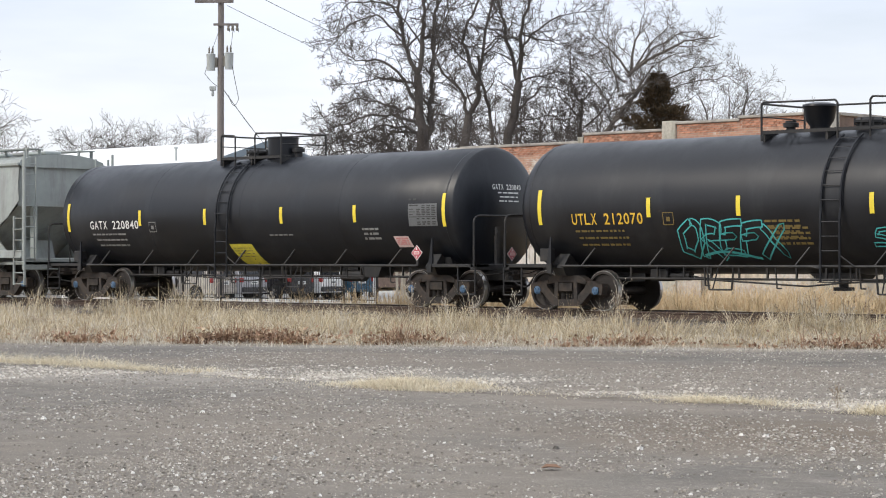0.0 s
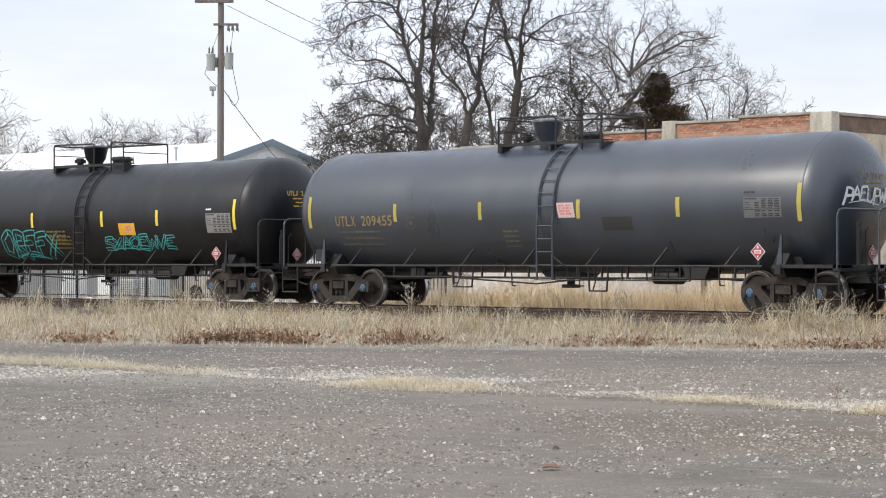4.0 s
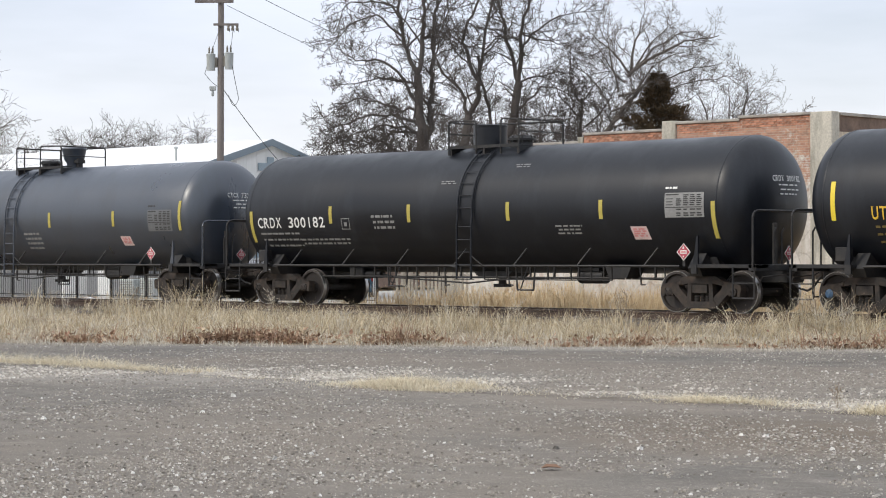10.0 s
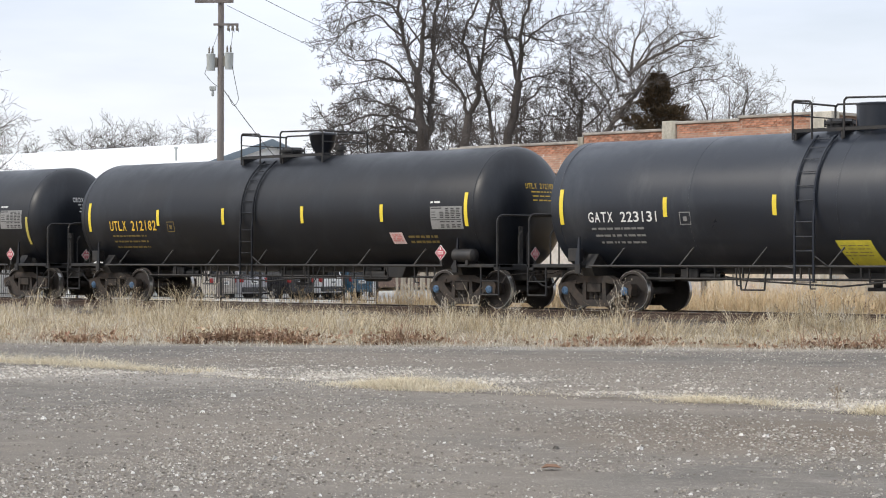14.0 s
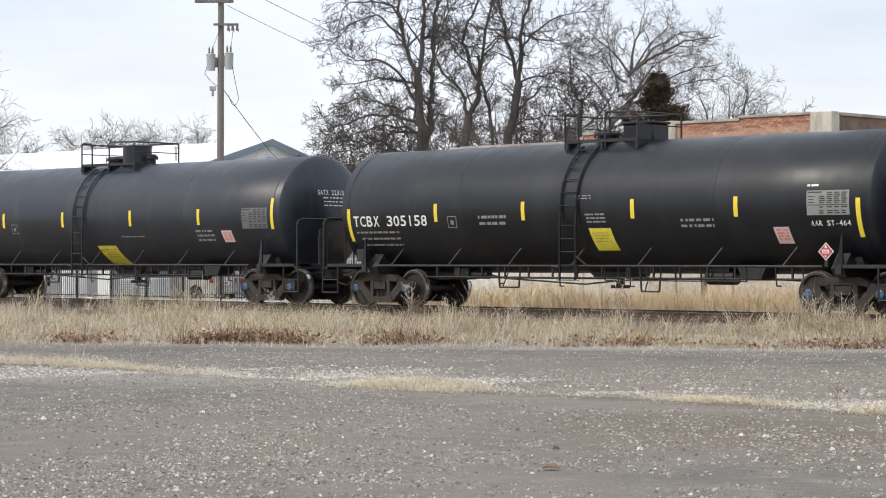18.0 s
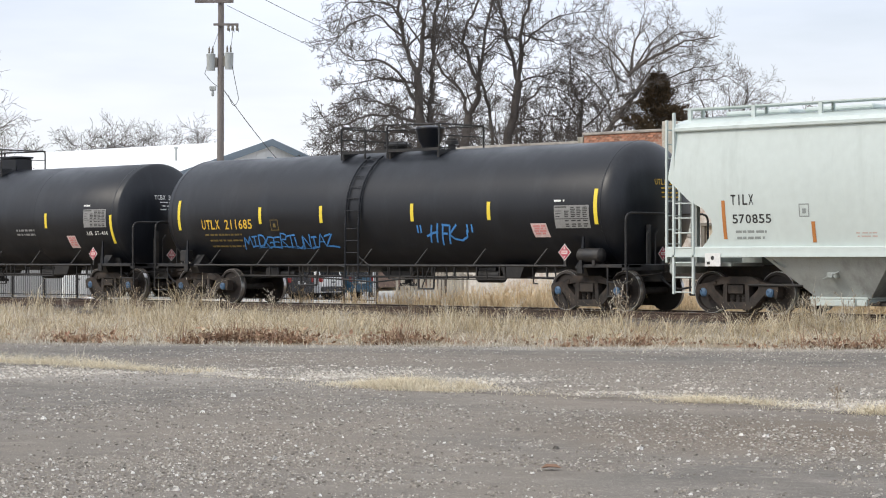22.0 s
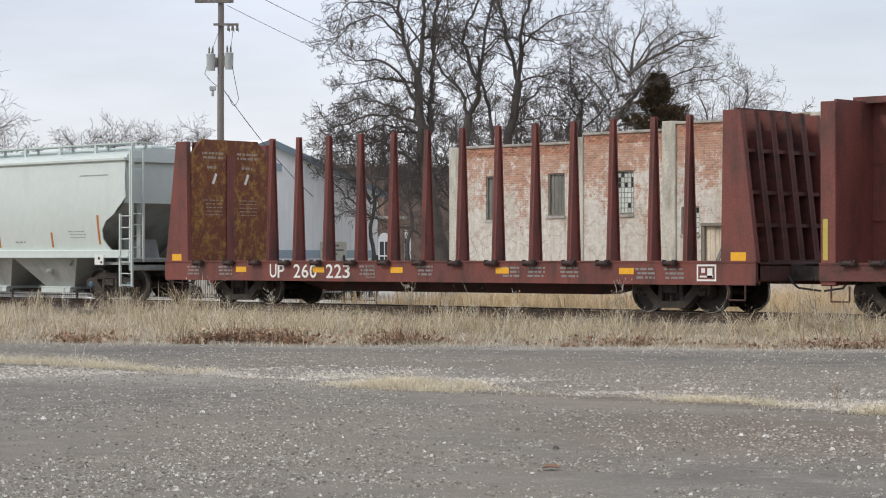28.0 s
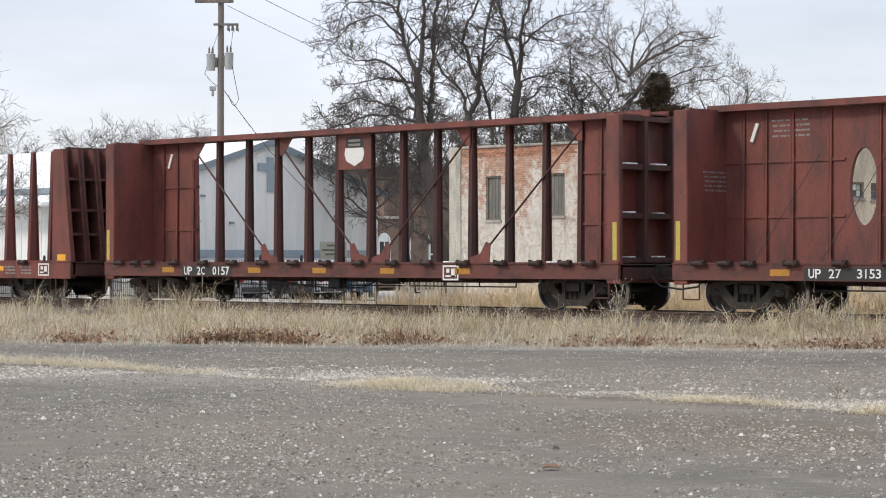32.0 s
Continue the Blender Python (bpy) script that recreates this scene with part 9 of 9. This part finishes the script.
def oak_with_two_stems():
    rng = random.Random(101)
    t = thing("tree", "large bare tree with two upright stems and arching limbs", "tree", pose(-56.37, 18.71, 0, 0, 0, YAW), "bare trees")
    limb = functools.partial(gnarled, t, rng=rng, opt=OAK)
    stem = functools.partial(gnarled, t, rng=rng, opt=OAK, name="trunk", bare=0.5)
    stem(0.44, 0.24, (0.34, -0.3), (0.16, 1.2), (-0.13, 2.8), (-0.46, 4.5), (-0.58, 5.5), (-0.65, 6.2))
    stem(0.21, 0.16, (-0.65, 6.1), (-0.75, 7.2), (-0.83, 8.4))
    limb(0.125, 0.045, (-0.83, 8.4), (-1.13, 8.9), (-1.29, 9.6), (-1.46, 10.4), (-1.6, 11.1), (-1.8, 12.4))
    limb(0.135, 0.05, (-0.83, 8.4), (-0.65, 9.1), (-0.58, 10.1), (-0.58, 11.1), (-0.5, 12.8))
    limb(0.17, 0.05, (-0.58, 5.6), (-0.34, 6.5), (-0.31, 8.0), (-0.27, 9.8), (-0.13, 11.0), (0.14, 12.6))
    limb(0.085, 0.028, (-0.46, 4.5), (-0.9, 5.1), (-1.6, 5.6), (-2.35, 6.0), (-3.3, 5.9))
    limb(0.095, 0.028, (-0.7, 6.4), (-1.2, 6.7), (-1.8, 6.9), (-2.5, 6.9), (-3.3, 6.6), (-3.8, 6.4))
    limb(0.075, 0.025, (-0.75, 7.0), (-1.6, 7.2), (-2.35, 7.4), (-3.2, 7.5), (-3.7, 7.4), (-4.0, 7.2))
    limb(0.095, 0.025, (-0.83, 7.4), (-1.3, 8.2), (-1.8, 8.7), (-2.4, 9.0), (-2.9, 8.9), (-3.2, 9.0))
    limb(0.07, 0.022, (-1.3, 9.6), (-1.5, 9.9), (-2.1, 10.4), (-2.6, 10.5), (-3.3, 10.2), (-3.7, 9.8))
    limb(0.06, 0.02, (-1.5, 10.5), (-1.8, 10.9), (-2.5, 11.0), (-3.2, 11.1), (-3.7, 10.7))
    limb(0.08, 0.025, (-0.63, 6.1), (-1.3, 6.3), (-2.0, 6.1), (-2.9, 5.7), (-3.7, 5.5))
    limb(0.085, 0.025, (-0.46, 4.3), (-1.2, 4.6), (-2.0, 4.5), (-2.9, 4.7), (-3.5, 4.9))
    limb(0.10, 0.03, (0.06, 1.9), (-0.4, 2.3), (-1.1, 2.7), (-1.8, 2.9), (-2.7, 3.2))
    limb(0.055, 0.02, (-0.3, 6.8), (-0.07, 6.9), (0.45, 6.7), (0.77, 6.2))
    limb(0.05, 0.02, (-0.27, 7.6), (-0.07, 8.0), (0.35, 8.2))
    limb(0.05, 0.02, (-0.25, 9.0), (0.0, 9.5), (0.25, 10.1), (0.35, 10.7))
    limb(0.06, 0.02, (-0.8, 8.0), (-1.6, 8.2), (-2.5, 8.2), (-3.5, 8.0))
    limb(0.07, 0.02, (-0.65, 6.2), (-1.6, 6.5), (-2.7, 6.3), (-3.6, 6.0), (-4.0, 5.8))
    limb(0.045, 0.02, (-1.8, 12.4), (-2.5, 13.0), (-3.3, 12.8), (-3.9, 12.0))
    limb(0.05, 0.02, (-0.5, 12.8), (-0.8, 13.8), (-1.6, 14.2))
    limb(0.05, 0.02, (0.14, 12.6), (0.7, 13.4), (1.1, 13.8))


oak_with_two_stems()


def crooked_oak():
    rng = random.Random(102)
    t = thing("tree", "large bare tree with crooked forked limbs behind the brick building", "tree", pose(-63.05, 27.56, 0, 0, 0, YAW), "bare trees")
    limb = functools.partial(gnarled, t, rng=rng, opt=OAK)
    stem = functools.partial(gnarled, t, rng=rng, opt=OAK, name="trunk", bare=0.45)
    stem(0.30, 0.20, (-0.7, -0.3), (-0.56, 2.5), (-0.37, 4.6), (-0.33, 6.3), (-0.14, 7.6))
    limb(0.11, 0.04, (-0.14, 7.6), (-0.52, 8.6), (-1.2, 9.3), (-1.5, 9.9), (-1.6, 10.4))
    limb(0.15, 0.13, (-0.14, 7.6), (0.26, 8.4), (0.31, 9.0))
    limb(0.115, 0.045, (0.31, 9.0), (-0.09, 9.7), (-0.26, 10.4), (-0.4, 10.6), (-0.35, 10.9), (0.0, 11.7), (0.22, 12.4), (0.33, 13.6))
    limb(0.10, 0.045, (0.31, 9.0), (0.36, 9.8), (0.62, 11.5), (0.83, 12.4), (1.0, 13.8))
    stem(0.13, 0.06, (1.0, -0.3), (0.92, 3.0), (0.88, 6.4), (0.62, 8.3), (0.33, 9.1), (0.24, 10.1))
    limb(0.06, 0.025, (-0.33, 6.4), (-0.85, 6.8), (-1.2, 7.35))
    limb(0.05, 0.02, (-0.14, 9.8), (-0.6, 10.2), (-0.95, 10.8))
    limb(0.05, 0.02, (0.45, 10.3), (0.9, 10.7), (1.4, 10.8))
    limb(0.05, 0.02, (-0.26, 10.4), (-0.85, 11.0), (-1.1, 11.7))
    limb(0.05, 0.02, (0.62, 11.5), (1.15, 12.1), (1.4, 12.9))
    limb(0.05, 0.02, (0.33, 13.6), (0.1, 14.4), (-0.5, 14.9))
    limb(0.05, 0.02, (1.0, 13.8), (1.2, 14.6), (1.1, 15.3))


crooked_oak()


def straight_oak():
    rng = random.Random(103)
    t = thing("tree", "large bare tree with a straight rising trunk", "tree", pose(-61.86, 28.70, 0, 0, 0, YAW), "bare trees")
    limb = functools.partial(gnarled, t, rng=rng, opt=OAK)
    stem = functools.partial(gnarled, t, rng=rng, opt=OAK, name="trunk", bare=0.5)
    stem(0.30, 0.18, (-0.5, -0.3), (-0.37, 3.0), (-0.2, 6.4), (0.1, 7.6), (0.27, 9.0))
    limb(0.125, 0.045, (0.27, 9.0), (-0.09, 10.3), (-0.25, 11.4), (-0.42, 11.8), (-0.6, 12.7), (-0.85, 13.8))
    limb(0.135, 0.05, (0.27, 9.0), (0.41, 10.1), (0.41, 11.4), (0.8, 12.4), (1.05, 13.8))
    limb(0.07, 0.022, (0.27, 8.9), (0.6, 9.1), (1.35, 9.3), (2.2, 9.4), (2.8, 9.2))
    limb(0.075, 0.022, (0.13, 7.7), (0.9, 8.5), (1.4, 8.8), (2.2, 8.6), (2.9, 8.1))
    limb(0.07, 0.022, (0.43, 10.5), (1.35, 11.4), (2.2, 11.8), (3.0, 11.9))
    limb(0.05, 0.02, (0.8, 12.4), (1.6, 12.9), (2.5, 12.8))
    limb(0.05, 0.02, (0.0, 9.9), (-0.6, 10.2), (-0.95, 9.8))
    limb(0.06, 0.02, (-0.13, 7.0), (0.6, 7.35), (1.4, 7.6), (2.2, 7.5))
    limb(0.055, 0.02, (0.41, 11.0), (1.3, 10.7), (2.2, 10.6), (2.8, 10.2))
    limb(0.05, 0.02, (-0.85, 13.8), (-1.1, 14.6), (-0.9, 15.2))
    limb(0.05, 0.02, (1.05, 13.8), (1.5, 14.5), (2.0, 14.8))


straight_oak()
stem_tree(-60.35, 31.8, "slender bare tree with tangled twigs", [(0.25, -0.6, 8.4, 0.10, 0.06)], [
    (8.2, -0.3, 110, 80, 2.8, 0.05), (7.6, -0.2, 150, 120, 2.4, 0.045), (7.2, -0.1, 40, 60, 2.6, 0.045), (8.0, -0.3, 60, 30, 2.6, 0.04), (6.8, 0.0, 165, 130, 2.2, 0.04), (6.4, 0.1, 20, 60, 2.0, 0.035)], OAK, 107)
stem_tree(-64.6, 37.0, "spreading bare tree with a leaning trunk and fine grey twigs", [(-0.15, 0.30, 6.8, 0.22, 0.19)], [
    (6.6, 0.05, 46, 58, 4.4, 0.16), (6.9, 0.35, 42, 60, 3.8, 0.10), (10.1, 1.85, 78, 70, 2.5, 0.075), (9.9, 1.7, 40, 4, 4.4, 0.085), (10.0, 1.8, 122, 152, 2.9, 0.06),
    (10.1, 1.9, 56, 14, 3.7, 0.07), (8.4, 0.9, 112, 156, 3.0, 0.055), (9.0, 1.3, 30, 8, 4.8, 0.06), (8.3, 1.0, 18, 14, 5.6, 0.055), (9.2, 1.3, 100, 120, 3.4, 0.055),
    (7.8, 0.6, 120, 140, 2.4, 0.045), (7.6, 1.0, 12, 28, 4.4, 0.045), (10.4, 2.1, 62, 40, 2.6, 0.05), (9.6, 1.6, 135, 120, 2.6, 0.045), (8.8, 1.6, 60, 20, 3.6, 0.05)], ELM, 104, "bark_pale")
stem_tree(-61.1, 42.6, "bare tree with fine grey twigs behind the roof", [(0.0, 0.1, 6.0, 0.16, 0.12)], [
    (5.6, 0.0, 120, 100, 3.9, 0.08), (5.8, 0.05, 70, 84, 4.0, 0.08), (5.6, 0.05, 40, 56, 4.0, 0.07), (5.2, 0.0, 150, 135, 3.2, 0.06), (6.0, 0.1, 95, 88, 3.6, 0.06), (5.4, 0.0, 30, 22, 3.2, 0.05), (5.0, 0.0, 56, 40, 3.8, 0.06), (5.5, 0.05, 84, 62, 4.2, 0.06), (5.2, 0.0, 132, 112, 3.8, 0.06), (4.6, 0.0, 18, 30, 3.4, 0.05)], ELM, 105, "bark_pale")
bare_tree(-64.85, 3.2, "bare tree with upswept fine twigs", [
    (2.6, 0.35, 0.0, 1.0, 4.6, 0.09), (2.8, -0.2, 0.2, 1.0, 5.0, 0.10), (2.4, 0.6, 0.2, 0.9, 4.2, 0.08), (2.2, 0.75, -0.2, 0.6, 3.2, 0.06), (2.6, -0.7, 0.1, 0.8, 4.0, 0.08)],
    (0.17, 3.0, 0.05), MED, 106, "bark_pale")
for i, (x, y, k) in enumerate(((-139.2, 69.4, 1.34), (-141.2, 67.5, 1.28), (-137.2, 71.3, 1.22), (-144.5, 63.5, 1.0), (-147.0, 60.5, 0.95))):
    bare_tree(x, y, "distant bare tree above the white roof", [
        (4.6, -0.5, 0.2, 1.0, 5.2 * k, 0.13), (5.0, 0.3, 0.0, 1.0, 5.6 * k, 0.13), (4.6, 0.9, 0.1, 0.7, 5.2 * k, 0.11), (4.2, -0.9, 0.1, 0.65, 4.6 * k, 0.11), (5.0, 0.0, 0.4, 1.0, 5.0 * k, 0.11)],
        (0.22, 5.6 * k, 0.0), FAR, 110 + i)
# thicket of small bare trees behind the brick building and the hall
for i, (px, far) in enumerate(((2.4, 103.0), (4.9, 105.0), (8.8, 107.0), (-1.6, 101.0), (0.6, 106.0), (3.6, 99.0), (6.4, 103.0), (-3.4, 104.0))):
    cs, sn = math.cos(radians(YAW)), math.sin(radians(YAW))
    stem_tree(px * cs - far * sn, EYE.y + px * sn + far * cs, "small bare tree in a thicket of grey twigs", [(0.0, 0.1, 4.8, 0.11, 0.08)], [
        (4.4, 0.0, 118, 100, 4.2, 0.06), (4.6, 0.05, 66, 84, 4.6, 0.06), (3.9, 0.05, 36, 50, 4.0, 0.05), (3.6, 0.0, 146, 135, 3.8, 0.05), (4.7, 0.1, 96, 88, 4.4, 0.05), (4.2, 0.0, 50, 70, 4.2, 0.05), (4.2, 0.0, 132, 108, 4.0, 0.05)], OAK, 140 + i)
# a loose row of bare trees closes the view behind the roofs
for i, (x, y, k) in enumerate(((-78.0, 62.0, 0.72), (-74.0, 66.0, 0.66), (-70.0, 58.0, 0.70), (-66.0, 64.0, 0.68), (-86.0, 60.0, 0.75), (-56.0, 66.0, 0.62))):
    bare_tree(x, y, "distant bare tree behind the roofs", [
        (4.6, -0.5, 0.2, 1.0, 5.6 * k, 0.11), (5.0, 0.3, 0.0, 1.0, 6.0 * k, 0.11), (4.6, 0.9, 0.1, 0.7, 5.6 * k, 0.10), (4.2, -0.9, 0.1, 0.65, 5.0 * k, 0.10)],
        (0.22, 5.6, 0.0), FAR, 120 + i, "bark_pale")


def cedar(x, y, tall):
    """A brownish cedar: many small sprays round a stem, with an uneven outline."""
    rng = random.Random(77)
    t = thing("cedar_tree", "brownish green cedar with an uneven crown", "tree", pose(x, y, 0, 0, 0, YAW))
    w = Wood()
    w.limb([Vector((0, 0, -0.2)), Vector((0.05, 0, tall * 0.5)), Vector((0, 0, tall * 0.97))], [0.14, 0.09, 0.02], 8)
    part("trunk", w.mesh("trunk", M["bark"]), None, t)
    v, f = [], []
    for _ in range(230):
        u = rng.random() ** 0.7
        z = tall * (0.34 + 0.64 * u)
        a = rng.random() * 6.283
        reach = min(2.3, (1 - u) * 4.4) * rng.uniform(0.3, 1.15) + 0.12
        for _ in range(95):
            k = rng.random() ** 0.55
            fan = 0.10 + 0.10 * (1 - k)
            p = Vector((reach * k * math.cos(a), reach * k * math.sin(a), z + 0.30 * reach * k)) + Vector((rng.gauss(0, fan), rng.gauss(0, fan), rng.gauss(0, fan)))
            d = Vector((math.cos(a) + rng.gauss(0, 0.5), math.sin(a) + rng.gauss(0, 0.5), 1.1 + rng.gauss(0, 0.4))).normalized() * rng.uniform(0.10, 0.24)
            s = d.orthogonal().normalized() * 0.030
            i = len(v)
            v += [p - s, p + s, p + d]
            f.append((i, i + 1, i + 2))
    me = bpy.data.meshes.new("crown")
    me.from_pydata(v, [], f)
    me.materials.append(M["cedar"])
    o = part("crown", me, None, t)
    o["kind"] = "stuff"


cedar(-62.46, 39.25, 10.0)


def parapet_bricks(bays):
    """Bare bricks of the topmost courses, a little proud or sunk, some of them lost."""
    rng = random.Random(88)
    walls = [o for o in bpy.data.objects["brick_building"].children if o.name.startswith("wall")]
    me = Shape().box(-0.101, 0.101, -0.014, 0.006, -0.031, 0.031, 0.004).mesh("brick", M["bare_brick"])
    for w, (a, c, top) in zip(walls, bays):
        for row in range(4):
            x = a + 0.11 + (0.107 if row % 2 else 0.0)
            while x < c - 0.11:
                if rng.random() < 0.93:
                    part("brick", me, None, w, at=pose(x, 16.0 + rng.uniform(-0.002, 0.004), top - 0.045 - 0.075 * row))
                x += 0.215


M["bare_brick"] = paint("bare_brick", (0.40, 0.185, 0.115), 0.92, vary=0.3, scale=9, rand=0.42, dirt=(0.50, 0.44, 0.37), dirt_amount=0.35, dirt_scale=5, bump=0.3, bump_scale=50)
parapet_bricks(BUILDING)


def motions():
    """The train rolls by; its wheels turn with the way that it has gone."""
    for car, x in CARS:
        rows = [i * 0.5 for i in range(65)]
        walk(car, [(t, pose(x - travel(t), 0, RAIL)) for t in rows])
    steps = [i * 0.1 for i in range(321)]
    turns = [Matrix.Rotation(-travel(t) / R_WHEEL, 4, "Y") for t in steps]
    for wheels, x in WHEELSETS:
        walk(wheels, [(t, Matrix.Translation((x, 0, R_WHEEL)) @ r) for t, r in zip(steps, turns)])


motions()
